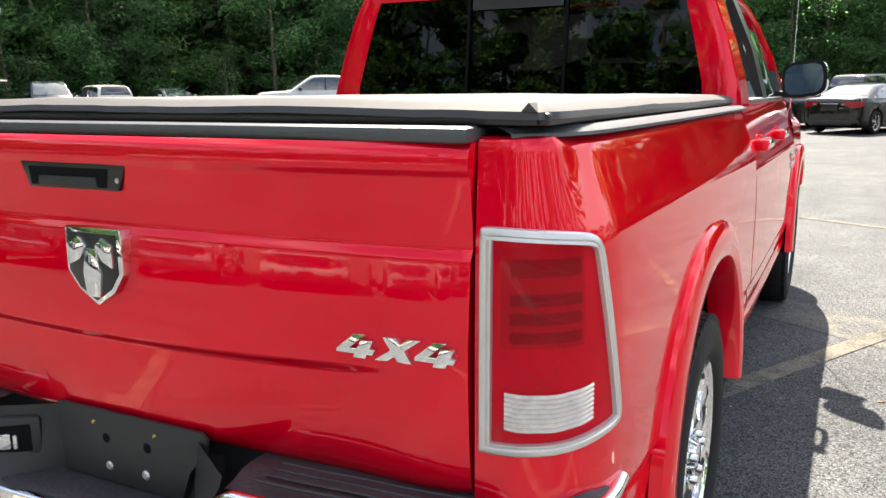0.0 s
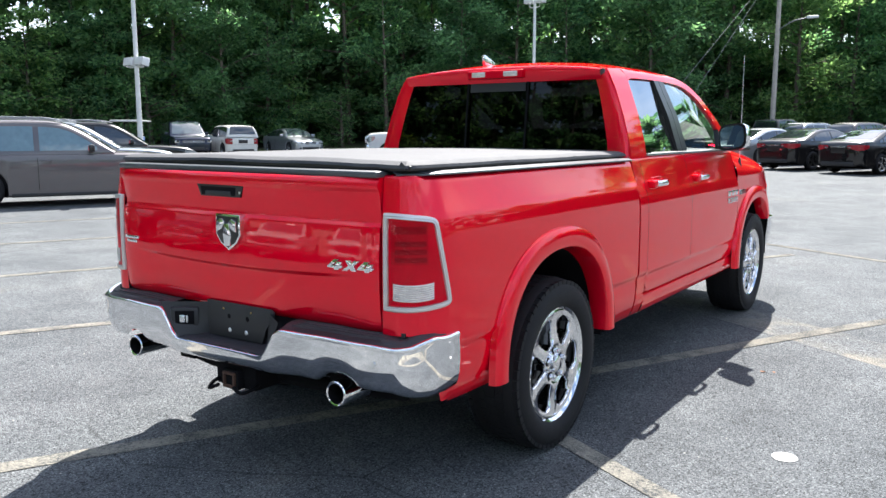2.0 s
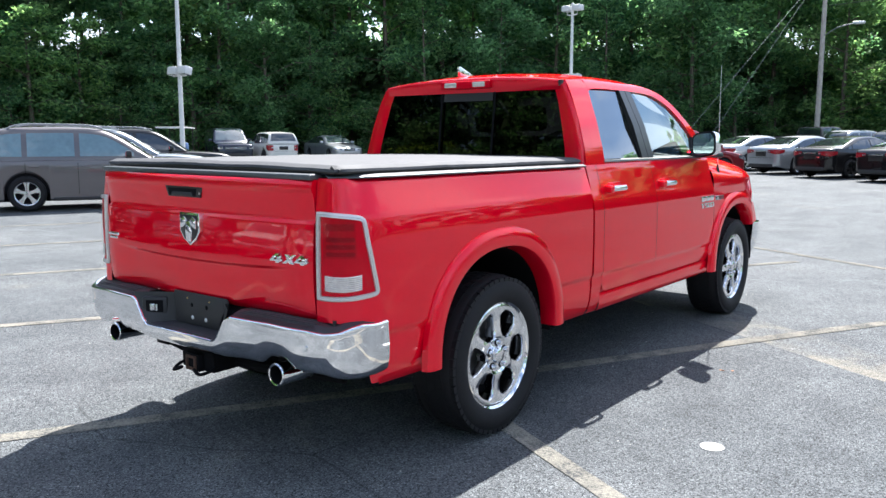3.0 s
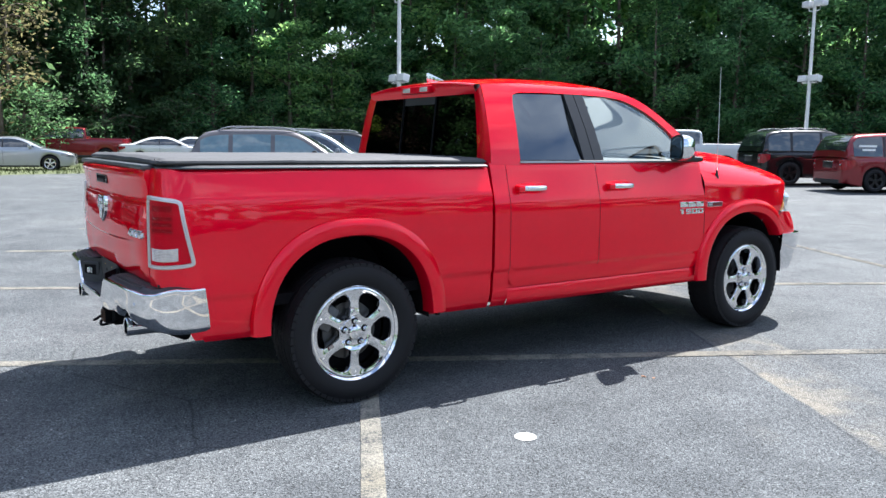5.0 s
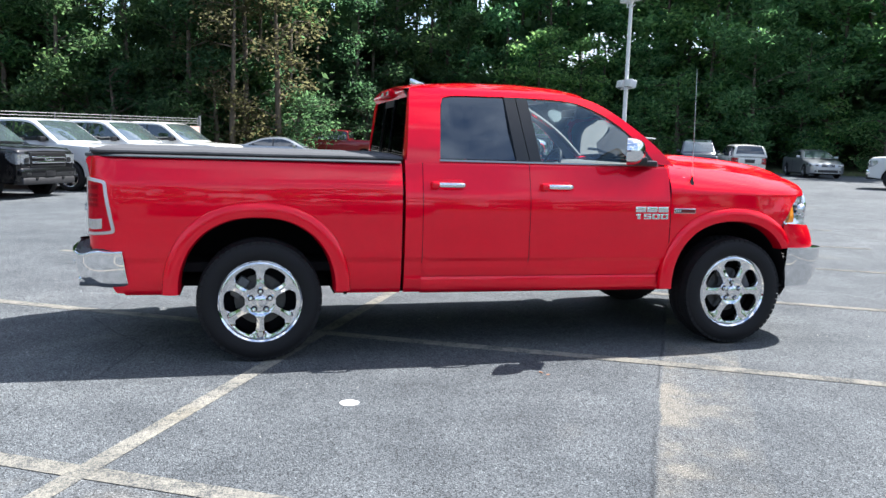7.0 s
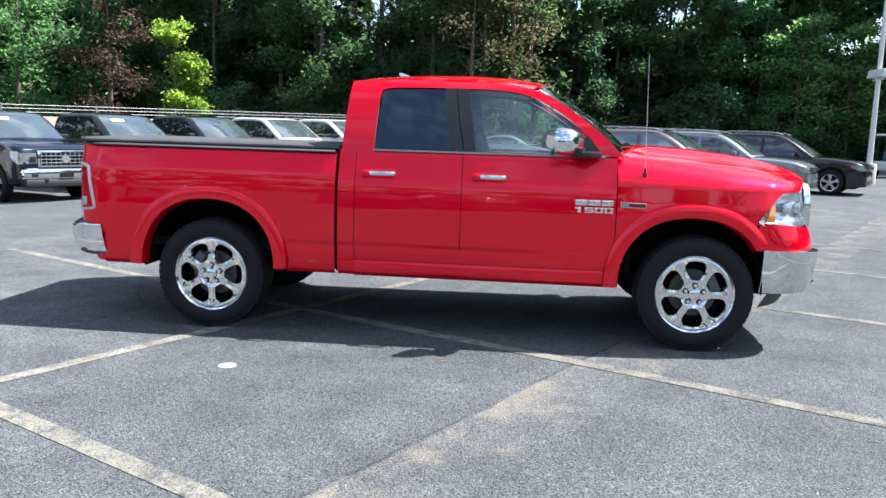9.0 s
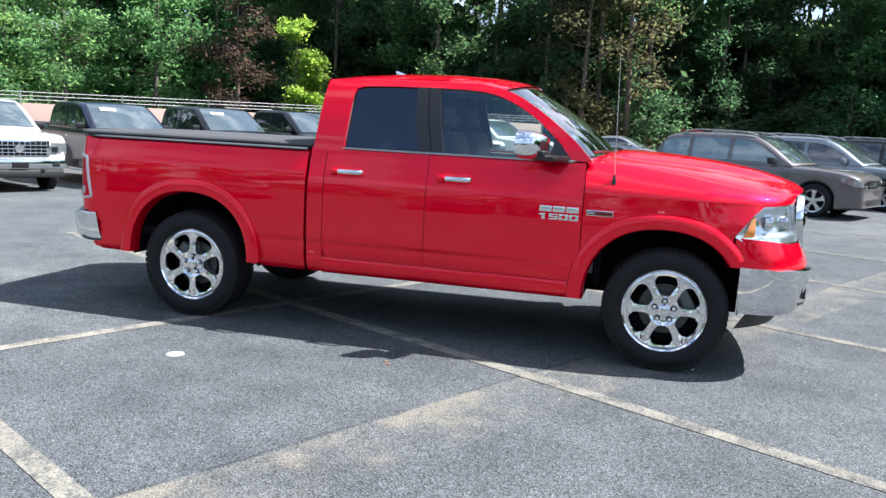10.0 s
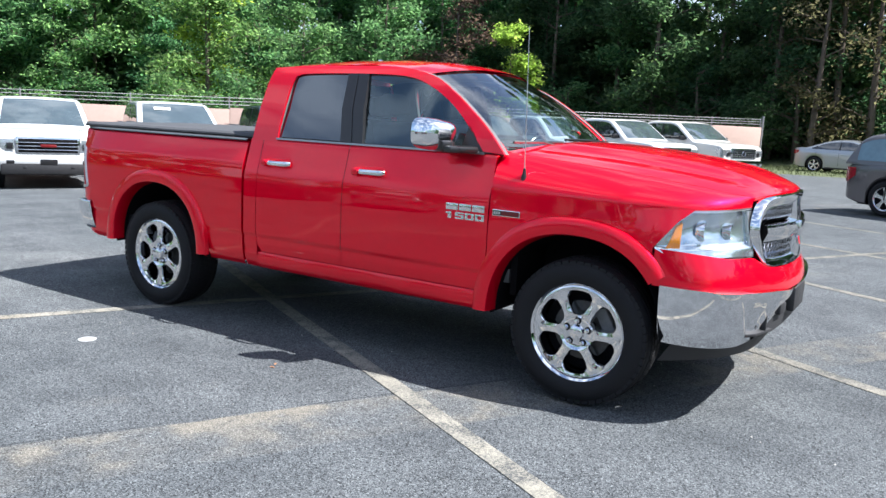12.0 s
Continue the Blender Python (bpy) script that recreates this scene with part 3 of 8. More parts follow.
def strip_side(name, a, b, sgn, mat, parent, out=0.0, n=4, thick=0.03, label=""):
    """A strip of the cab side between two (y, z) curves, bent to the side's curvature."""
    if mat is RED:
        thick = 0.015
        strip_side("pillar_trim", a, b, sgn, CABIN, parent, out - 0.018, n, 0.035)
    rows = []
    for (y0, z0), (y1, z1) in zip(a, b):
        rows.append([(sgn * (upper_x(z0 * (1 - k) + z1 * k) + out), y0 * (1 - k) + y1 * k, z0 * (1 - k) + z1 * k) for k in np.linspace(0, 1, n)])
    v, f = sheet(rows)
    m = len(v)
    v = list(v) + [(p[0] - sgn * thick, p[1], p[2]) for p in v]
    f = list(f) + [tuple(i + m for i in q) for q in f]
    R, C = len(rows), n
    ix = lambda i, j: i * C + j
    for i in range(R - 1):
        for j in (0, C - 1):
            f.append((ix(i, j), ix(i + 1, j), ix(i + 1, j) + m, ix(i, j) + m))
    for j in range(C - 1):
        for i in (0, R - 1):
            f.append((ix(i, j), ix(i, j + 1), ix(i, j + 1) + m, ix(i, j) + m))
    return link_mesh(name, v, f, mat, parent, label)


# side window outlines (y, z)
REAR_TOP = [(1.215, 1.385), (1.218, 1.50), (1.224, 1.65), (1.232, 1.76), (1.250, 1.808), (1.300, 1.824), (1.50, 1.832), (1.705, 1.834)]
FRONT_TOP = [(1.878, 1.834), (2.10, 1.828), (2.26, 1.808), (2.38, 1.768), (2.50, 1.708), (2.62, 1.628), (2.71, 1.548), (2.80, 1.455), (2.86, 1.385)]
ROOF_EDGE = [(1.01, 1.868), (1.25, 1.884), (1.60, 1.893), (1.90, 1.892), (2.10, 1.882), (2.25, 1.862), (2.38, 1.828), (2.52, 1.762), (2.66, 1.675), (2.80, 1.570), (2.92, 1.465), (3.00, 1.385)]


ROOF_W = 0.694


def roof_z(x, y):
    crown = np.interp(y, [0.99, 1.15, 1.5, 1.9, 2.2, 2.35, 2.46, 2.52], [1.902, 1.932, 1.958, 1.964, 1.950, 1.930, 1.905, 1.885])
    edge = np.interp(y, [0.99, 1.15, 1.5, 1.9, 2.2, 2.35, 2.46, 2.52], [1.868, 1.878, 1.890, 1.893, 1.872, 1.840, 1.80, 1.77])
    k = min(1.0, abs(x) / ROOF_W)
    return float(crown * (1 - k**2.6) + edge * k**2.6)


HOOD_EDGE = spline([(0.805, 2.965, 1.392), (0.80, 3.10, 1.380), (0.792, 3.30, 1.362), (0.782, 3.60, 1.335), (0.768, 3.85, 1.307), (0.742, 4.04, 1.282), (0.695, 4.19, 1.258), (0.64, 4.28, 1.243), (0.585, 4.335, 1.234)], 80)
HOOD_MID = spline([(0, 3.160, 1.462), (0, 3.30, 1.462), (0, 3.60, 1.445), (0, 3.90, 1.412), (0, 4.10, 1.378), (0, 4.25, 1.342), (0, 4.36, 1.305), (0, 4.42, 1.278), (0, 4.445, 1.258)], 80)


def hood_edge(k):
    j = min(79, max(0, k * 79))
    i = min(78, int(j))
    return tuple(HOOD_EDGE[i] * (1 - (j - i)) + HOOD_EDGE[i + 1] * (j - i))


def hood_point(u, q):
    """u from the cowl to the nose, q from the middle to the side edge."""
    j = min(79.0, u * 79)
    i = min(78, int(j))
    e = HOOD_EDGE[i] * (1 - (j - i)) + HOOD_EDGE[i + 1] * (j - i)
    c = HOOD_MID[i] * (1 - (j - i)) + HOOD_MID[i + 1] * (j - i)
    a = abs(q)
    x = e[0] * q
    y = c[1] + (e[1] - c[1]) * a**2
    z = c[2] + (e[2] - c[2]) * a**2.3
    fade = smooth01(1.0, 0.72, u) * smooth01(0.0, 0.12, u)
    r = 0.60 - 0.10 * u
    z += fade * (0.017 * math.exp(-((a - r) / 0.075) ** 2) - 0.010 * math.exp(-((a - r - 0.18) / 0.09) ** 2))
    return (x, y, z)


def build_pickup():
    t = thing("pickup_truck", "glossy red crew pickup with chrome wheels parked across stall lines", "pickup truck")
    for sgn in (1, -1):
        # bed side
        cols = arch_columns(AR, -0.85, 0.944, 0.455)
        s0 = s_at(-0.86)
        s_list = list(np.linspace(0, s0, 40)) + [s_at(y) for y, _ in cols]
        zl = [0.753 - 0.283 * smooth01(20, 34, i) for i in range(40)] + [z for _, z in cols]
        link_mesh("bed_side", *sheet(side_panel(bed_section, s_list, zl, 60, sgn), 0.0), RED, t)
        link_mesh("wheel_arch_flare", *flare(AR, sgn, 0.49, 0.50), RED, t)
        link_mesh("wheel_arch_flare", *flare(AF, sgn, 0.49, 0.775), RED, t)
        for c in (AR, AF):
            v, f = [], []
            ex, n = 2 / 2.25, 36
            ring = [(c[0] + (ARCH[0] - 0.004) * 1.3, 0.36)]
            for k in range(n + 1):
                th = math.pi * k / n
                cy, cz = math.copysign(abs(math.cos(th)) ** ex, math.cos(th)), math.sin(th) ** ex if 0 < th < math.pi else 0.0
                ring.append((c[0] + (ARCH[0] - 0.004) * cy, c[1] + (ARCH[1] - 0.004) * cz))
            ring = [(c[0] + ARCH[0] - 0.004, 0.45)] + ring[1:] + [(c[0] - ARCH[0] + 0.004, 0.45)]
            m = len(ring)
            for x in (0.962, 0.45):
                v += [(sgn * x, y, z) for y, z in ring]
            for k in range(m - 1):
                f.append((k, k + 1, m + k + 1, m + k))
            f.append(tuple(range(m, 2 * m)))
            link_mesh("wheel_well_liner", v, f, DARK, t)
        # doors
        ys = np.linspace(1.0905, 1.8640, 26)
        link_mesh("rear_door", *sheet(side_panel(SEC_DOOR, [s_at(y) for y in ys], [0.575 + 0.05 * max(0, (1.16 - y) / 0.07) ** 2 for y in ys], 60, sgn), 0.0), RED, t)
        ys = np.linspace(1.8680, 2.9595, 34)
        link_mesh("front_door", *sheet(side_panel(SEC_DOOR, [s_at(y) for y in ys], [0.575] * len(ys), 60, sgn), 0.0), RED, t)
        ys = np.linspace(0.966, 1.0865, 8)
        link_mesh("cab_corner", *sheet(side_panel(np.r_[SEC_BED[SEC_BED[:, 1] < 0.57], SEC_DOOR], [s_at(y) for y in ys], [0.455] * len(ys), 60, sgn), 0.0), RED, t)
        # rocker under the doors
        rock = spline([(0.10, 0.44), (0.045, 0.455), (0.024, 0.50), (0.022, 0.55), (0.028, 0.567)], 16)
        ys = np.linspace(1.085, 2.99, 30)
        link_mesh("rocker_panel", *sheet(side_panel(rock, [s_at(y) for y in ys], [0.44] * len(ys), 12, sgn)), RED, t)
        # front fender
        cols = [(y, z) for y, z in arch_columns(AF, 2.9655, 3.99, 0.47) if y < 3.93]
        s_list = [s_at(y) for y, _ in cols] + list(np.linspace(s_at(3.935), s_at(4.362), 22))
        zl = [z for _, z in cols] + [float(np.interp(i, [0, 1, 4, 7, 21], [0.96, 0.995, 1.10, 1.163, 1.184])) for i in range(22)]
        sa, sb = s_list[0], s_list[-1]
        rows = []
        for sp, z0 in zip(s_list, zl):
            k = ((sp - sa) / (sb - sa)) ** 0.74
            e = np.array(hood_edge(k))
            low = [z for z in np.linspace(z0, max(z0 + 0.002, 1.165), 15)]
            tilt = 0.06 + 0.16 * smooth01(s_at(3.70), s_at(3.95), sp)
            pts = [(*plan_point(sp, float(np.interp(z, SEC_FEND[:, 1], SEC_FEND[:, 0])) if z < 1.05 else 0.007 + (z - 1.05) * tilt), z) for z in low]
            q0 = np.array(pts[-1])
            q1 = q0 + np.array((0, 0, 0.42 * (e[2] - q0[2])))
            out = np.array((q0[0] - e[0], q0[1] - e[1], 0.0))
            q2 = e + out * 0.42 + np.array((0, 0, -0.14 * (e[2] - q0[2])))
            curve = [tuple((1 - u) ** 3 * q0 + 3 * u * (1 - u) ** 2 * q1 + 3 * u * u * (1 - u) * q2 + u**3 * e) for u in np.linspace(0, 1, 28)]
            rows.append([(sgn * x, y, z) for x, y, z in pts + curve[1:]])
        link_mesh("front_fender", *sheet(rows, 0.0), RED, t, "", 50)
        # black seams behind the panel gaps
        for y0, z0, z1 in ((1.088, 0.66, 1.36), (1.866, 0.66, 1.36), (2.963, 0.66, 1.33)):
            part("door_seal", boxes((*sorted((sgn * 0.86, sgn * 0.905)), y0 - 0.012, y0 + 0.012, z0, z1 - 0.03)), DARK, t)
        # the faces that close the gap between cab and bed
        for nm, sec, y0, y1 in (("cab_back_skin", np.r_[SEC_BED[SEC_BED[:, 1] < 0.57], SEC_DOOR[SEC_DOOR[:, 1] > 0.58]], 0.9665, 0.972), ("bed_front_skin", SEC_BED, 0.937, 0.9435)):
            edge = [(sgn * (0.9765 - float(a)), float(z)) for a, z in sec[::5] if z > 0.458]
            part(nm, prism(edge + [(sgn * 0.05, edge[-1][1]), (sgn * 0.05, edge[0][1])], "y", y0, y1), RED, t)
        # dark filler in the open cab-bed gap, standing in for its shade
        part("gap_seal", boxes((*sorted((sgn * 0.05, sgn * 0.90)), 0.945, 0.965, 0.47, 1.28)), DARK, t)
        edge = [(float(x), float(z)) for x, z in zip(0.977 - SEC_DOOR[::6, 0], SEC_DOOR[::6, 1]) if z > 0.64]
        part("door_edge", prism([(sgn * x, z) for x, z in edge] + [(sgn * 0.70, edge[-1][1]), (sgn * 0.70, 0.64)], "y", 2.946, 2.9565), RED, t)
        part("sill_skin", boxes((*sorted((sgn * 0.80, sgn * 0.940)), 1.06, 2.985, 0.50, 0.66)), RED, t)
        # cab upper side: rear corner post, roof rail, screen post, belt strip
        top = [(y, z) for y, z in spline(ROOF_EDGE, 60)]
        post_out = [(0.975, 1.355), (0.985, 1.45), (0.995, 1.60), (1.005, 1.75), (1.012, 1.82), (1.02, 1.868)]
        post_in = [(1.215, 1.355), (1.215, 1.45), (1.222, 1.60), (1.230, 1.75), (1.245, 1.80), (1.262, 1.884)]
        strip_side("rear_roof_post", spline(post_out, 18), spline(post_in, 18), sgn, RED, t, 0.004, 6, 0.05)
        low = spline(REAR_TOP[4:] + FRONT_TOP[:1] + FRONT_TOP[1:], 60)
        low = [p for p in low]
        up = spline([(1.25, 1.884), (1.60, 1.893), (1.90, 1.892), (2.10, 1.882), (2.27, 1.858), (2.42, 1.815), (2.56, 1.740), (2.68, 1.660), (2.80, 1.570), (2.91, 1.475), (3.005, 1.375)], 60)
        strip_side("roof_rail", low, up, sgn, RED, t, 0.004, 6, 0.05)
        # black door pillar between the panes
        strip_side("door_pillar", [(1.705, 1.834), (1.735, 1.60), (1.775, 1.384)], [(1.788, 1.834), (1.823, 1.60), (1.868, 1.384)], sgn, TRIM, t, 0.003, 4, 0.03, "satin black door pillar")
        strip_side("door_pillar", [(1.794, 1.834), (1.829, 1.60), (1.874, 1.384)], [(1.878, 1.834), (1.915, 1.60), (1.958, 1.384)], sgn, TRIM, t, 0.003, 4, 0.03, "satin black door pillar")
        # black sail at the mirror
        strip_side("mirror_sail", [(2.70, 1.385), (2.72, 1.46), (2.735, 1.535)], [(2.865, 1.385), (2.80, 1.46), (2.737, 1.538)], sgn, TRIM, t, 0.004, 4, 0.03)
        # belt moulding
        strip_side("belt_moulding", [(1.21, 1.368), (1.8, 1.368), (2.4, 1.368), (2.87, 1.368)], [(1.21, 1.380), (1.8, 1.380), (2.4, 1.380), (2.87, 1.380)], sgn, BELT, t, 0.012, 3, 0.02, "thin satin belt moulding")
        # panes
        low = [(y, 1.386) for y in np.linspace(1.215, 1.775, 12)]
        hi = [(y, z) for y, z in zip(np.linspace(1.245, 1.705, 12), [1.806, 1.824, 1.829] + [1.833] * 9)]
        glass_pane("rear_door_glass", between(on_side(low, sgn, -0.012), on_side(hi, sgn, -0.012), 10), GLASS_TINT, t, "dark tinted side glass")
        hi = [(y, z) for y, z in spline(FRONT_TOP, 40)]
        low = [(1.958 + (y - 1.878) / (2.86 - 1.878) * (2.862 - 1.958), 1.384) for y, _ in hi]
        glass_pane("front_door_glass", between(on_side(low, sgn, -0.012), on_side(hi, sgn, -0.012), 10), GLASS_CLEAR, t, "clear side glass")
        # handles
        for y in (1.215, 2.016):
            h = new("door_handle")
            h.parent = t
            v, f = tube(spline([(sgn * 0.955, y - 0.022, 1.207), (sgn * 0.977, y - 0.010, 1.207), (sgn * 0.985, y + 0.030, 1.207), (sgn * 0.986, y + 0.110, 1.207), (sgn * 0.978, y + 0.152, 1.207), (sgn * 0.953, y + 0.168, 1.207)], 20), 0.0125, 12)
            link_mesh("handle_bar", [(p[0], p[1], 1.207 + (p[2] - 1.207) * 1.5) for p in v], f, CHROME, h, "chrome pull handle", 60)
            part("handle_base", boxes((min(sgn * 0.935, sgn * 0.992), max(sgn * 0.935, sgn * 0.992), y - 0.075, y - 0.02, 1.182, 1.230), bevel=0.014), RED, h, "body-red lock end")
            part("handle_cup", boxes((min(sgn * 0.91, sgn * 0.9440), max(sgn * 0.91, sgn * 0.9440), y - 0.02, y + 0.16, 1.170, 1.245), bevel=0.01), RED, h)
        # rail cap along the bed
        rows = []
        for y in np.linspace(-1.045, 0.935, 30):
            k = s_at(max(y, -1.0))
            x = float(np.interp(y, PLAN[:450, 1], PLAN[:450, 0])) - 0.062
            rows.append([(sgn * (x + 0.010), y, 1.346), (sgn * (x + 0.009), y, 1.352), (sgn * (x - 0.012), y, 1.362), (sgn * (x - 0.06), y, 1.362), (sgn * (x - 0.09), y, 1.35)])
        link_mesh("rail_cap", *sheet(rows, 0.0), CAPRAIL, t, "grey-black plastic bed rail cap")
        # tail lamp, wrapped round the corner
        build_tail_lamp(t, sgn)
        build_mirror(t, sgn)
        build_headlamp(t, sgn)
        wheel("wheel", t, sgn * 0.835, 0.0, 0.410, sgn, phase=0.0)
        wheel("wheel", t, sgn * 0.835, 3.545, 0.431, sgn)
        # fender script and badge, drawn as plain chrome shapes
        build_fender_badges(t, sgn)
    build_roof_hood(t)
    build_tailgate(t)
    build_rear_bumper(t)
    build_front(t)
    build_cabin(t)
    build_under(t)
    # the tail sits a touch askew: its left corner stands out and back
    for ob in t.children_recursive:
        if ob.type == "MESH" and ob.matrix_local == Matrix.Identity(4):
            for v in ob.data.vertices:
                w = smooth01(-0.45, -0.9, v.co.y) * max(0.0, -v.co.x) / 0.78
                if w > 0:
                    v.co.x -= 0.026 * w
                    v.co.y -= 0.026 * w
    build_tonneau(t)
    build_antenna(t)
    return t


def plan_point(s, inset=0.0):
    k = min(len(PLAN) - 1.001, max(0.0, s))
    i, fr = int(k), k - int(k)
    return PLAN[i] * (1 - fr) + PLAN[i + 1] * fr - (PLAN_N[i] * (1 - fr) + PLAN_N[i + 1] * fr) * inset


def flip(rows, sgn):
    return [[(sgn * x, y, z) for x, y, z in r] for r in rows]


def bed_inset(z, y):
    sec = bed_section(y)
    return float(np.interp(z, sec[:, 1], sec[:, 0]))


def rounded(poly, cuts=2):
    """A closed outline with its corners cut round."""
    P = np.array(poly, float)
    for _ in range(cuts):
        Q = np.roll(P, -1, axis=0)
        P = np.stack([P * 0.75 + Q * 0.25, P * 0.25 + Q * 0.75], 1).reshape(-1, 2)
    return P


def inset_outline(P, d):
    """The outline moved inwards by d."""
    e = np.roll(P, -1, axis=0) - np.roll(P, 1, axis=0)
    n = np.stack([-e[:, 1], e[:, 0]], 1) / np.maximum(np.linalg.norm(e, axis=1, keepdims=True), 1e-9)
    area = np.sum(P[:, 0] * np.roll(P[:, 1], -1) - P[:, 1] * np.roll(P[:, 0], -1))
    return P + n * d * (1 if area > 0 else -1)


PLAN_STEP = float(np.linalg.norm(PLAN[101] - PLAN[100]))


def build_tail_lamp(t, sgn):
    lamp = new("tail_lamp")
    lamp.parent = t

    def put(u, z, out):
        sp = u / PLAN_STEP
        x, y = plan_point(sp, bed_inset(z, plan_point(sp)[1]) - out)
        return (sgn * x, y, z)

    def band(*loops):
        return [[put(u, z, out) for u, z in list(P) + [P[0]]] for P, out in loops]

    def fan(P, out, steps=6):
        c = P.mean(axis=0)
        return band(*((c + (P - c) * k, out) for k in np.linspace(0.01, 1, steps)))

    def block(s0, s1, z0, z1, cuts=2):
        a, b = s0 * PLAN_STEP, s1 * PLAN_STEP
        r, q = 0.012, (b - a) / 4
        return rounded([(a, z0 + r), (a, z0), (a + r, z0), (a + q, z0), (b - q, z0), (b - r, z0), (b, z0), (b, z0 + r), (b, z1 - r), (b, z1), (b - r, z1), (b - q, z1), (a + q, z1), (a + r, z1), (a, z1), (a, z1 - r)], cuts)

    # outline: square at the tailgate, round at the outer corners, leaning back to the top
    edge = [(1.2, 0.862), (1.2, 0.93), (1.2, 1.02), (1.2, 1.12), (1.2, 1.208), (1.6, 1.213), (8, 1.212), (16, 1.208), (24, 1.202), (29.5, 1.195), (32, 1.180), (32.8, 1.15), (33.6, 1.11), (35.2, 1.05),
            (37.2, 0.98), (39.0, 0.92), (40.0, 0.885), (39.4, 0.867), (36.5, 0.858), (31, 0.853), (24, 0.848), (16, 0.845), (8, 0.845), (1.8, 0.847), (1.2, 0.849)]
    edge = rounded([(a * PLAN_STEP, z) for a, z in edge], 1)
    inner = inset_outline(edge, 0.021)
    link_mesh("bezel", *sheet(band((edge, 0.0), (edge, 0.010), (inset_outline(edge, 0.003), 0.013), (inset_outline(edge, 0.011), 0.013), (inset_outline(edge, 0.013), 0.0105), (inset_outline(edge, 0.016), 0.0125), (inset_outline(edge, 0.019), 0.0125), (inner, 0.002))), LAMP_TRIM, lamp, "bright silver lamp surround", 50)
    link_mesh("red_lens", *sheet(fan(inner, 0.005)), LENS_RED, lamp)
    # darker inner housing with its reflector bars
    link_mesh("lamp_housing", *sheet(fan(block(6.0, 25.5, 1.022, 1.182), 0.0058)), LENS_DEEP, lamp)
    for z, h in ((1.040, 0.010), (1.070, 0.011), (1.100, 0.011), (1.150, 0.020)):
        link_mesh("reflector_bar", *sheet(fan(block(8.0, 24.5, z - h / 2 - 0.004, z + h / 2 + 0.004, 1), 0.0068, 3)), BAR_RED, lamp)
    # reversing lens with fine level ribs
    a, b = 7.0, 28.5
    rows = []
    for k in range(33):
        z = 0.888 + 0.064 * k / 32
        rows.append([put((a + (b - a) * q) * PLAN_STEP, z - 0.006 * q * (1 - q) * 4 + 0.003 * q, 0.0066 + 0.0022 * (k % 4 in (1, 2)) + 0.0018 * abs(math.sin(q * math.pi * 3))) for q in np.linspace(0, 1, 22)])
    link_mesh("reversing_lens", *sheet(rows), LENS_CLEAR, lamp, "clear ribbed reversing lens", 20)
    ob = link_mesh("lens_cover", *sheet(fan(inner, 0.0105)), GLASS_TAIL, lamp, "glossy clear lamp cover", 60.0)
    ob.visible_shadow = False


def build_mirror(t, sgn):
    mir = new("side_mirror")
    mir.parent = t
    # cap: rounded shell, pointing forward; glass to the rear
    rows = []
    ny, nx = 14, 20
    for i in range(ny):
        u = i / (ny - 1)
        y = 2.585 + 0.125 * u
        k = math.sqrt(max(0.0, 1 - u**2.6)) if u < 1 else 0.0
        row = []
        for j in range(nx + 1):
            a = 2 * math.pi * j / nx
            c, s = math.cos(a), math.sin(a)
            ex = 0.55
            cx = math.copysign(abs(c) ** ex, c) * (0.128 * (0.35 + 0.65 * k))
            cz = math.copysign(abs(s) ** ex, s) * (0.094 * (0.35 + 0.65 * k))
            row.append((sgn * (1.074 + cx + 0.02 * (cz / 0.094) * -0.3 - 0.03 * u), y, 1.472 + cz + 0.012 * (cx / 0.130)))
        rows.append(row)
    link_mesh("mirror_cap", *merged(sheet(rows), ([p for p in rows[-1][:-1]], [tuple(range(nx))])), CHROME, mir, "chrome mirror cap", 50.0)
    back = [(p[0], 2.586, p[2]) for p in rows[0][:-1]]
    link_mesh("mirror_rim", back, [tuple(range(nx))], TRIM, mir)
    g = [(sgn * 1.074 + (p[0] - sgn * 1.074) * 0.86, 2.581, 1.472 + (p[2] - 1.472) * 0.84) for p in back]
    link_mesh("mirror_glass", g, [tuple(range(nx))], MIRROR, mir, "mirror glass", 0)
    lo, hi = sorted((sgn * 0.86, sgn * 1.06))
    bm = bmesh.new()
    box(bm, lo, hi, 2.64, 2.80, 1.372, 1.412, 0.015)
    box(bm, *sorted((sgn * 0.995, sgn * 1.07)), 2.62, 2.73, 1.375, 1.44, 0.015)
    part("mirror_arm", bm, TRIM, mir, "black mirror arm")
    c = Vector((sgn * 1.0, 2.68, 0))
    mir.matrix_local = Matrix.Translation(c) @ Matrix.Rotation(radians(-28 * sgn), 4, "Z") @ Matrix.Translation(-c)


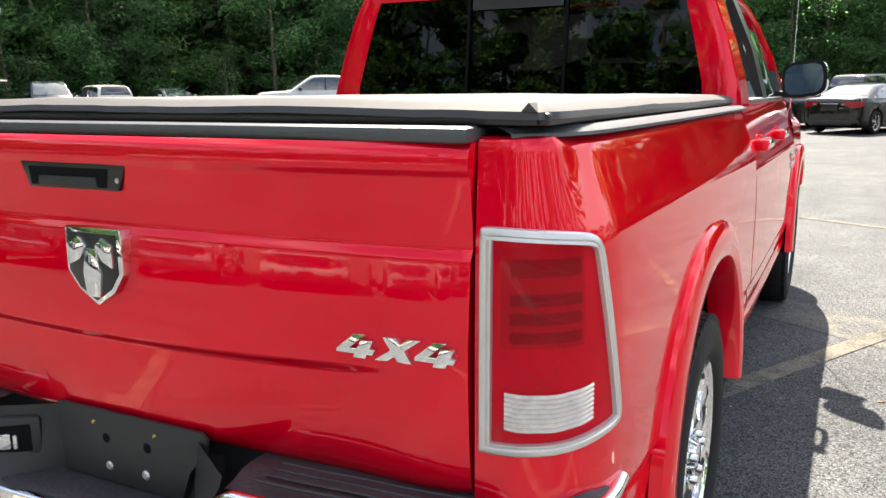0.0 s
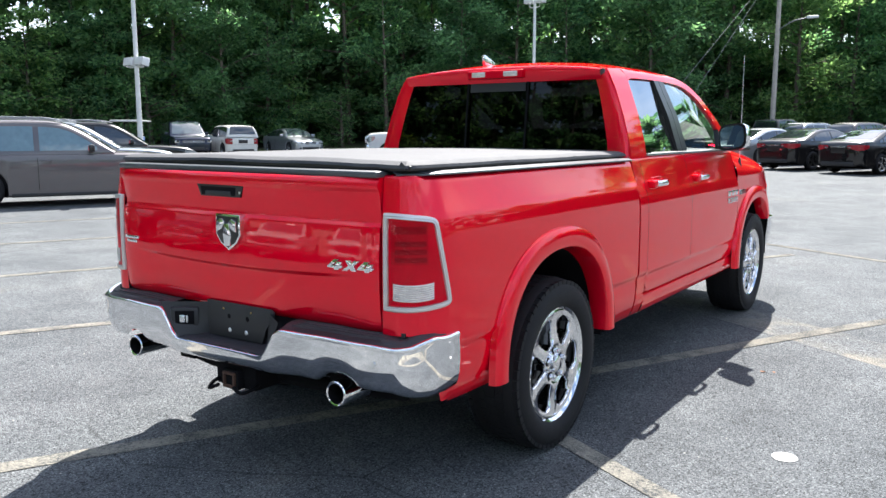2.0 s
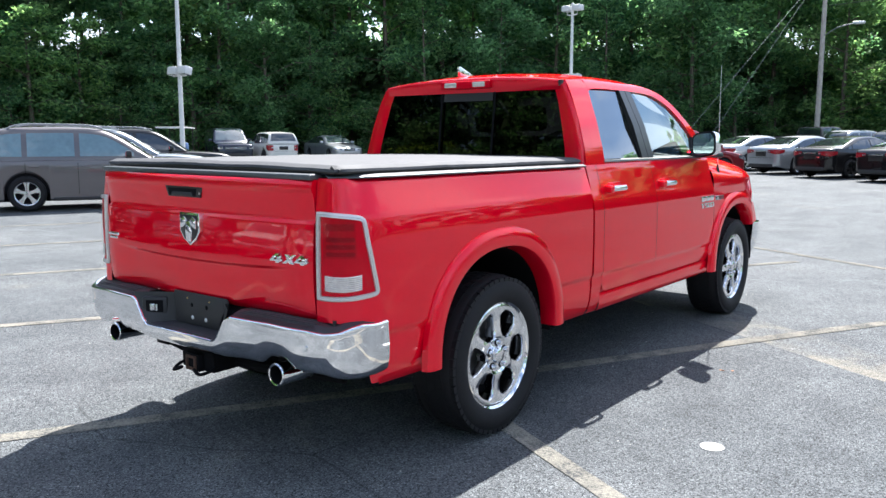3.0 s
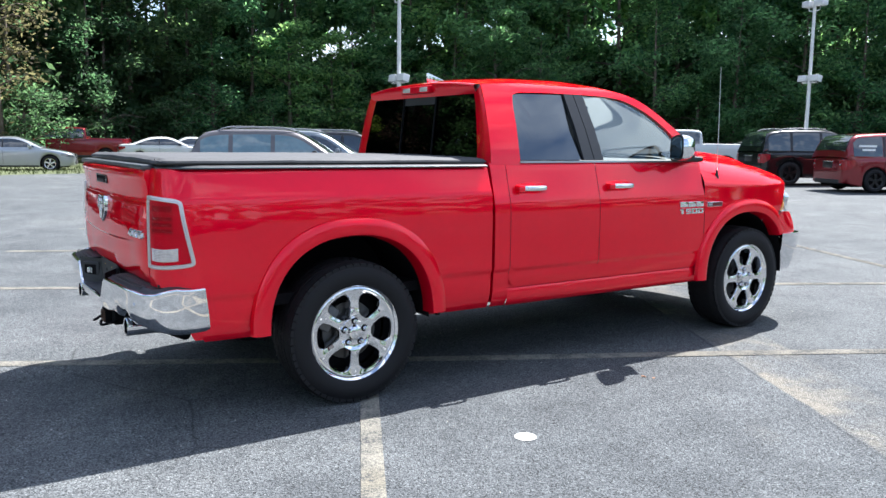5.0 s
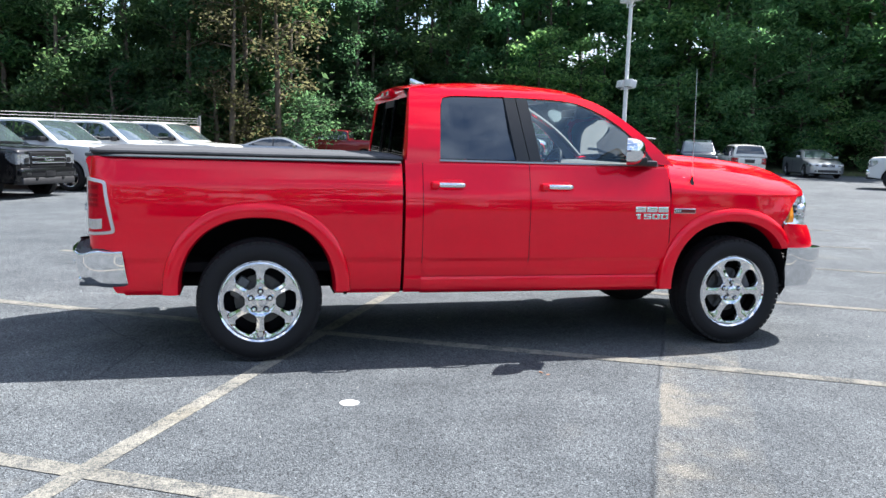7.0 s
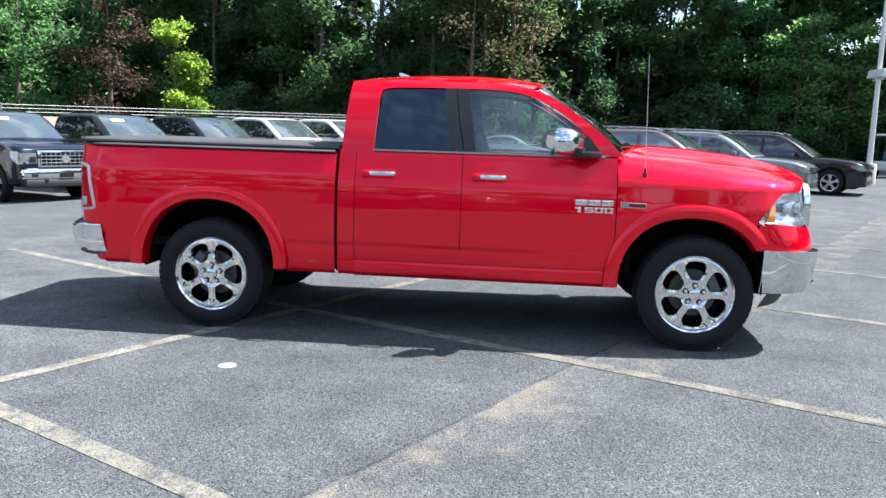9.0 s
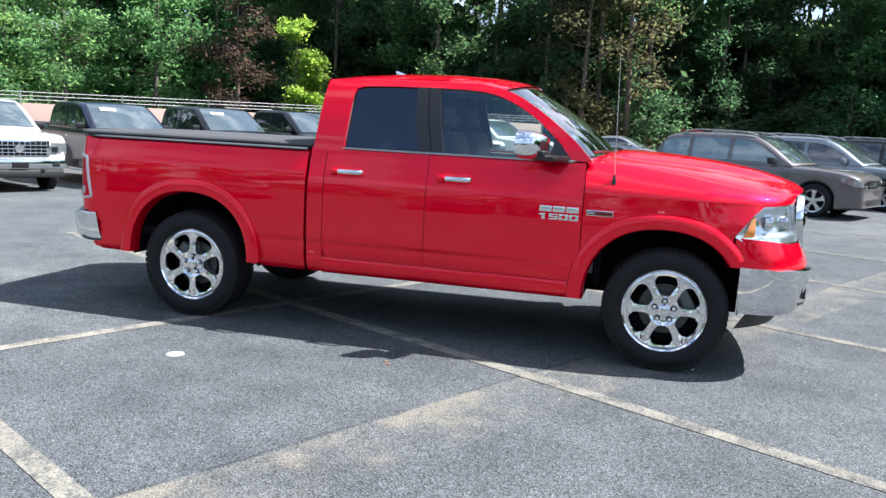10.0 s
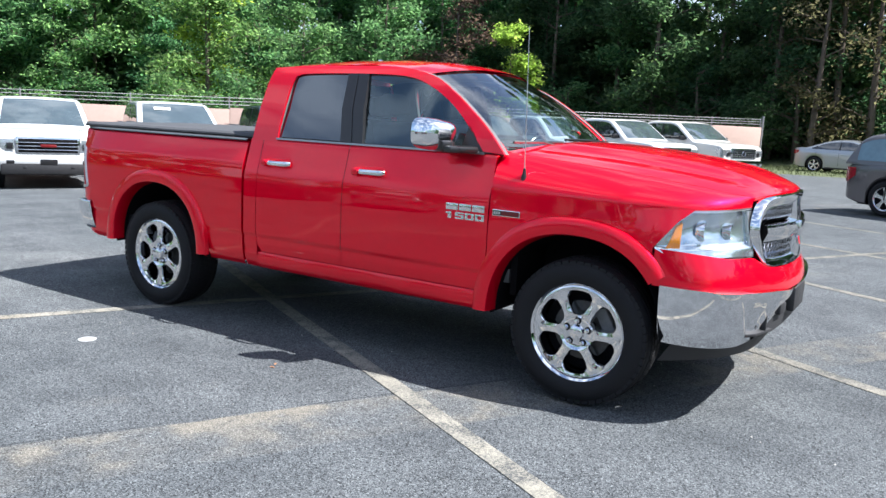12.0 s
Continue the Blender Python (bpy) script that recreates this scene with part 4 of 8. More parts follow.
def build_headlamp(t, sgn):
    lamp = new("headlamp")
    lamp.parent = t
    s0, s1 = s_at(3.925), s_at(4.362)

    def patch(u0, u1, v0, v1, out, n=16, m=10):
        rows = []
        for i in range(n):
            u = u0 + (u1 - u0) * i / (n - 1)
            zt = float(np.interp(u, [0, 0.19, 0.333, 1], [0.985, 1.10, 1.163, 1.184]))
            zb = float(np.interp(u, [0, 0.12, 0.3, 1], [0.965, 0.925, 0.912, 0.925]))
            row = []
            for j in range(m):
                v = v0 + (v1 - v0) * j / (m - 1)
                z = zb + (zt - zb) * v
                x, y = plan_point(s0 + (s1 - s0) * u, (z - 1.0) * 0.22 * (z > 1.0) + 0.004 - out)
                row.append((x, y, z))
            rows.append(row)
        return flip(rows, sgn)

    # smooth silvery bowl, deepest in the middle, with a bright shelf along its foot
    rows = []
    for i in range(25):
        u = 0.03 + 0.94 * i / 24
        row = []
        for v in np.linspace(0.05, 0.95, 17):
            deep = 0.012 + 0.030 * math.sin(math.pi * u) * math.sin(math.pi * v) - 0.022 * smooth01(0.30, 0.20, v)
            row.append(patch(u, u, v, v, -deep, 2, 2)[0][0])
        rows.append(row)
    link_mesh("lamp_bowl", *sheet(rows), REFLECTOR, lamp, "", 40)
    link_mesh("lamp_back", *sheet(patch(0.02, 0.98, 0.03, 0.97, -0.092)), REFLECTOR, lamp)
    link_mesh("lamp_edge", *sheet(patch(0.03, 1.0, 0.0, 0.06, 0.003), 0.02 * sgn), SATIN, lamp)
    link_mesh("lamp_edge", *sheet(patch(0.0, 1.0, 0.95, 1.0, 0.003), 0.03 * sgn), SATIN, lamp)
    link_mesh("lamp_edge", *sheet(patch(0.93, 1.0, 0.07, 0.93, 0.003), 0.03 * sgn), SATIN, lamp)
    rows = [[patch(0.085 + 0.13 * v + k * (0.150 - 0.115 * v), 1, v, v, -0.010, 2, 2)[0][0] for v in np.linspace(0.20, 0.86, 8)] for k in np.linspace(0, 1, 6)]
    link_mesh("turn_signal", *sheet(rows, 0.010 * sgn), AMBER, lamp, "amber turn lens")
    # bright strip low in the lamp
    link_mesh("lamp_shelf", *sheet(patch(0.08, 0.92, 0.07, 0.21, -0.008), 0.016 * sgn), BRIGHT, lamp)
    # projector bowls
    for u, zc, r in ((0.46, 1.060, 0.048), (0.74, 1.062, 0.040)):
        x, y = plan_point(s0 + (s1 - s0) * u, 0.040 if u < 0.6 else 0.036)
        link_mesh("projector", *lathe([(r, 0.045), (r * 0.98, 0.03), (r * 0.8, 0.0), (r * 0.72, 0.0), (r * 0.70, 0.012), (r * 0.4, 0.026), (0.0, 0.03)], "y", 24, (sgn * x, y - 0.040, zc)), CHROME, lamp)
    ob = link_mesh("lamp_cover", *sheet(patch(0.0, 1.0, 0.02, 0.98, 0.002)), GLASS_LAMP, lamp, "clear lamp cover", 60.0)
    ob.visible_shadow = False


def block_letter(bm, strokes, m, depth=0.006):
    for x0, x1, z0, z1 in strokes:
        box(bm, x0, x1, -depth, depth, z0, z1, 0.0015, m)


def build_fender_badges(t, sgn):
    # two rows of chrome blocks for the model script
    face = Matrix.Translation((sgn * 0.981, 2.83, 1.03)) @ Matrix.Rotation(math.pi / 2 * sgn, 4, "Z")
    blocks = ([(0.0, 1.0, 0.0, 1.0)], [(0.0, 1.0, 0.0, 1.0)], [(0.0, 1.0, 0.0, 1.0)])
    for k, glyph in enumerate(blocks):
        bm = bmesh.new()
        x0 = -0.155 + k * 0.0905
        block_letter(bm, [(x0 + a * 0.083, x0 + b * 0.083, 0.006 + c * 0.040, 0.006 + d * 0.040) for a, b, c, d in glyph], face)
        part("badge_block", bm, CHROME, t, "chrome badge block")
    one = [(0.30, 0.70, 0.0, 1.0), (0.05, 0.31, 0.66, 0.92)]
    five = [(0.0, 1.0, 0.76, 1.0), (0.0, 0.32, 0.40, 0.77), (0.31, 1.0, 0.40, 0.62), (0.68, 1.0, 0.0, 0.41), (0.0, 0.69, 0.0, 0.22)]
    nought = [(0.0, 0.32, 0.0, 1.0), (0.68, 1.0, 0.0, 1.0), (0.31, 0.69, 0.0, 0.24), (0.31, 0.69, 0.76, 1.0)]
    for k, glyph in enumerate((one, five, nought, nought)):
        bm = bmesh.new()
        x0 = -0.158 + k * 0.0685
        block_letter(bm, [(x0 + a * 0.062, x0 + b * 0.062, -0.046 + c * 0.040, -0.046 + d * 0.040) for a, b, c, d in glyph], face)
        part("digit", bm, CHROME, t, "chrome digit")
    face = Matrix.Translation((sgn * 0.977, 3.078, 1.048)) @ Matrix.Rotation(math.pi / 2 * sgn, 4, "Z")
    bm = bmesh.new()
    box(bm, -0.089, 0.089, -0.006, 0.006, -0.019, 0.019, 0.004, face)
    plate = part("engine_badge", bm, CHROME, t, "small chrome-edged black and red badge")
    bm = bmesh.new()
    box(bm, -0.083, -0.030, -0.008, 0.008, -0.014, 0.014, 0.001, face)
    part("badge_field", bm, TRIM, plate)
    bm = bmesh.new()
    box(bm, -0.029, 0.083, -0.008, 0.008, -0.014, 0.014, 0.001, face)
    part("badge_field", bm, BADGE_RED, plate)
    bm = bmesh.new()
    for k in range(3):
        box(bm, -0.077 + k * 0.015, -0.066 + k * 0.015, -0.0095, 0.0095, -0.008, 0.008, 0.0, face)
    part("badge_bar", bm, SATIN, plate)


def build_roof_hood(t):
    rows = []
    for k in np.linspace(0, 1, 44):
        row = []
        for x in np.linspace(-ROOF_W, ROOF_W, 33):
            y = 1.0 + (2.478 - 0.145 * (x / 0.70) ** 2 - 1.0) * k
            row.append((x, y, roof_z(x, y)))
        rows.append(row)
    link_mesh("roof", *sheet(rows, 0.0), RED, t, "", 50)
    # rear header and pillars round the back window
    yb = lambda z: float(np.interp(z, [1.30, 1.38, 1.82, 1.90], [0.965, 0.972, 1.020, 1.002]))
    hdr = [[(x, yb(z) - 0.004, z) for x in np.linspace(-ROOF_W, ROOF_W, 25)] for z in np.linspace(1.815, 1.862, 6)]
    for i, r in enumerate(hdr):
        for j, (x, y, z) in enumerate(r):
            k = i / 5
            zz = 1.808 + (roof_z(x, 1.0) - 1.808) * math.sin(k * math.pi / 2)
            r[j] = (x, 1.008 + (1.0 - 1.008) * k - 0.020 * math.sin(math.pi * k), zz)
    link_mesh("rear_roof_header", *sheet(hdr, 0.0), RED, t)
    for sgn in (1, -1):
        a = [(sgn * x, yb(z) - 0.004, z) for z, x in ((1.30, 0.770), (1.45, 0.755), (1.62, 0.715), (1.75, 0.680), (1.815, 0.655))]
        b = [(sgn * (upper_x(z) + 0.003), y, z) for z, y in ((1.30, 0.978), (1.45, 0.988), (1.62, 0.998), (1.75, 1.007), (1.868, 1.022))]
        mid = [tuple((np.array(p) + np.array(q)) / 2 + np.array((sgn * 0.022, -0.010, 0))) for p, q in zip(a, b)]
        rows = [list(spline([p, m, q], 8)) for p, m, q in zip(a, mid, b)]
        link_mesh("rear_corner_post", *sheet(rows, 0.0), RED, t)
    # sliding back window: three dark panes with black border
    def pane(x0, x1, z0, z1, out):
        rows = []
        for z in np.linspace(z0, z1, 6):
            lim = float(np.interp(z, [1.30, 1.45, 1.62, 1.75, 1.815], [0.772, 0.757, 0.717, 0.682, 0.657]))
            a = -lim if x0 < -0.5 else x0
            b = lim if x1 > 0.5 else x1
            rows.append([(x, yb(z) - out, z) for x in np.linspace(a, b, 8)])
        return rows

    glass_pane("back_window", pane(-0.8, -0.222, 1.36, 1.812, 0.0), GLASS_BACK, t, "dark tinted fixed pane")
    glass_pane("back_window", pane(0.222, 0.8, 1.36, 1.812, 0.0), GLASS_BACK, t, "dark tinted fixed pane")
    glass_pane("back_window", pane(-0.222, 0.222, 1.36, 1.812, -0.008), GLASS_BACK, t, "dark tinted sliding pane")
    for x in (-0.216, 0.216):
        link_mesh("window_divider", *sheet(pane(x - 0.006, x + 0.006, 1.36, 1.812, 0.004), 0.008), DARK, t)
    link_mesh("window_band", *sheet(pane(-0.20, 0.20, 1.755, 1.81, 0.004), 0.004), BLACK, t)
    link_mesh("window_band", *sheet(pane(-0.20, 0.20, 1.36, 1.405, 0.004), 0.004), BLACK, t)
    # high brake lamp
    cl = new("brake_lamp")
    cl.parent = t
    part("lamp_body", boxes((-0.20, 0.20, 0.965, 1.01, 1.832, 1.884), bevel=0.01), LENS_RED, cl)
    for x in (-0.115, 0.115):
        part("cargo_lens", boxes((x - 0.05, x + 0.05, 0.961, 0.99, 1.842, 1.876), bevel=0.006), LENS_CLEAR, cl, "clear cargo lens")
    # roof aerial fin
    bm = prism([(1.42, 1.94), (1.22, 1.94), (1.205, 2.005), (1.225, 2.008)], "x", -0.245, -0.225, 0.004)
    part("aerial_fin", bm, CHROME, t)
    # windscreen
    def ws(x, k):
        top_y = 2.47 - 0.14 * (abs(x) / 0.70) ** 2
        top_z = roof_z(x, top_y) - 0.012
        bx = x * (0.835 / 0.70)
        bot_y = 3.14 - 0.17 * (abs(bx) / 0.835) ** 2.4
        bot_z = 1.395
        p = np.array((x, top_y, top_z)) * (1 - k) + np.array((bx, bot_y, bot_z)) * k
        return (p[0], p[1] + 0.03 * math.sin(math.pi * k), p[2] + 0.022 * math.sin(math.pi * k))

    glass_pane("windscreen", [[ws(x, k) for k in np.linspace(0, 1, 14)] for x in np.linspace(-0.70, 0.70, 21)], GLASS_SCREEN, t, "clear windscreen")
    # posts beside the windscreen
    for sgn in (1, -1):
        inner = [ws(sgn * 0.685, k) for k in np.linspace(0, 1, 20)]
        outer = [(sgn * (upper_x(z) + 0.004), y, z) for y, z in spline([(2.30, 1.850), (2.42, 1.815), (2.56, 1.740), (2.68, 1.660), (2.80, 1.570), (2.91, 1.475), (3.005, 1.375)], 20)]
        rows = []
        for p, q in zip(inner, outer):
            p, q = np.array(p), np.array(q)
            mid = (p + q) / 2 + np.array((sgn * 0.010, 0.0, 0.002))
            rows.append([tuple(v) for v in spline([p, mid, q], 6)])
        link_mesh("windscreen_post", *sheet(rows, 0.0), RED, t)
        link_mesh("post_trim", *sheet([[(x - sgn * 0.020, y - 0.020, z - 0.015) for x, y, z in r] for r in rows]), CABIN, t)
        part("sun_visor", boxes((*sorted((sgn * 0.12, sgn * 0.52)), 2.18, 2.34, 1.845, 1.865), bevel=0.006), HEADLINER, t)
    # cowl and hood
    link_mesh("cowl", *sheet([[(x, y, 1.405 - 0.10 * (x / 0.85) ** 4 - 0.02 * (y - 3.0)) for x in np.linspace(-0.83, 0.83, 15)] for y in np.linspace(2.93, 3.22, 6)], 0.0), BLACK, t)
    rows = [[hood_point(u, q) for q in np.linspace(-0.994, 0.994, 71)] for u in np.linspace(0, 1, 56)]
    rows.append([(x, y - 0.008, z - 0.022) for x, y, z in rows[-1]])
    link_mesh("hood", *sheet(rows, 0.0), RED, t, "", 50)
    link_mesh("hood_underside", *sheet([[(x * 0.985, y, z - 0.03) for x, y, z in r] for r in rows[::6]]), DARK, t)
    # wipers
    for a, b, c in (((0.36, 3.12, 1.452), (0.55, 3.07, 1.452), (0.76, 2.985, 1.448)), ((-0.30, 3.13, 1.458), (-0.05, 3.12, 1.468), (0.28, 3.10, 1.470)), ((-0.34, 3.12, 1.455), (-0.50, 3.08, 1.458), (-0.72, 2.99, 1.452))):
        v, f = merged(tube(spline([a, b, c], 8), 0.009, 6), tube([(a[0] + 0.02, a[1] + 0.03, a[2] - 0.03), b], 0.008, 6))
        link_mesh("wiper", v, f, TRIM, t)


TAIL_BOW = 0.045


def build_tailgate(t):
    g = new("tailgate")
    g.parent = t
    # the slope of the outer skin, bottom to top: rolled foot, level crease, near-flat middle, dished band, spoiler lip
    slope = [(0.758, -1.2), (0.771, -0.5), (0.786, -0.15), (0.88, -0.06), (0.95, -0.035), (0.957, -0.75), (0.967, -0.75), (0.972, 0.0), (1.0, 0.03), (1.05, 0.055), (1.10, 0.078), (1.155, 0.10),
             (1.160, 0.62), (1.170, 0.62), (1.175, 0.0), (1.20, -0.08), (1.25, -0.15), (1.282, -0.18), (1.288, -0.55), (1.297, -0.55), (1.303, -0.05), (1.318, 0.2), (1.330, 0.6), (1.340, 1.6)]
    zs = np.unique(np.r_[np.linspace(0.758, 1.340, 74), [z for z, _ in slope]])
    sl = np.interp(zs, [z for z, _ in slope], [v for _, v in slope])
    plain = np.where((zs > 0.94) & (zs < 1.0), np.interp(zs, [0.94, 1.0], [-0.04, 0.03]), sl)

    def run(v):
        y = np.r_[0, np.cumsum((v[1:] + v[:-1]) / 2 * np.diff(zs))]
        return y - np.interp(1.05, zs, y) - 1.103

    creased, flat = run(sl), run(plain)
    rows = []
    for x in np.linspace(-0.762, 0.762, 63):
        e = 0.010 * (abs(x) / 0.762) ** 24
        k = smooth01(0.70, 0.45, abs(x))
        row = []
        for z, y0, y1 in zip(zs, creased, flat):
            smile = smooth01(0.90, 0.96, z) * smooth01(1.06, 0.99, z)
            zz = z + smile * (0.022 * (x / 0.7) ** 2 - 0.012)
            row.append((x, y0 * k + y1 * (1 - k) + e + 0.010 - TAIL_BOW * (1 - (x / 0.762) ** 2), zz))
        rows.append(row)
    for at in (0, -1):
        turned = [(x * 1.0025, y + 0.06, z) for x, y, z in rows[at]]
        rows.insert(0, turned) if at == 0 else rows.append(turned)
    link_mesh("tailgate_skin", *sheet(rows, 0.0), RED, g)
    part("tailgate_core", boxes((-0.755, 0.755, -1.055, -1.02, 0.775, 1.335)), DARK, g)
    # top cap
    part("tailgate_cap", boxes((-0.765, 0.765, -1.097, -1.0, 1.338, 1.364), bevel=0.010), CAPRAIL, g, "grey-black plastic tailgate cap")
    # handle in a dished recess
    hd = new("tailgate_handle")
    hd.parent = t
    part("handle_bezel", prism([(x - 0.050, z) for x, z in ((-0.140, 1.288), (0.140, 1.288), (0.118, 1.238), (-0.118, 1.238))], "y", -1.1338, -1.07, 0.003), TRIM, hd)
    part("handle_cup", prism([(x - 0.060, z) for x, z in ((-0.100, 1.243), (0.100, 1.243), (0.106, 1.279), (-0.106, 1.279))], "y", -1.1350, -1.08, 0.0), DARK, hd)
    part("handle_pull", prism([(x - 0.060, z) for x, z in ((-0.078, 1.243), (0.078, 1.243), (0.074, 1.262), (-0.074, 1.262))], "y", -1.1395, -1.08, 0.003), BLACK, hd)
    link_mesh("handle_lock", *lathe([(0.0, -0.003), (0.005, -0.002), (0.006, 0.004)], "y", 16, (0.067, -1.1335, 1.258)), SATIN, hd)
    # shield emblem as a plain chrome and black shape
    sh = [(-0.060, 1.170), (0.084, 1.170), (0.086, 1.083), (0.059, 1.046), (0.012, 1.017), (-0.035, 1.046), (-0.062, 1.083)]
    em = part("shield_emblem", prism(sh, "y", -1.155, -1.10, 0.004), CHROME, t, "chrome shield emblem")
    small = [(0.012 + (x - 0.012) * 0.86, 1.096 + (z - 1.096) * 0.86) for x, z in sh]
    part("emblem_field", prism(small, "y", -1.158, -1.12, 0.001), TRIM, em)
    bm = bmesh.new()
    for pts in ([(-0.018, 1.02), (0.018, 1.02), (0.024, 1.07), (0.014, 1.125), (-0.014, 1.125), (-0.024, 1.07)],
                [(-0.056, 1.085), (-0.028, 1.10), (-0.012, 1.13), (-0.030, 1.15), (-0.056, 1.135)],
                [(0.056, 1.085), (0.028, 1.10), (0.012, 1.13), (0.030, 1.15), (0.056, 1.135)]):
        b2 = prism([(x + 0.012, 1.096 + (z - 1.086) * 0.90) for x, z in pts], "y", -1.164, -1.13, 0.003)
        me = bpy.data.meshes.new("tmp")
        b2.to_mesh(me)
        b2.free()
        bm.from_mesh(me)
        bpy.data.meshes.remove(me)
    part("emblem_relief", bm, CHROME, em)
    # raised 4X4 script
    four = ([(0.0, 0.16), (0.0, 0.36), (0.38, 1.0), (0.70, 1.0), (0.30, 0.42), (0.30, 0.16)], [(0.27, 0.16), (0.27, 0.42), (0.98, 0.42), (0.94, 0.16)], [(0.46, 0.0), (0.58, 0.78), (0.90, 0.78), (0.78, 0.0)])
    ex = ([(0.0, 0.0), (0.74, 1.0), (1.08, 1.0), (0.34, 0.0)], [(0.12, 1.0), (0.47, 1.0), (0.95, 0.0), (0.60, 0.0)])
    for k, glyph in enumerate((four, ex, four)):
        bm = bmesh.new()
        for i, poly in enumerate(glyph):
            x0 = 0.541 + 0.070 * k
            mid = 0.645
            pts = [(x0 - 0.002 + px * 0.071 + pz * 0.008, 0.988 + pz * 0.041) for px, pz in poly]
            yo = -1.1115 + 0.095 * (x0 + 0.037 - mid)
            b2 = prism(pts, "y", yo - 0.006 - 0.0006 * i, yo + 0.02, 0.0015)
            for v in b2.verts:
                v.co.y += 0.095 * (v.co.x - x0 - 0.037)
            me = bpy.data.meshes.new("tmp")
            b2.to_mesh(me)
            b2.free()
            bm.from_mesh(me)
            bpy.data.meshes.remove(me)
        part("script_character", bm, CHROME, t, "chrome 4X4 lettering", 30)
    # small script on the other side, plain blocks
    m = Matrix.Translation((-0.682, -1.1005, 1.008)) @ Matrix.Rotation(radians(-6.1), 4, "Z")
    for x0, x1, z0, z1 in ((-0.055, 0.055, 0.003, 0.019), (-0.040, 0.040, -0.014, 0.0)):
        bm = bmesh.new()
        box(bm, x0, x1, -0.006, 0.01, z0, z1, 0.002, m)
        part("badge_bar", bm, CHROME, t, "small chrome badge bar")


def build_rear_bumper(t):
    b = new("rear_bumper")
    b.parent = t
    # plan of the chrome face
    path = spline([(0.966, -0.855), (0.968, -0.93), (0.958, -1.00), (0.926, -1.075), (0.866, -1.136), (0.75, -1.182), (0.56, -1.209), (0.40, -1.218), (0.25, -1.224), (0.0, -1.226)], 90)
    full = [tuple(p) for p in path] + [(-x, y) for x, y in path[-2::-1]]

    def top(x):
        return float(np.interp(abs(x), [0.0, 0.25, 0.275, 0.335, 0.365, 0.6, 0.8, 0.87, 0.915, 0.945, 0.96, 0.97], [0.622, 0.622, 0.640, 0.728, 0.744, 0.746, 0.737, 0.726, 0.730, 0.748, 0.756, 0.748]))

    def bot(x):
        base = float(np.interp(abs(x), [0.0, 0.30, 0.42, 0.75, 0.85, 0.95, 1.0], [0.537, 0.540, 0.550, 0.546, 0.540, 0.512, 0.496]))
        return base + 0.042 * math.exp(-(((abs(x) - 0.62) / 0.085) ** 4))

    # the face leans out to a rolled upper lip
    prof = [(0.0, -0.060), (0.05, -0.036), (0.15, -0.024), (0.3, -0.013), (0.5, -0.005), (0.7, -0.001), (0.86, 0.0), (0.92, 0.002), (0.955, 0.004), (0.98, 0.002), (0.995, -0.004), (1.0, -0.012), (0.985, -0.020)]
    rows = []
    for i, (x, y) in enumerate(full):
        x0, y0 = full[max(0, i - 1)]
        x1, y1 = full[min(len(full) - 1, i + 1)]
        n = Vector((y1 - y0, -(x1 - x0))).normalized()
        n = -n if n.x * x + n.y * (y + 0.5) < 0 else n
        z1, z0 = top(x), bot(x)
        fore = 0.034 * smooth01(-1.0, -0.87, y)
        rows.append([(x + n.x * o, y + n.y * o + fore * (1 - k), z0 + (z1 - z0) * k) for k, o in prof])
    link_mesh("chrome_face", *sheet(rows, 0.0), CHROME, b, "chrome bumper face", 60)
    # black textured step pads to either side
    for sgn in (1, -1):
        rows = []
        for x, y in path:
            if x < 0.355:
                break
            if y > -0.93:
                continue
            back = (min(x, 0.84), max(-1.03, y + 0.05))
            row = []
            for k in np.linspace(0, 1, 9):
                px, py = x - 0.013 + (back[0] - x) * k, y + 0.016 + (back[1] - y) * k
                row.append((sgn * px, py, top(x) - 0.003 + 0.020 * smooth01(0, 0.35, k)))
            rows.append(row)
        link_mesh("step_pad", *sheet(rows, 0.0), STEP, b, "black textured step pad")
        # raised ribs across the pad
        for j in range(4):
            o = 0.030 + 0.024 * j
            pts = [(sgn * (x - 0.02), y + o, top(x) + 0.0165) for x, y in path if 0.40 < x < 0.83]
            link_mesh("tread_rib", *tube(pts[::3], 0.0035, 6), STEP, b)
        # parking sensors
        for x, z in ((0.44, 0.672), (0.79, 0.662)):
            y = float(np.interp(x, [p[0] for p in path[::-1]], [p[1] for p in path[::-1]]))
            link_mesh("parking_sensor", *lathe([(0.0, -0.004), (0.011, -0.003), (0.0125, 0.0), (0.0135, -0.003), (0.0165, -0.003), (0.0175, 0.02)], "y", 18, (sgn * x, y + 0.0065, z)), CHROME, b)
        # slanted wall of the plate pocket
        wall = [[(sgn * (x0 + (0.175 - x0) * k), -1.214 + 0.112 * k, z) for k in np.linspace(0, 1, 6)] for x0, z in ((0.262, 0.624), (0.285, 0.66), (0.315, 0.70), (0.345, 0.742), (0.355, 0.768))]
        link_mesh("pocket_wall", *sheet(wall, 0.0), BLACK, b)
    # low tread and back wall of the pocket
    link_mesh("step_pad", *sheet([[(x, y, z) for y, z in ((-1.218, 0.618), (-1.20, 0.626), (-1.14, 0.628), (-1.112, 0.632), (-1.105, 0.66), (-1.10, 0.735))] for x in np.linspace(-0.255, 0.255, 19)], 0.0), STEP, b, "black textured step pad")
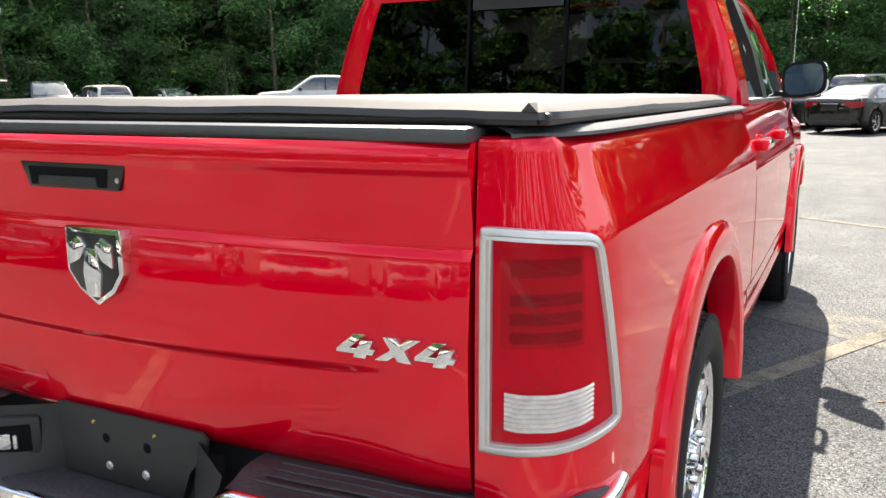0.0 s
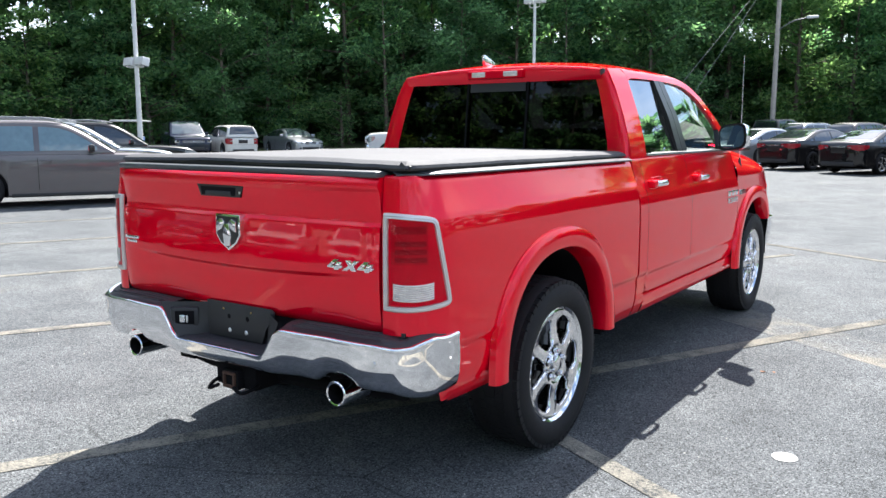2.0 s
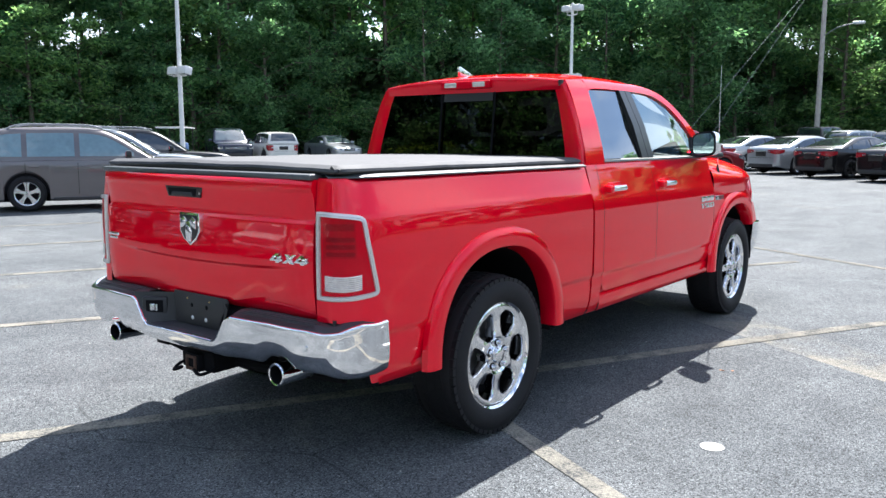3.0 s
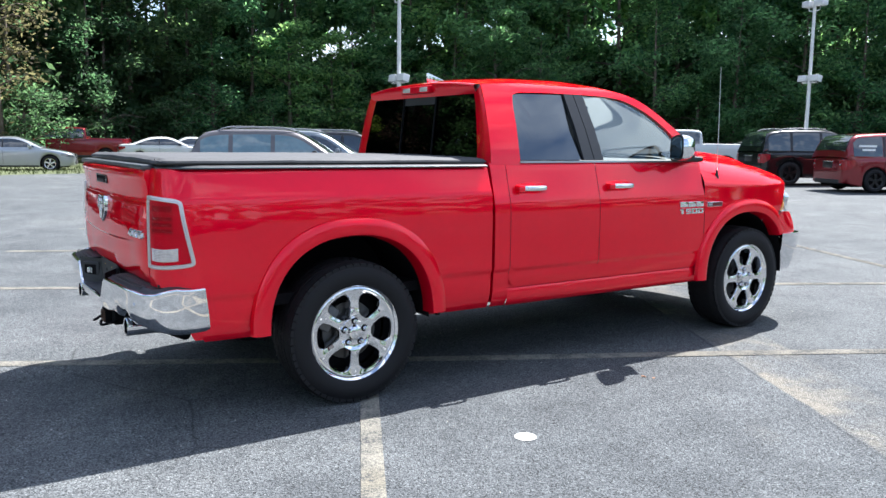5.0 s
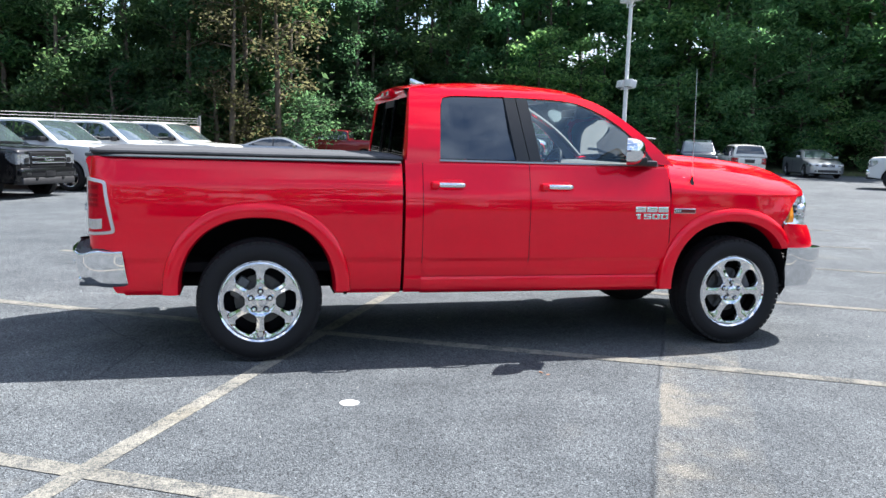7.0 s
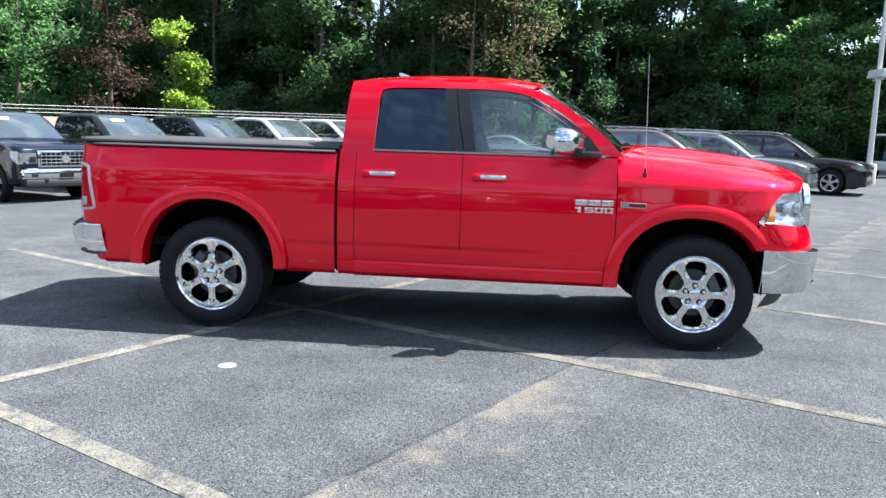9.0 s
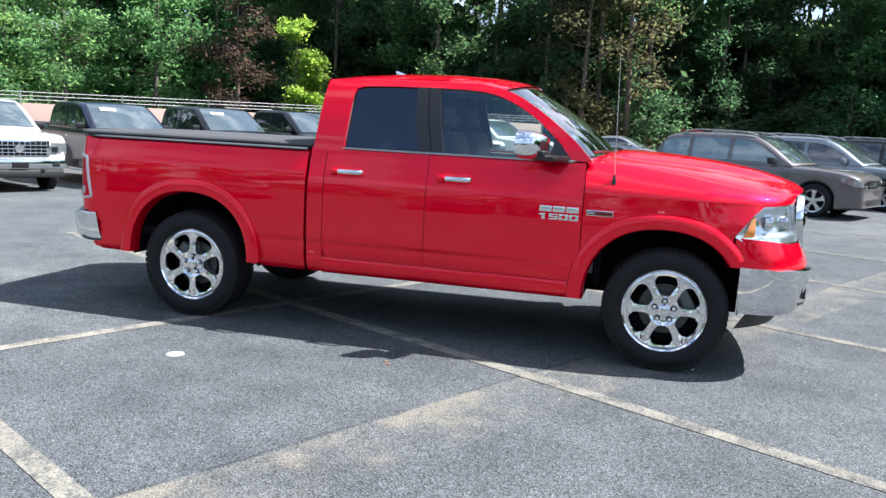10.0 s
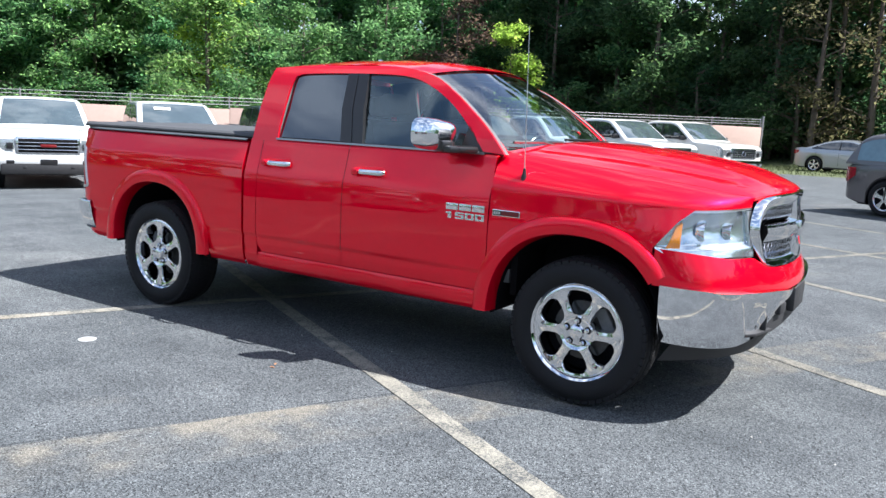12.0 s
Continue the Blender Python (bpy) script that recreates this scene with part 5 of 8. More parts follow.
    pl = part("plate_bracket", prism([(-0.158, 0.632), (0.168, 0.632), (0.188, 0.70), (0.235, 0.742), (0.240, 0.775), (0.225, 0.787), (-0.165, 0.787)], "y", -1.128, -1.118, 0.003), BLACK, b, "empty black licence plate bracket")
    for x, z, r, mt in ((-0.062, 0.758, 0.005, BRASS), (0.105, 0.758, 0.005, BRASS), (-0.028, 0.668, 0.0105, SATIN), (0.072, 0.668, 0.0105, SATIN), (-0.030, 0.728, 0.011, DARK), (0.082, 0.728, 0.011, DARK)):
        link_mesh("plate_screw", *lathe([(0.0, -0.005), (r * 0.6, -0.005), (r, -0.002), (r * 1.1, 0.006)], "y", 14, (x, -1.128, z)), mt, pl)
    m = Matrix.Translation((-0.262, -1.166, 0.700)) @ Matrix.Rotation(math.atan2(0.112, 0.14), 4, "Z")
    bm = bmesh.new()
    box(bm, -0.060, 0.060, -0.012, 0.02, -0.046, 0.046, 0.011, m)
    sock = part("trailer_socket", bm, BLACK, b, "black trailer socket housing")
    bm = bmesh.new()
    box(bm, -0.040, 0.040, -0.0145, 0.0, -0.030, 0.030, 0.002, m)
    part("socket_hole", bm, DARK, sock)
    bm = bmesh.new()
    box(bm, -0.022, 0.002, -0.018, 0.0, -0.022, 0.014, 0.005, m)
    box(bm, 0.005, 0.014, -0.018, 0.0, -0.022, 0.010, 0.003, m)
    part("socket_plug", bm, SATIN, sock)
    # exhaust tips
    for sgn in (1, -1):
        link_mesh("exhaust_tip", *lathe([(0.040, -0.02), (0.046, -0.022), (0.050, -0.018), (0.050, 0.20), (0.044, 0.21)], "y", 32, (sgn * 0.612, -1.150, 0.517)), CHROME, t, "chrome exhaust tip")
        link_mesh("exhaust_pipe", *lathe([(0.039, -0.018), (0.040, 0.25), (0.0, 0.25)], "y", 24, (sgn * 0.612, -1.150, 0.517)), DARK, t)
    # hitch receiver
    hit = new("hitch_receiver")
    hit.parent = t
    bm = bmesh.new()
    for s in ((-0.036, 0.036, -1.175, -0.85, 0.484, 0.496), (-0.036, 0.036, -1.175, -0.85, 0.428, 0.440), (-0.036, -0.024, -1.175, -0.85, 0.44, 0.484), (0.024, 0.036, -1.175, -0.85, 0.44, 0.484)):
        box(bm, *s, bevel=0.003)
    part("receiver_bracket", boxes((-0.12, 0.12, -1.13, -0.90, 0.420, 0.520), (-0.05, 0.05, -1.165, -1.10, 0.420, 0.505), bevel=0.006), DARK, hit)
    part("receiver_tube", bm, RUST, hit, "rusty square receiver tube")
    v, f = tube([(-0.75, -0.9, 0.47), (-0.3, -0.98, 0.455), (0.3, -0.98, 0.455), (0.75, -0.9, 0.47)], 0.03, 10)
    link_mesh("cross_tube", v, f, DARK, hit)
    for sx, dz in ((1.0, 0.0), (-0.8, -0.01)):
        v, f = tube(spline([(0.05 * sx, -1.19, 0.44), (0.11 * sx, -1.2, 0.43 + dz), (0.13 * sx, -1.15, 0.44), (0.10 * sx, -1.08, 0.45)], 12), 0.008, 8)
        link_mesh("chain_loop", v, f, DARK, hit)


def build_front(t):
    # red valance under lamps and grille
    n = 60
    s0 = s_at(3.945)
    for sgn in (1, -1):
        rows = []
        for i in range(n):
            u = i / (n - 1)
            s = s0 + (898 - s0) * u
            x0, _ = plan_point(s)
            ztop = float(np.interp(x0, [0, 0.34, 0.50, 0.58, 0.64, 0.8, 1.0], [0.86, 0.865, 0.875, 0.90, 0.925, 0.925, 0.965]))
            zbot = float(np.interp(x0, [0, 0.25, 0.5, 0.7, 1.0], [0.72, 0.725, 0.745, 0.757, 0.765]))
            row = []
            for v in np.linspace(0, 1, 14):
                z = zbot + (ztop - zbot) * v
                out = 0.020 + 0.046 * math.sin(math.pi / 2 * (1 - v))
                out *= smooth01(0.0, 0.25, u) * 0.9 + 0.1
                x, y = plan_point(s, -out)
                row.append((max(0.0, x) * sgn if i < n - 1 else 0.0, y, z))
            rows.append(row)
        link_mesh("front_valance", *sheet(rows, 0.0), RED, t, "", 50)
    # grille: chrome surround with cross bars, hexagonal mesh in four openings
    g = new("grille")
    g.parent = t
    def gy(x, z):
        return 4.462 - 0.24 * x * x - 0.16 * max(0, z - 1.0) ** 1.3

    out = [(0.0, 1.252), (0.30, 1.248), (0.50, 1.232), (0.585, 1.195), (0.635, 1.12), (0.645, 1.05), (0.60, 0.935), (0.53, 0.872), (0.34, 0.85), (0.0, 0.85)]
    inn = [(0.0, 1.186), (0.30, 1.183), (0.46, 1.172), (0.540, 1.145), (0.582, 1.10), (0.588, 1.05), (0.555, 0.965), (0.505, 0.918), (0.34, 0.904), (0.0, 0.904)]
    for sgn in (1, -1):
        rows = []
        for (a, b) in zip(spline(out, 40), spline(inn, 40)):
            rows.append([(sgn * x, gy(x, z) + o, z) for (x, z), o in ((a, -0.02), (a * 0.94 + b * 0.06, 0.016), (a * 0.85 + b * 0.15, 0.024), (a * 0.5 + b * 0.5, 0.020), (a * 0.12 + b * 0.88, 0.010), (a * 0.05 + b * 0.95, 0.004), (b, -0.03))])
        link_mesh("grille_surround", *sheet(rows, 0.0), CHROME, g, "chrome grille surround", 50)
    bars = [[(x, gy(x, 1.05) + o, 1.05 + dz) for dz, o in ((-0.054, -0.03), (-0.048, 0.010), (0.004, 0.030), (0.040, 0.022), (0.050, -0.03))] for x in np.linspace(-0.56, 0.56, 21)]
    link_mesh("cross_bar", *sheet(bars, 0.0), CHROME, g, "chrome cross bar")
    up = [[(x0, gy(0, z) + o, z) for x0, o in ((-0.052, -0.03), (-0.045, 0.016), (0, 0.028), (0.045, 0.016), (0.052, -0.03))] for z in np.linspace(0.88, 1.22, 13)]
    link_mesh("upright_bar", *sheet(up, 0.0), CHROME, g, "chrome upright bar")
    em = part("shield_emblem", prism([(-0.062, 1.09), (0.062, 1.09), (0.062, 1.0), (0.0, 0.945), (-0.062, 1.0)], "y", 4.47, 4.50, 0.005), CHROME, g, "chrome shield emblem")
    mesh_parts = {}
    for row in range(10):
        z = 0.915 + row * 0.0318
        for col in range(28):
            x = -0.585 + col * 0.0432 + (0.0216 if row % 2 else 0)
            lim = float(np.interp(z, [0.904, 0.965, 1.05, 1.10, 1.145, 1.186], [0.49, 0.555, 0.585, 0.580, 0.540, 0.42]))
            if abs(x) > lim + 0.002 or abs(x) < 0.055 or abs(z - 1.05) < 0.058 or z < 0.91:
                continue
            bm = mesh_parts.setdefault((x > 0, z > 1.05), bmesh.new())
            y = gy(x, z) - 0.006
            o, i_ = 0.0208, 0.0138
            ring = []
            for rr, yy in ((o, y - 0.012), (o, y), (i_, y), (i_, y - 0.02)):
                ring.append([bm.verts.new((x + rr * 1.16 * math.sin(q * math.pi / 3), yy, z + rr * 1.05 * math.cos(q * math.pi / 3))) for q in range(6)])
            for a, b2 in zip(ring, ring[1:]):
                for q in range(6):
                    bm.faces.new((a[q], a[(q + 1) % 6], b2[(q + 1) % 6], b2[q]))
    for bm in mesh_parts.values():
        part("grille_mesh", bm, CHROME, g, "chrome honeycomb mesh", 0)
    part("grille_back", boxes((-0.57, 0.57, 4.30, 4.34, 0.88, 1.20)), DARK, g)
    # chrome front bumper
    fb = new("front_bumper")
    fb.parent = t
    path = spline([(0.960, 3.99), (0.966, 4.09), (0.948, 4.205), (0.895, 4.315), (0.80, 4.395), (0.62, 4.455), (0.40, 4.49), (0.2, 4.503), (0.0, 4.506)], 60)
    for sgn in (1, -1):
        rows = []
        for x, y in path:
            z1 = float(np.interp(x, [0, 0.25, 0.5, 0.8, 0.97], [0.712, 0.718, 0.745, 0.762, 0.770]))
            z0 = float(np.interp(x, [0, 0.30, 0.42, 0.55, 0.8, 0.97], [0.595, 0.595, 0.565, 0.515, 0.475, 0.460]))
            row = []
            for k in np.linspace(0, 1, 12):
                o = 0.012 * math.sin(math.pi * k) - 0.05 * max(0, 0.25 - k) + 0.045 * (k - 0.7)
                n = Vector((max(0, x - 0.4), y - 4.0)).normalized()
                fog = math.exp(-(((x - 0.70) / 0.085) ** 4)) * smooth01(0.15, 0.3, k) * smooth01(0.85, 0.7, k) * 0.02
                row.append((sgn * (x + n.x * (o - fog)) if x > 0 else 0.0, y + n.y * (o - fog), z0 + (z1 - z0) * k))
            row.append((sgn * (x - n.x * 0.004) if x > 0 else 0.0, y - n.y * 0.004, z1 + 0.006))
            row.append((sgn * (x - n.x * 0.09) if x > 0 else 0.0, y - n.y * 0.09, z1 + 0.010))
            rows.append(row)
        link_mesh("chrome_face", *sheet(rows, 0.0), CHROME, fb, "chrome front bumper face", 50)
        part("fog_lamp_slot", boxes((*sorted((sgn * 0.575, sgn * 0.595)), 4.38, 4.462, 0.535, 0.70), bevel=0.006), BLACK, fb)
        bm = prism([(sgn * 0.50, 4.30), (sgn * 0.50, 4.482), (sgn * 0.70, 4.435), (sgn * 0.78, 4.375), (sgn * 0.70, 4.30)], "z", 0.522, 0.540, 0.005)
        part("fog_lamp_lip", bm, BLACK, fb)
    yf = lambda x: float(np.interp(abs(x), path[::-1, 0], path[::-1, 1]))
    link_mesh("lower_intake", *sheet([[(x, yf(x) - 0.030 + o, z) for z, o in ((0.47, -0.06), (0.50, 0.0), (0.55, 0.006), (0.605, 0.0))] for x in np.linspace(-0.66, 0.66, 31)]), BLACK, fb)
    part("plate_mount", boxes((-0.16, 0.16, 4.485, 4.526, 0.575, 0.715), bevel=0.008), BLACK, fb, "black front plate mount")
    for sgn in (1, -1):
        bm = bmesh.new()
        box(bm, -0.055, 0.055, -0.03, 0.006, -0.032, 0.032, 0.010, Matrix.Translation((sgn * 0.35, yf(0.35), 0.625)) @ Matrix.Rotation(math.atan2(yf(0.40) - yf(0.30), 0.10) * sgn, 4, "Z"))
        part("tow_hook_slot", bm, BLACK, fb)
    rows = [[(x, 4.44 - 0.35 * (abs(x) / 0.9) ** 2.5 - k * 0.10, 0.49 - k * 0.16 + 0.02 * (abs(x) / 0.9) ** 2) for k in np.linspace(0, 1, 5)] for x in np.linspace(-0.90, 0.90, 31)]
    link_mesh("air_dam", *sheet(rows, 0.0), BLACK, t, "black air dam")


def build_cabin(t):
    # floor, dashboard, seats, wheel, headliner, rear wall
    part("cabin_floor", boxes((-0.84, 0.84, 0.98, 3.05, 0.62, 0.70)), CABIN, t)
    link_mesh("headliner", *sheet([[(x, y, roof_z(x, y) - 0.035) for x in np.linspace(-0.66, 0.66, 9)] for y in np.linspace(1.03, 2.32, 12)]), HEADLINER, t)
    part("dashboard", prism([(2.62, 0.9), (2.60, 1.22), (2.68, 1.34), (2.80, 1.375), (3.08, 1.385), (3.10, 0.9)], "x", -0.82, 0.82, 0.02), CABIN, t)
    for sgn in (1, -1):
        lo, hi = sorted((sgn * 0.80, sgn * 0.875))
        part("door_card", boxes((lo, hi, 1.10, 1.85, 0.70, 1.355), (lo, hi, 1.88, 2.92, 0.70, 1.355), bevel=0.01), CABIN, t)
        for y0, nm in ((1.93, "front_seat"), (1.20, "rear_seat")):
            s = new(nm)
            s.parent = t
            x0, x1 = sorted((sgn * 0.12, sgn * 0.68))
            part("cushion", boxes((x0, x1, y0 + 0.08, y0 + 0.60, 0.86, 1.02), bevel=0.05), SEAT, s)
            m = Matrix.Translation((0, y0 + 0.08, 0.98)) @ Matrix.Rotation(radians(14), 4, "X")
            bm = bmesh.new()
            box(bm, x0 + 0.02, x1 - 0.02, -0.06, 0.07, -0.02, 0.56, 0.05, m)
            part("backrest", bm, SEAT, s)
            bm = bmesh.new()
            box(bm, (x0 + x1) / 2 - 0.13, (x0 + x1) / 2 + 0.13, -0.05, 0.05, 0.60, 0.76, 0.04, m)
            part("headrest", bm, SEAT, s)
    # steering wheel, left-hand drive
    rows, n = [], 28
    v, f = lathe([(0.185 + 0.014 * math.cos(a), 0.014 * math.sin(a)) for a in np.linspace(0, 2 * math.pi, 9)], "y", n)
    m = Matrix.Translation((-0.40, 2.52, 1.30)) @ Matrix.Rotation(radians(-24), 4, "X")
    ring = link_mesh("steering_wheel", [m @ Vector(p) for p in v], f, TRIM, t)
    bm = bmesh.new()
    box(bm, -0.18, 0.18, -0.012, 0.012, -0.03, 0.02, 0.01, m)
    box(bm, -0.06, 0.06, -0.03, 0.015, -0.07, 0.05, 0.02, m)
    box(bm, -0.03, 0.03, 0.0, 0.25, -0.03, 0.03, 0.01, m)
    part("wheel_hub", bm, TRIM, ring)
    part("rear_view_mirror", boxes((-0.13, 0.13, 2.50, 2.53, 1.735, 1.80), bevel=0.012), TRIM, t)
    part("cab_back_panel", boxes((-0.84, 0.84, 0.985, 1.02, 0.62, 1.355)), CABIN, t)
    part("firewall", boxes((-0.84, 0.84, 3.06, 3.10, 0.55, 1.36)), DARK, t)


def build_under(t):
    part("frame_rail", boxes((0.42, 0.52, -1.0, 4.2, 0.44, 0.58), bevel=0.01), DARK, t)
    part("frame_rail", boxes((-0.52, -0.42, -1.0, 4.2, 0.44, 0.58), bevel=0.01), DARK, t)
    part("rear_sill", boxes((-0.86, 0.86, -1.058, -1.03, 0.60, 0.765)), BLACK, t)
    part("bed_floor", boxes((-0.86, 0.86, -1.02, 0.93, 0.60, 0.66)), DARK, t)
    part("under_floor", boxes((-0.90, 0.90, 0.95, 3.0, 0.49, 0.60), (-0.46, 0.46, 3.0, 4.3, 0.5, 0.9)), DARK, t)
    part("spare_wheel", boxes((-0.36, 0.36, -0.85, -0.30, 0.42, 0.56), bevel=0.06), DARK, t)
    for y in (0.0, 3.545):
        v, f = tube([(-0.75, y, 0.41), (0.75, y, 0.41)], 0.045, 12)
        link_mesh("axle", v, f, DARK, t)
    part("axle_housing", boxes((-0.14, 0.14, -0.16, 0.16, 0.28, 0.54), bevel=0.06), DARK, t)
    for s in (1, -1):
        v, f = tube([(s * 0.615, -1.0, 0.515), (s * 0.60, -0.6, 0.50), (s * 0.35, 0.3, 0.43), (s * 0.2, 1.2, 0.42)], 0.035, 10)
        link_mesh("exhaust_run", v, f, DARK, t)
        v, f = tube([(s * 0.62, 0.50, 0.60), (s * 0.66, 0.15, 0.34)], 0.03, 10)
        link_mesh("shock_absorber", v, f, DARK, t)
        part("mud_guard", boxes((*sorted((s * 0.72, s * 0.95)), 0.555, 0.575, 0.45, 0.60)), DARK, t)
    part("muffler", boxes((0.05, 0.45, 0.9, 1.6, 0.36, 0.50), bevel=0.06), DARK, t)
    part("transfer_case", boxes((-0.25, 0.15, 1.8, 2.9, 0.33, 0.55), bevel=0.05), DARK, t)
    part("front_skid", boxes((-0.45, 0.45, 3.4, 4.25, 0.36, 0.50), bevel=0.04), DARK, t)


def build_tonneau(t):
    tn = new("tonneau_cover")
    tn.parent = t
    tagged(tn, "soft black vinyl roll-up bed cover")
    hw, y0, y1 = 0.880, -1.050, 0.957
    rows = []
    # close rows at the margins, where the vinyl rolls over its frame
    us = np.unique(np.r_[np.linspace(-0.95, 0.95, 39), 1 - np.array([0.0, 0.0022, 0.0042, 0.012, 0.022, 0.031, 0.036, 0.043]), -1 + np.array([0.0, 0.0022, 0.0042, 0.012, 0.022, 0.031, 0.036, 0.043])])
    for v in us:
        row = []
        for u in us:
            x, y = hw * u, (y0 + y1) / 2 + (y1 - y0) / 2 * v
            if v < 0:
                x *= 1 - 0.02 * smooth01(0.05, 0.0, y - y0)
            d = min(hw * (1 - abs(u)), (y1 - y0) / 2 * (1 - abs(v)))
            e = abs(u)
            z = 1.400 + 0.008 * (1 - e**2)
            z += 0.004 * noise.noise((x * 3.0, y * 2.0, 0.3)) + 0.0015 * noise.noise((x * 14.0, y * 9.0, 2.3))
            z -= 0.016 * max(0.0, 1 - d / 0.034) + 0.010 * max(0.0, 1 - d / 0.004)
            for yy in (-0.35, 0.30):
                z += 0.002 * math.exp(-((y - yy) / 0.03) ** 2)
            row.append((x, y, z))
        rows.append(row)
    link_mesh("cover_sheet", *sheet(rows, 0.0), VINYL, tn)
    for sgn in (1, -1):
        part("side_frame", boxes((*sorted((sgn * 0.850, sgn * 0.872)), -1.035, 0.950, 1.364, 1.384), bevel=0.005), TRIM, tn)
    part("end_frame", boxes((-0.855, 0.855, -1.042, -1.00, 1.364, 1.384), bevel=0.005), TRIM, tn)
    part("end_frame", boxes((-0.86, 0.86, 0.925, 0.957, 1.36, 1.394), bevel=0.006), VINYL, tn)
    # small wedge fold at the rear corners
    for sgn in (1,):
        link_mesh("corner_fold", [(sgn * 0.832, -1.047, 1.386), (sgn * 0.860, -1.049, 1.384), (sgn * 0.846, -1.053, 1.399), (sgn * 0.847, -1.020, 1.399)], [(0, 1, 2), (0, 2, 3), (1, 3, 2)], VINYL, tn)


def build_antenna(t):
    a = new("radio_antenna")
    a.parent = t
    link_mesh("antenna_base", *lathe([(0.0, 0.055), (0.008, 0.05), (0.012, 0.02), (0.018, 0.0), (0.020, -0.03)], "z", 14, (0.925, 3.15, 1.258)), TRIM, a)
    v, f = tube([(0.925, 3.15, 1.30), (0.927, 3.138, 1.70), (0.928, 3.125, 2.09)], [0.0035, 0.0028, 0.002], 6)
    link_mesh("antenna_mast", v, f, SATIN, a)


BRASS = material("brass_screw", (0.42, 0.30, 0.12), 0.35, 0.8, 0.2, 40.0)
STEP = material("step_pad_plastic", (0.030, 0.028, 0.033), 0.5, 0.0, 0.2, 14.0, 0.6, 90.0)
build_pickup()

# ---- parked cars ----
def plain_glass(name, colour):
    m = material(name, colour, 0.03, 0.0, 0.22, 1.3, coat=1.0)
    nt = m.node_tree
    b = nt.nodes["Principled BSDF"]
    b.inputs["Specular IOR Level"].default_value = 0.9
    bend = node(nt, "ShaderNodeBump", Strength=0.2, Distance=0.06)
    nt.links.new(texnoise(nt, 1.6, 2), bend.inputs["Height"])
    nt.links.new(bend.outputs["Normal"], b.inputs["Normal"])
    nt.links.new(bend.outputs["Normal"], b.inputs["Coat Normal"])
    return m


CAR_GLASS = plain_glass("car_window", (0.016, 0.020, 0.023))
CAR_GLASS_LIGHT = plain_glass("car_window_light", (0.050, 0.068, 0.074))
CAR_GLASS_PALE = plain_glass("car_window_pale", (0.12, 0.19, 0.21))
P_GREY = car_paint("granite_grey_paint", (0.115, 0.105, 0.107), 0.35, 0.35)
P_STEEL = car_paint("steel_blue_paint", (0.19, 0.22, 0.245), 0.5, 0.3)
P_BLACK = car_paint("black_paint", (0.006, 0.006, 0.007), 0.1, 0.3)
P_NAVY = car_paint("navy_paint", (0.008, 0.012, 0.028), 0.3, 0.3)
P_WHITE = car_paint("white_paint", (0.52, 0.53, 0.53), 0.0, 0.4)
P_CREAM = car_paint("cream_white_paint", (0.60, 0.59, 0.55), 0.0, 0.4)
P_SILVER = car_paint("silver_paint", (0.33, 0.35, 0.37), 0.7, 0.3)
P_MAROON = car_paint("maroon_paint", (0.19, 0.010, 0.016), 0.4, 0.3)
CAR_LENS = material("parked_tail_lens", (0.26, 0.004, 0.012), 0.2, 0.0, 0.6, 30.0, coat=0.7)
LAMP_WHITE = material("headlamp_lens", (0.36, 0.39, 0.42), 0.12, 0.7, 0.25, 9.0, coat=1.0)
ALLOY = material("alloy_rim", (0.50, 0.51, 0.52), 0.25, 0.9, 0.1, 12.0)
DARK_ALLOY = material("black_rim", (0.015, 0.015, 0.016), 0.3, 0.5, 0.1, 12.0)

GREY_RAIL = material("roof_rail_metal", (0.30, 0.31, 0.32), 0.45, 0.4, 0.1, 12.0)

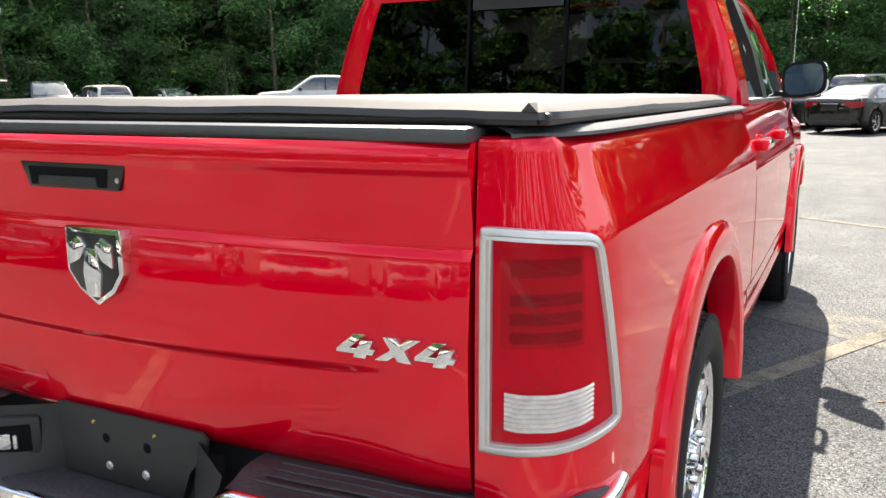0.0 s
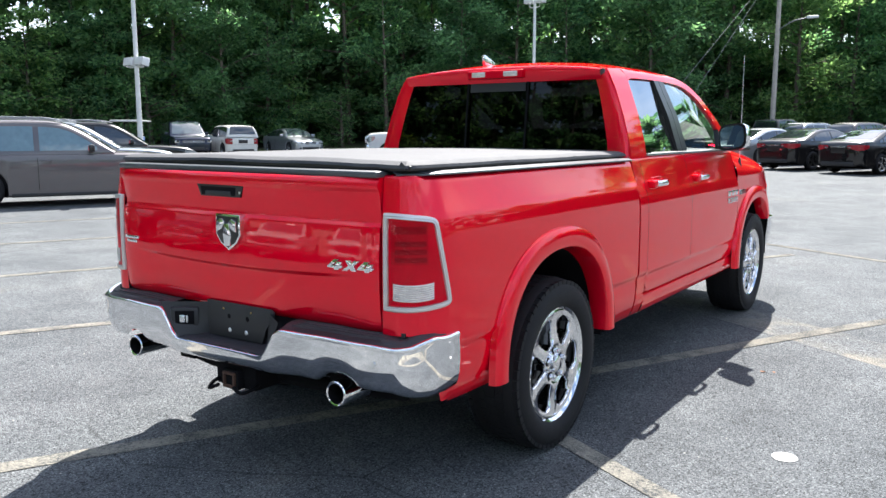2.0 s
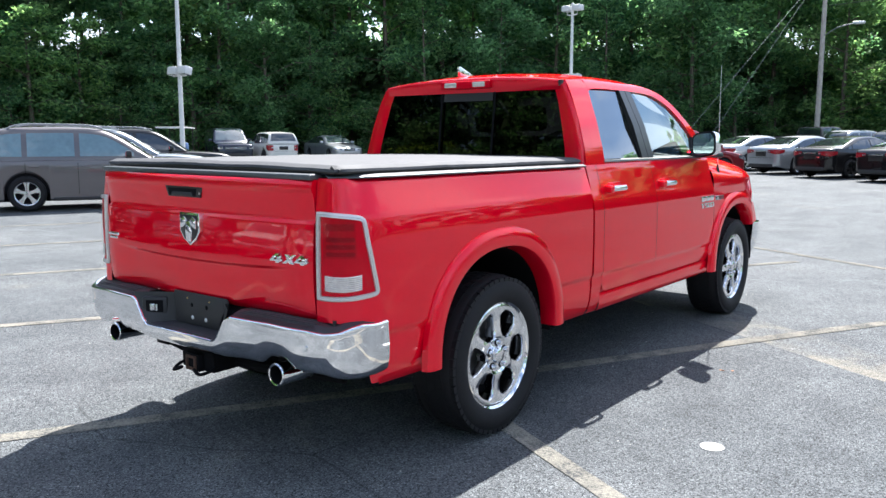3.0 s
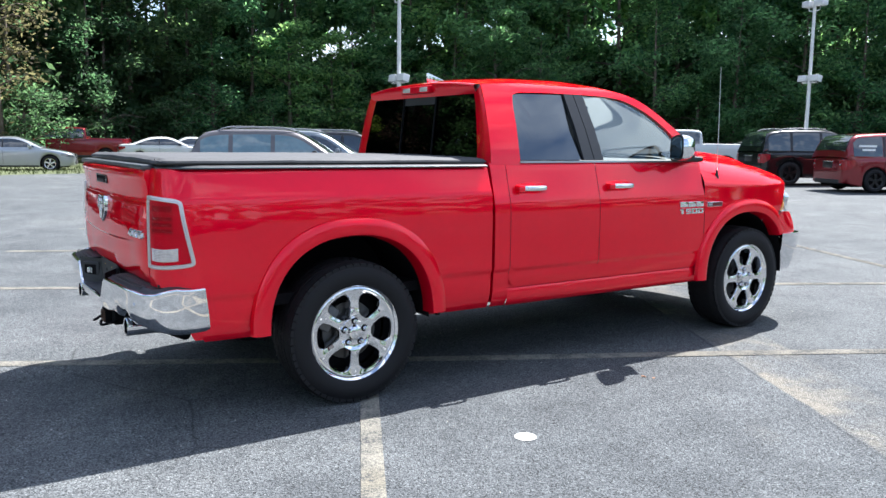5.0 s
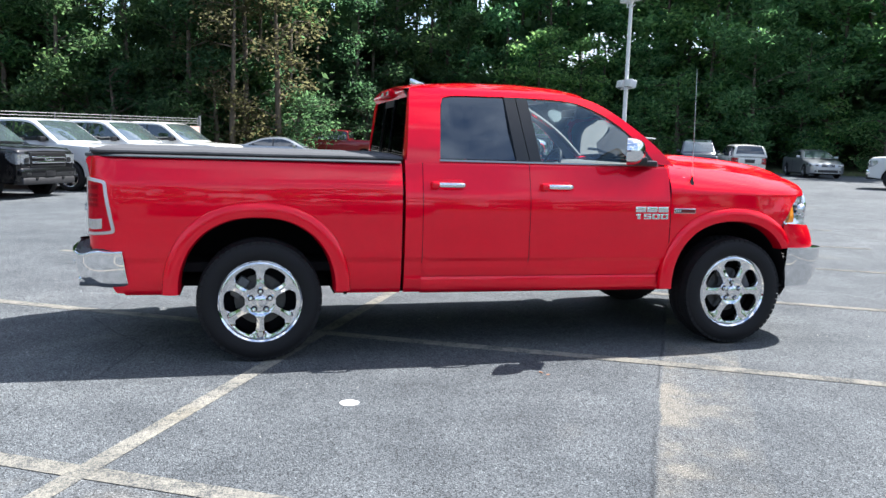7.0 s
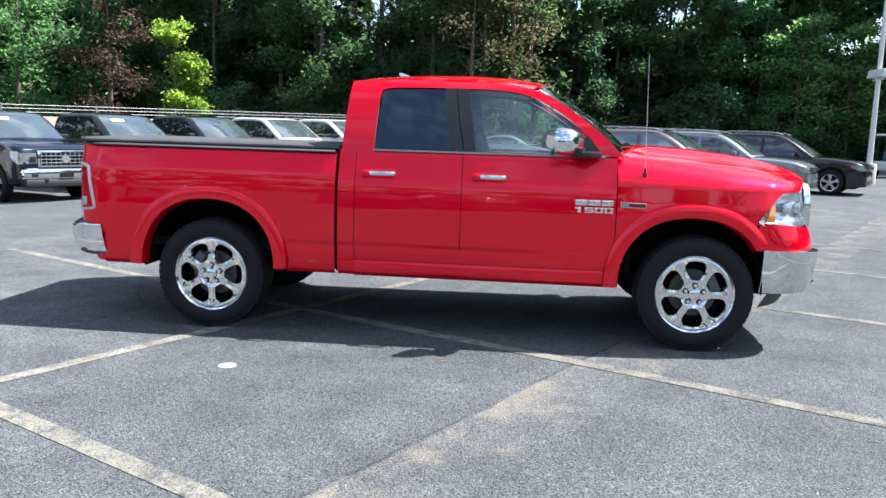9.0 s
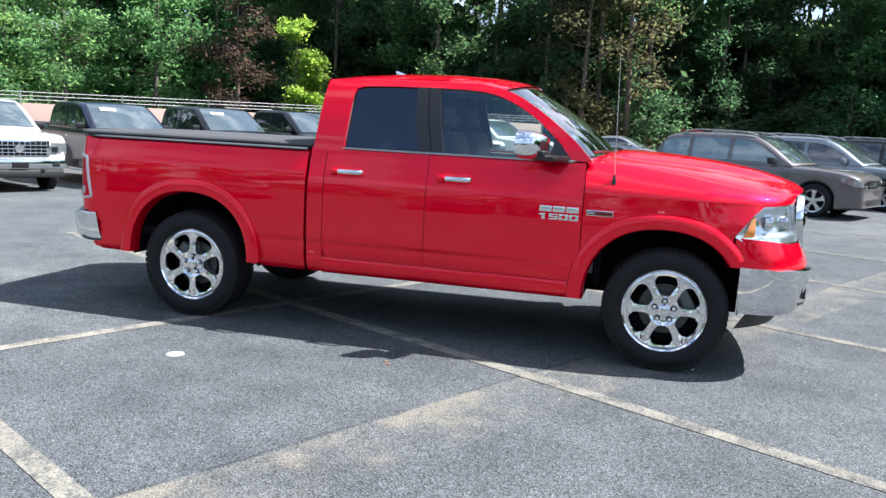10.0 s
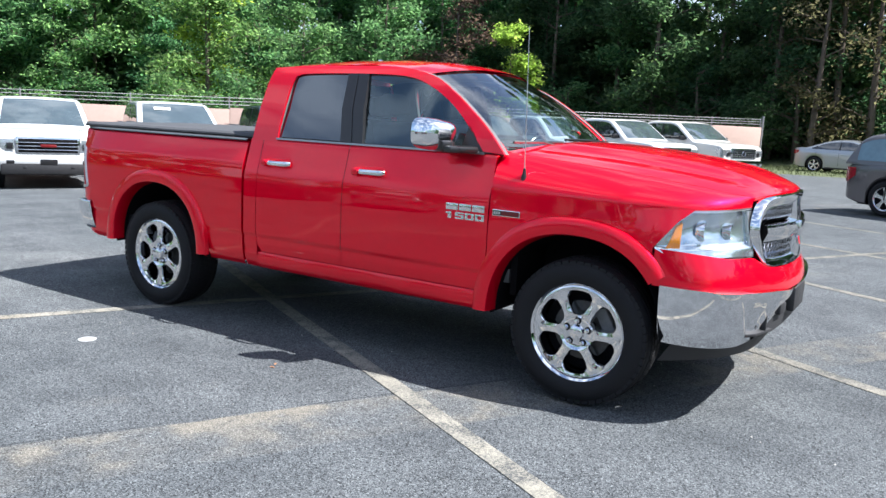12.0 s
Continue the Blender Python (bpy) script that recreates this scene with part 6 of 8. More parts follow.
KINDS = {
    # length, half width, clearance, top line of the lower body (y, z), roof line (y, z), window line height, wheels, window cuts, tumblehome, corner radius
    "sedan": dict(L=4.75, w=0.91, clear=0.20, top=[(0, 0.84), (0.04, 0.97), (0.12, 1.03), (0.6, 1.05), (0.95, 1.00), (3.3, 0.98), (3.7, 0.94), (4.3, 0.84), (4.58, 0.76), (4.70, 0.70), (4.75, 0.60)],
                  roof=[(0.50, 1.02), (1.00, 1.22), (1.45, 1.38), (1.95, 1.45), (2.45, 1.445), (2.85, 1.32), (3.45, 0.99)], belt=0.97, wheels=(1.00, 3.78), r=0.335, split=(0.10, 0.50), taper=0.72, cr=0.34, lamp=(0.60, 0.15, 0.55)),
    "hatch": dict(L=4.1, w=0.90, clear=0.20, top=[(0, 0.82), (0.04, 0.98), (0.5, 1.02), (2.75, 1.00), (3.2, 0.97), (3.8, 0.88), (4.02, 0.80), (4.1, 0.62)],
                  roof=[(0.03, 1.00), (0.10, 1.30), (0.24, 1.55), (0.60, 1.62), (1.4, 1.64), (2.1, 1.60), (2.45, 1.42), (2.98, 1.0)], belt=0.99, wheels=(0.72, 3.28), r=0.34, split=(0.20, 0.56), taper=0.80, cr=0.24, lamp=(0.66, 0.20, 0.40)),
    "suv": dict(L=4.80, w=0.93, clear=0.22, top=[(0, 0.85), (0.05, 1.00), (0.5, 1.05), (3.3, 1.06), (3.75, 1.05), (4.35, 1.00), (4.60, 0.94), (4.74, 0.85), (4.80, 0.64)],
                roof=[(0.04, 1.06), (0.13, 1.30), (0.28, 1.56), (0.56, 1.67), (1.4, 1.71), (2.15, 1.70), (2.48, 1.64), (2.82, 1.46), (3.36, 1.07)], belt=1.06, wheels=(0.98, 3.87), r=0.365, split=(0.26, 0.60), taper=0.78, cr=0.26, lamp=(0.72, 0.18, 0.42)),
    "big_suv": dict(L=5.0, w=0.97, clear=0.28, top=[(0, 0.90), (0.05, 1.10), (0.5, 1.14), (3.4, 1.13), (3.85, 1.11), (4.6, 1.04), (4.88, 0.98), (4.97, 0.84), (5.0, 0.66)],
                    roof=[(0.04, 1.12), (0.12, 1.40), (0.26, 1.72), (0.55, 1.83), (1.5, 1.87), (2.5, 1.85), (2.85, 1.70), (3.50, 1.12)], belt=1.12, wheels=(1.02, 3.98), r=0.40, split=(0.28, 0.62), taper=0.84, cr=0.18, lamp=(0.74, 0.22, 0.34)),
    "van": dict(L=5.1, w=0.97, clear=0.18, top=[(0, 0.82), (0.04, 1.00), (0.5, 1.05), (3.7, 1.02), (4.2, 0.97), (4.75, 0.88), (5.0, 0.78), (5.1, 0.58)],
                roof=[(0.03, 1.02), (0.12, 1.35), (0.30, 1.64), (0.65, 1.71), (1.6, 1.755), (2.6, 1.74), (3.15, 1.55), (4.12, 1.02)], belt=1.02, wheels=(0.95, 4.02), r=0.35, split=(0.28, 0.62), taper=0.82, cr=0.28, lamp=(0.64, 0.18, 0.45)),
    "pickup": dict(L=5.85, w=1.0, clear=0.40, top=[(0, 1.22), (0.03, 1.35), (2.05, 1.36), (2.09, 1.34), (4.3, 1.32), (4.6, 1.31), (5.4, 1.27), (5.68, 1.24), (5.79, 1.18), (5.83, 0.95), (5.85, 0.70)],
                   roof=[(2.10, 1.32), (2.13, 1.60), (2.19, 1.86), (2.42, 1.925), (3.1, 1.945), (3.56, 1.915), (3.80, 1.80), (4.50, 1.31)], belt=1.30, wheels=(1.15, 4.89), r=0.41, split=(0.42,), taper=0.86, cr=0.16, lamp=(0.86, 0.26, 0.34)),
}


def far_wheel(parent, x, y, r, sgn, rim_mat):
    w = new("wheel")
    w.parent = parent
    w.matrix_local = Matrix.Translation((x, y, r)) @ (Matrix.Identity(4) if sgn > 0 else Matrix.Rotation(math.pi, 4, "Z"))
    h, rim = 0.11, r * 0.66
    link_mesh("tyre", *lathe([(rim, h - 0.02), (rim + 0.02, h), (r - 0.05, h + 0.004), (r - 0.012, h - 0.03), (r, 0), (r - 0.012, -h + 0.03), (rim, -h)], n=30), RUBBER, w)
    bm = bmesh.new()
    for k in range(5):
        m = Matrix.Rotation(2 * math.pi * k / 5, 4, "X")
        prev = None
        for rad, hw in ((0.03, 0.035), (rim * 0.55, 0.032), (rim * 0.98, 0.065)):
            ring = [bm.verts.new(m @ Vector(p)) for p in ((h - 0.06, -hw, rad), (h - 0.022, -hw, rad), (h - 0.022, hw, rad), (h - 0.06, hw, rad))]
            if prev:
                for i in range(3):
                    bm.faces.new((prev[i], prev[i + 1], ring[i + 1], ring[i]))
            prev = ring
    part("spokes", bm, rim_mat, w)
    link_mesh("rim", *merged(lathe([(rim - 0.03, h - 0.06), (rim - 0.02, h - 0.025), (rim + 0.004, h - 0.012)], n=30), lathe([(0.0, h - 0.012), (0.05, h - 0.016), (0.055, h - 0.04)], n=16)), rim_mat, w)
    link_mesh("brake_disc", *lathe([(0.0, h - 0.075), (rim - 0.03, h - 0.075)], n=24), DARK, w)
    return w


def parked_car(kind, paint, place, label, category, name=None, reverse=False, rim=ALLOY, glass_mat=CAR_GLASS, screen=None, chrome_grille=False, sign=False, group="parked cars", roofrails=False, lower=None, card=False, arches=None):
    """A parked car. place: its centre and heading on the lot."""
    K = KINDS[kind]
    L, W, b = K["L"], K["w"], K["belt"]
    az = place[2]
    d = Vector((math.cos(radians(az)), math.sin(radians(az))))
    rear = Vector(place[:2]) - d * L / 2
    c = thing(name or {"hatch": "hatchback", "big_suv": "suv", "van": "minivan", "pickup": "pickup_truck"}.get(kind, kind), label, category, group,
              at=pose(rear.x, rear.y, ground_z(*place[:2]), 0, 0, az - 90))
    top = spline(K["top"], 80) if kind != "pickup" else np.array(K["top"])
    ztop = lambda y: float(np.interp(y, top[:, 0], top[:, 1]))
    r, R = K["r"], K["cr"]

    def halfw(y):
        e = min(y, L - y)
        bow = 0.045 * (1 - min(1.0, e / 1.3)) ** 2
        return W - bow - (R * (1 - math.sqrt(max(0.0, 1 - (1 - e / R) ** 2))) if e < R else 0.0) * 0.85

    def low(y):
        z = K["clear"] + 0.10 * smooth01(0.5, 0.0, y) + 0.06 * smooth01(L - 0.5, L, y)
        for wy in K["wheels"]:
            dy = (y - wy) / (r + 0.055)
            if abs(dy) < 1:
                z = max(z, r + (r + 0.06) * math.sqrt(1 - dy * dy) * 0.98)
        return z

    ys = set(np.linspace(0, L, 34)) | {R * k for k in (0.02, 0.08, 0.18, 0.35, 0.6)} | {L - R * k for k in (0.02, 0.08, 0.18, 0.35, 0.6)}
    for wy in K["wheels"]:
        ys |= {wy - (r + 0.0551) * math.cos(a) for a in np.linspace(0, math.pi, 21)}
    ys = sorted(y for y in ys if 0 <= y <= L)
    rows = []
    for y in ys:
        zt, zl, w = ztop(y), low(y), halfw(y)
        zs = min(b, zt) - 0.07
        cl = lambda z, k: max(zl + k, z)
        right = [(w * 0.95, zl), (w * 0.982, zl + 0.03), (w * 0.995, cl(zl * 0.6 + zs * 0.4, 0.045)), (w, cl(zl * 0.25 + zs * 0.75, 0.05)), (w * 0.995, cl(zs - 0.02, 0.055)), (w * 0.983, cl(zs + 0.025, 0.06)),
                 (w * 0.955, cl(zt - 0.022, 0.065)), (w * 0.90, cl(zt - 0.004, 0.07)), (w * 0.6, zt + 0.012), (0.0, zt + 0.022)]
        rows.append([(x, y, z) for x, z in right] + [(-x, y, z) for x, z in right[-2::-1]])
    v, f = sheet(rows)
    m = len(rows[0])
    f = list(f) + [tuple(range(m))[::-1], tuple(range((len(rows) - 1) * m, len(rows) * m))]
    link_mesh("body", v, f, paint, c, "", 32)
    part("underbody", boxes((-W * 0.80, W * 0.80, 0.3, L - 0.3, K["clear"] - 0.02, K["clear"] + 0.30)), DARK, c)
    for wy in K["wheels"]:
        part("wheel_well", boxes((-W * 0.93, W * 0.93, wy - r - 0.05, wy + r + 0.05, r, r * 2 + 0.05)), DARK, c)
    # greenhouse: a roof line swept across, leaning in towards the top
    line = spline(K["roof"], 46)
    rf = float(line[:, 1].max())
    wb = W * 0.955
    side_x = lambda z: wb * (1 - (1 - K["taper"]) * max(0.0, (z - b) / (rf - b)) ** 1.25)
    front0 = next(i for i in range(45, 0, -1) if line[i, 1] > rf - 0.05)
    back0 = next(i for i in range(46) if line[i, 1] > rf - 0.07)

    def lean(i, x):
        k = 1 - min(1.0, (x / wb) ** 2)
        if i > front0:
            return 0.13 * k * (i - front0) / (45 - front0)
        return -0.05 * k * (back0 - i) / max(1, back0) if i < back0 else 0.0

    crown = lambda x, h: 0.028 * (1 - min(1.0, (x / max(0.1, side_x(h))) ** 2))
    rows = []
    for i, (y, h) in enumerate(line):
        rr = min(0.07 if kind == "pickup" else 0.11, max(0.004, (h - b) * 0.5))
        sec = [(side_x(z), z) for z in np.linspace(b - 0.04, h - rr, 5)]
        p0, p2 = sec[-1], (side_x(h) - rr * 1.1, h)
        p1 = (side_x(h) + 0.0, h - 0.012)
        sec += [tuple((1 - k) ** 2 * p0[j] + 2 * k * (1 - k) * p1[j] + k * k * p2[j] for j in (0, 1)) for k in (0.25, 0.5, 0.75)]
        sec += [(p2[0] * k, h + crown(p2[0] * k, h) - crown(p2[0], h)) for k in (1.0, 0.66, 0.33, 0.0)]
        rows.append([(x, y + lean(i, x), z) for x, z in sec] + [(-x, y + lean(i, x), z) for x, z in sec[-2::-1]])
    link_mesh("cabin", *sheet(rows), paint, c, "", 40)
    # side glass follows the roof line and stops at the pillars
    y_in, h_in = line[:, 0], line[:, 1] - (0.125 if kind == "suv" else 0.09)
    usable = [y for y, h in zip(y_in, h_in) if h > b + 0.05]
    y0, y1 = min(usable) + (0.10 if kind != "sedan" else 0.05), max(usable)
    cuts = (0.0, *K["split"], 1.0)
    for sgn in (1, -1):
        for j, (f0, f1) in enumerate(zip(cuts, cuts[1:])):
            gap = 0.05 if kind in ("suv", "van", "big_suv") else 0.03
            a, e = y0 + (y1 - y0) * f0 + gap, y0 + (y1 - y0) * f1 - gap
            rows = []
            for y in np.linspace(a, e, 9):
                h = max(b + 0.055, float(np.interp(y, y_in, h_in)))
                rows.append([(sgn * (side_x(z) + 0.007), y, z) for z in np.linspace(b + 0.05, h, 4)])
            link_mesh("side_window", *sheet(rows), glass_mat, c)
            if j:
                y = y0 + (y1 - y0) * f0
                h = float(np.interp(y, y_in, h_in))
                link_mesh("door_pillar", *sheet([[(sgn * (side_x(z) + 0.004), y + q, z) for z in np.linspace(b + 0.04, h, 4)] for q in (-0.032, 0.032)]), TRIM if kind != "suv" or paint is P_BLACK else paint, c)
                lo, hi = sorted((sgn * W * 0.97, sgn * (W + 0.0012)))
                part("door_seam", boxes((lo, hi, y - 0.004, y + 0.004, K["clear"] + 0.12, b - 0.08)), DARK, c)
                part("door_handle", boxes((*sorted((sgn * W * 0.98, sgn * (W + 0.018))), y + 0.06, y + 0.25, b - 0.17, b - 0.135), bevel=0.012), CHROME if chrome_grille else paint, c)
        lo, hi = sorted((sgn * wb * 0.99, sgn * (W + 0.17)))
        ym = y1 - 0.12
        mir = part("side_mirror", boxes((lo, hi, ym - 0.10, ym + 0.02, b + 0.02, b + 0.17), bevel=0.04), TRIM if kind == "pickup" or paint in (P_GREY, P_WHITE) else paint, c)
        part("mirror_glass", boxes((lo + 0.05, hi - 0.03, ym - 0.103, ym - 0.096, b + 0.05, b + 0.14)), MIRROR, mir)
        part("sill_trim", boxes((*sorted((sgn * W * 0.9, sgn * (W * 0.985))), K["wheels"][0] + r + 0.1, K["wheels"][1] - r - 0.1, K["clear"] - 0.015, K["clear"] + 0.07), bevel=0.015), BLACK, c)
        if kind == "pickup":
            part("running_board", boxes((*sorted((sgn * W * 0.86, sgn * (W + 0.06))), 2.2, 4.2, 0.36, 0.41), bevel=0.018), SATIN if chrome_grille else BLACK, c)
        if roofrails:
            vv, ff = tube(spline([(sgn * side_x(rf) * 0.93, 0.62, rf - 0.07), (sgn * side_x(rf) * 0.94, 0.85, rf + 0.035), (sgn * side_x(rf) * 0.95, 1.6, rf + 0.05), (sgn * side_x(rf) * 0.94, 2.25, rf + 0.03), (sgn * side_x(rf) * 0.93, 2.45, rf - 0.03)], 14), 0.016, 7)
            link_mesh("roof_rail", vv, ff, GREY_RAIL, c)
        if arches:
            for wy in K["wheels"]:
                rows = [[(sgn * q, wy - (r + k) * math.cos(a), r + (r + k) * math.sin(a)) for q, k in ((W * 0.97, 0.13), (W + 0.025, 0.12), (W + 0.03, 0.065), (W * 0.97, 0.05))] for a in np.linspace(-0.1, math.pi + 0.1, 17)]
                link_mesh("arch_flare", *sheet(rows), arches, c)
        # lamps wrap the rounded corners
        zl, tall, reach = K["lamp"]
        xin = W - R - (0.10 if kind != "pickup" else 0.22)
        rows = []
        for k, (q, out) in enumerate(((reach, 0.008), (reach * 0.7, 0.011), (reach * 0.45, 0.014), (reach * 0.25, 0.018), (0.05, 0.026))):
            zt = min(ztop(L - q) - 0.03, zl + tall)
            zb = zl + (zt - zl) * (0.55, 0.25, 0.08, 0.0, 0.0)[k]
            rows.append([(sgn * (halfw(L - q) + out), L - q + out * 0.6, z) for z in np.linspace(zb, zt, 4)])
        zt = min(ztop(L - 0.05) - 0.02, zl + tall)
        rows.append([(sgn * xin, L + 0.014 - 0.06 * max(0, (z - zl) / tall - 0.4), z) for z in np.linspace(zl + 0.02, zt - 0.01, 4)])
        lampo = link_mesh("headlamp", *sheet(rows, 0.0), LAMP_WHITE, c)
        part("lamp_bowl", boxes((*sorted((sgn * (xin + 0.02), sgn * (xin + 0.14))), L + 0.0, L + 0.022, zl + 0.04, zl + tall * 0.62), bevel=0.01), TRIM, lampo)
        zt = ztop(0.04) - 0.03
        tall = {"sedan": 0.17, "pickup": 0.42}.get(kind, 0.30)
        xin = W - R - {"sedan": 0.22, "pickup": 0.03}.get(kind, 0.08)
        rows = []
        for k, (q, out) in enumerate(((0.30, 0.006), (0.20, 0.008), (0.11, 0.012), (0.045, 0.02), (0.012, 0.026))):
            lo_, hi_ = zt - tall * (0.55, 0.8, 1, 1, 1)[k], zt
            rows.append([(sgn * (halfw(q) + out), q - out * 0.6, z) for z in np.linspace(lo_, hi_, 4)])
        rows.append([(sgn * xin, -0.016, z) for z in np.linspace(zt - tall * (0.6 if kind == "sedan" else 1.0), zt - 0.01, 4)])
        tl = link_mesh("tail_lamp", *sheet(rows, 0.0), CAR_LENS, c)
        part("reverse_lens", boxes((*sorted((sgn * (xin + 0.02), sgn * (xin + 0.12))), -0.024, -0.014, zt - tall * 0.55, zt - tall * 0.38), bevel=0.003), LAMP_WHITE, tl)
        for wy in K["wheels"]:
            far_wheel(c, sgn * (W - 0.11), wy, r, sgn, rim)
    # front and back glass lie on the swept roof
    for name_, i0, i1, mt in (("windscreen", front0 + 1, 44, screen or CAR_GLASS_LIGHT), ("rear_window", 2 if kind != "sedan" else 3, back0 - 1, glass_mat)):
        rows = []
        for i in range(i0, i1 + 1):
            y, h = line[i]
            if h < b + 0.04:
                continue
            dy, dz = line[min(45, i + 1)] - line[max(0, i - 1)]
            n = Vector((0, -dz, dy)).normalized() * 0.009
            xm = side_x(h) - 0.115
            rows.append([(x, y + lean(i, x) + n.y, h + crown(x, h) - crown(side_x(h) - 0.12, h) + n.z) for x in np.linspace(-xm, xm, 9)])
        link_mesh(name_, *sheet(rows), mt, c)
    if card:
        y, h = line[front0 + 4]
        part("paper_card", boxes((0.12, 0.50, -0.002, 0.002, -0.045, 0.045)), PAPER, c, "white paper strip on the windscreen").matrix_local = pose(0, y + 0.085, h + 0.012, 52, 0, 0)
    for q, j in ((-0.25, 0.0), (0.28, 0.0)):
        y = float(line[44, 0]) + 0.07
        z = ztop(y) + 0.045
        vv, ff = tube([(q, y, z), (q + 0.30, y - 0.06, z + 0.03), (q + 0.46, y - 0.12, z + 0.06)], 0.009, 5)
        link_mesh("wiper", vv, ff, TRIM, c)
    hw = W - R - 0.24
    if kind == "pickup":
        g = part("grille", boxes((-hw, hw, L - 0.10, L + 0.012, 0.79, 1.15), bevel=0.03), CHROME if chrome_grille else TRIM, c)
        part("grille_mesh", boxes((-hw + 0.05, hw - 0.05, L - 0.05, L + 0.016, 0.83, 1.11), bevel=0.01), DARK, g)
        for k in range(3 if chrome_grille else 2):
            z = 0.88 + k * (0.072 if chrome_grille else 0.12)
            part("grille_slat", boxes((-hw + 0.04, hw - 0.04, L, L + 0.034, z, z + (0.018 if chrome_grille else 0.05)), bevel=0.008), CHROME, g)
        if chrome_grille and lower is None:
            for k in range(11):
                x = (hw - 0.07) * (k - 5) / 5
                part("grille_upright", boxes((x - 0.008, x + 0.008, L, L + 0.030, 0.835, 1.105), bevel=0.003), CHROME, g)
            link_mesh("badge", *lathe([(0.0, 0.030), (0.055, 0.030), (0.062, 0.042), (0.085, 0.042), (0.092, 0.030), (0.092, 0.0)], "y", 20, (0, L + 0.006, 0.97)), CHROME, g)
        else:
            part("badge", boxes((-0.15, 0.15, L + 0.02, L + 0.042, 0.94, 1.0), bevel=0.012), BADGE_RED if chrome_grille else CHROME, g)
        part("front_bumper", boxes((-W * 0.93, W * 0.93, L - 0.28, L + 0.06, 0.54, 0.78), bevel=0.075), CHROME if chrome_grille and lower is None else paint, c)
        part("lower_intake", boxes((-W * 0.88, W * 0.88, L - 0.25, L + 0.064 if lower else L + 0.05, 0.38, 0.64 if lower else 0.56), bevel=0.05), lower or BLACK, c)
        for sgn in (1, -1):
            part("fog_lamp", boxes((*sorted((sgn * W * 0.62, sgn * W * 0.78)), L - 0.0, L + 0.066, 0.60, 0.68), bevel=0.02), TRIM, c)
            part("tow_hook", boxes((*sorted((sgn * W * 0.40, sgn * W * 0.48)), L - 0.0, L + 0.07, 0.50, 0.55), bevel=0.015), TRIM, c)
        part("plate_blank", boxes((-0.16, 0.16, L + 0.05, L + 0.068, 0.58, 0.70), bevel=0.005), TRIM, c)
        part("rear_bumper", boxes((-W * 0.92, W * 0.92, -0.12, 0.1, 0.50, 0.72), bevel=0.04), CHROME, c)
        part("tailgate_seam", boxes((-W * 0.80, W * 0.80, -0.006, 0.02, 0.76, 0.775)), DARK, c)
        part("bed_opening", boxes((-W * 0.80, W * 0.80, 0.12, 2.0, 1.37, 1.386), bevel=0.004), VINYL, c)
    else:
        z = K["lamp"][0]
        g = part("grille", boxes((-hw, hw, L - 0.10, L + 0.012, z - 0.02, z + 0.13), bevel=0.018), TRIM, c)
        for k in range(2):
            part("grille_slat", boxes((-hw + 0.03, hw - 0.03, L - 0.02, L + 0.019, z + 0.015 + 0.05 * k, z + 0.03 + 0.05 * k), bevel=0.004), CHROME, g)
        part("badge", boxes((-0.06, 0.06, L - 0.02, L + 0.026, z + 0.03, z + 0.09), bevel=0.02), CHROME, g)
        part("lower_intake", boxes((-W * 0.55, W * 0.55, L - 0.1, L + 0.012, K["clear"] + 0.10, K["clear"] + 0.24), bevel=0.02), BLACK, c)
        for sgn in (1, -1):
            part("fog_lamp", boxes((*sorted((sgn * W * 0.60, sgn * W * 0.72)), L - 0.08, L + 0.004, K["clear"] + 0.13, K["clear"] + 0.21), bevel=0.02), TRIM, c)
        part("rear_skirt", boxes((-W * 0.66, W * 0.66, -0.014, 0.2, K["clear"] + 0.06, K["clear"] + 0.20), bevel=0.03), BLACK, c)
        part("boot_seam", boxes((-W * 0.60, W * 0.60, -0.004, 0.02, K["clear"] + 0.42, K["clear"] + 0.43)), DARK, c)
        part("plate_recess", boxes((-0.25, 0.25, -0.006, 0.03, ztop(0.03) - 0.27, ztop(0.03) - 0.09), bevel=0.004), TRIM, c)
        part("boot_trim", boxes((-0.27, 0.27, -0.014, 0.02, ztop(0.03) - 0.085, ztop(0.03) - 0.06), bevel=0.005), CHROME, c)
    if sign:
        for sgn in (1, -1):
            for q in range(2):
                z = b + 0.32 - 0.11 * q
                part("window_bar", boxes((*sorted((sgn * side_x(z), sgn * (side_x(z) + 0.02))), y0 + 0.22 + 0.1 * q, y0 + 0.78 - 0.05 * q, z, z + 0.06)), PAPER, c, "white sticker strip on glass")
    return c


HEAD = math.degrees(math.atan2(ROW.y, ROW.x))
ACROSS = math.degrees(math.atan2(SIDE.y, SIDE.x))


def stall(off, nose, length, back=False):
    """Centre and heading of a car whose nose (or tail, if backed) lies at that place along the stall."""
    x, y = lot(off, nose - length / 2)
    return (x, y, HEAD + (180 if back else 0))


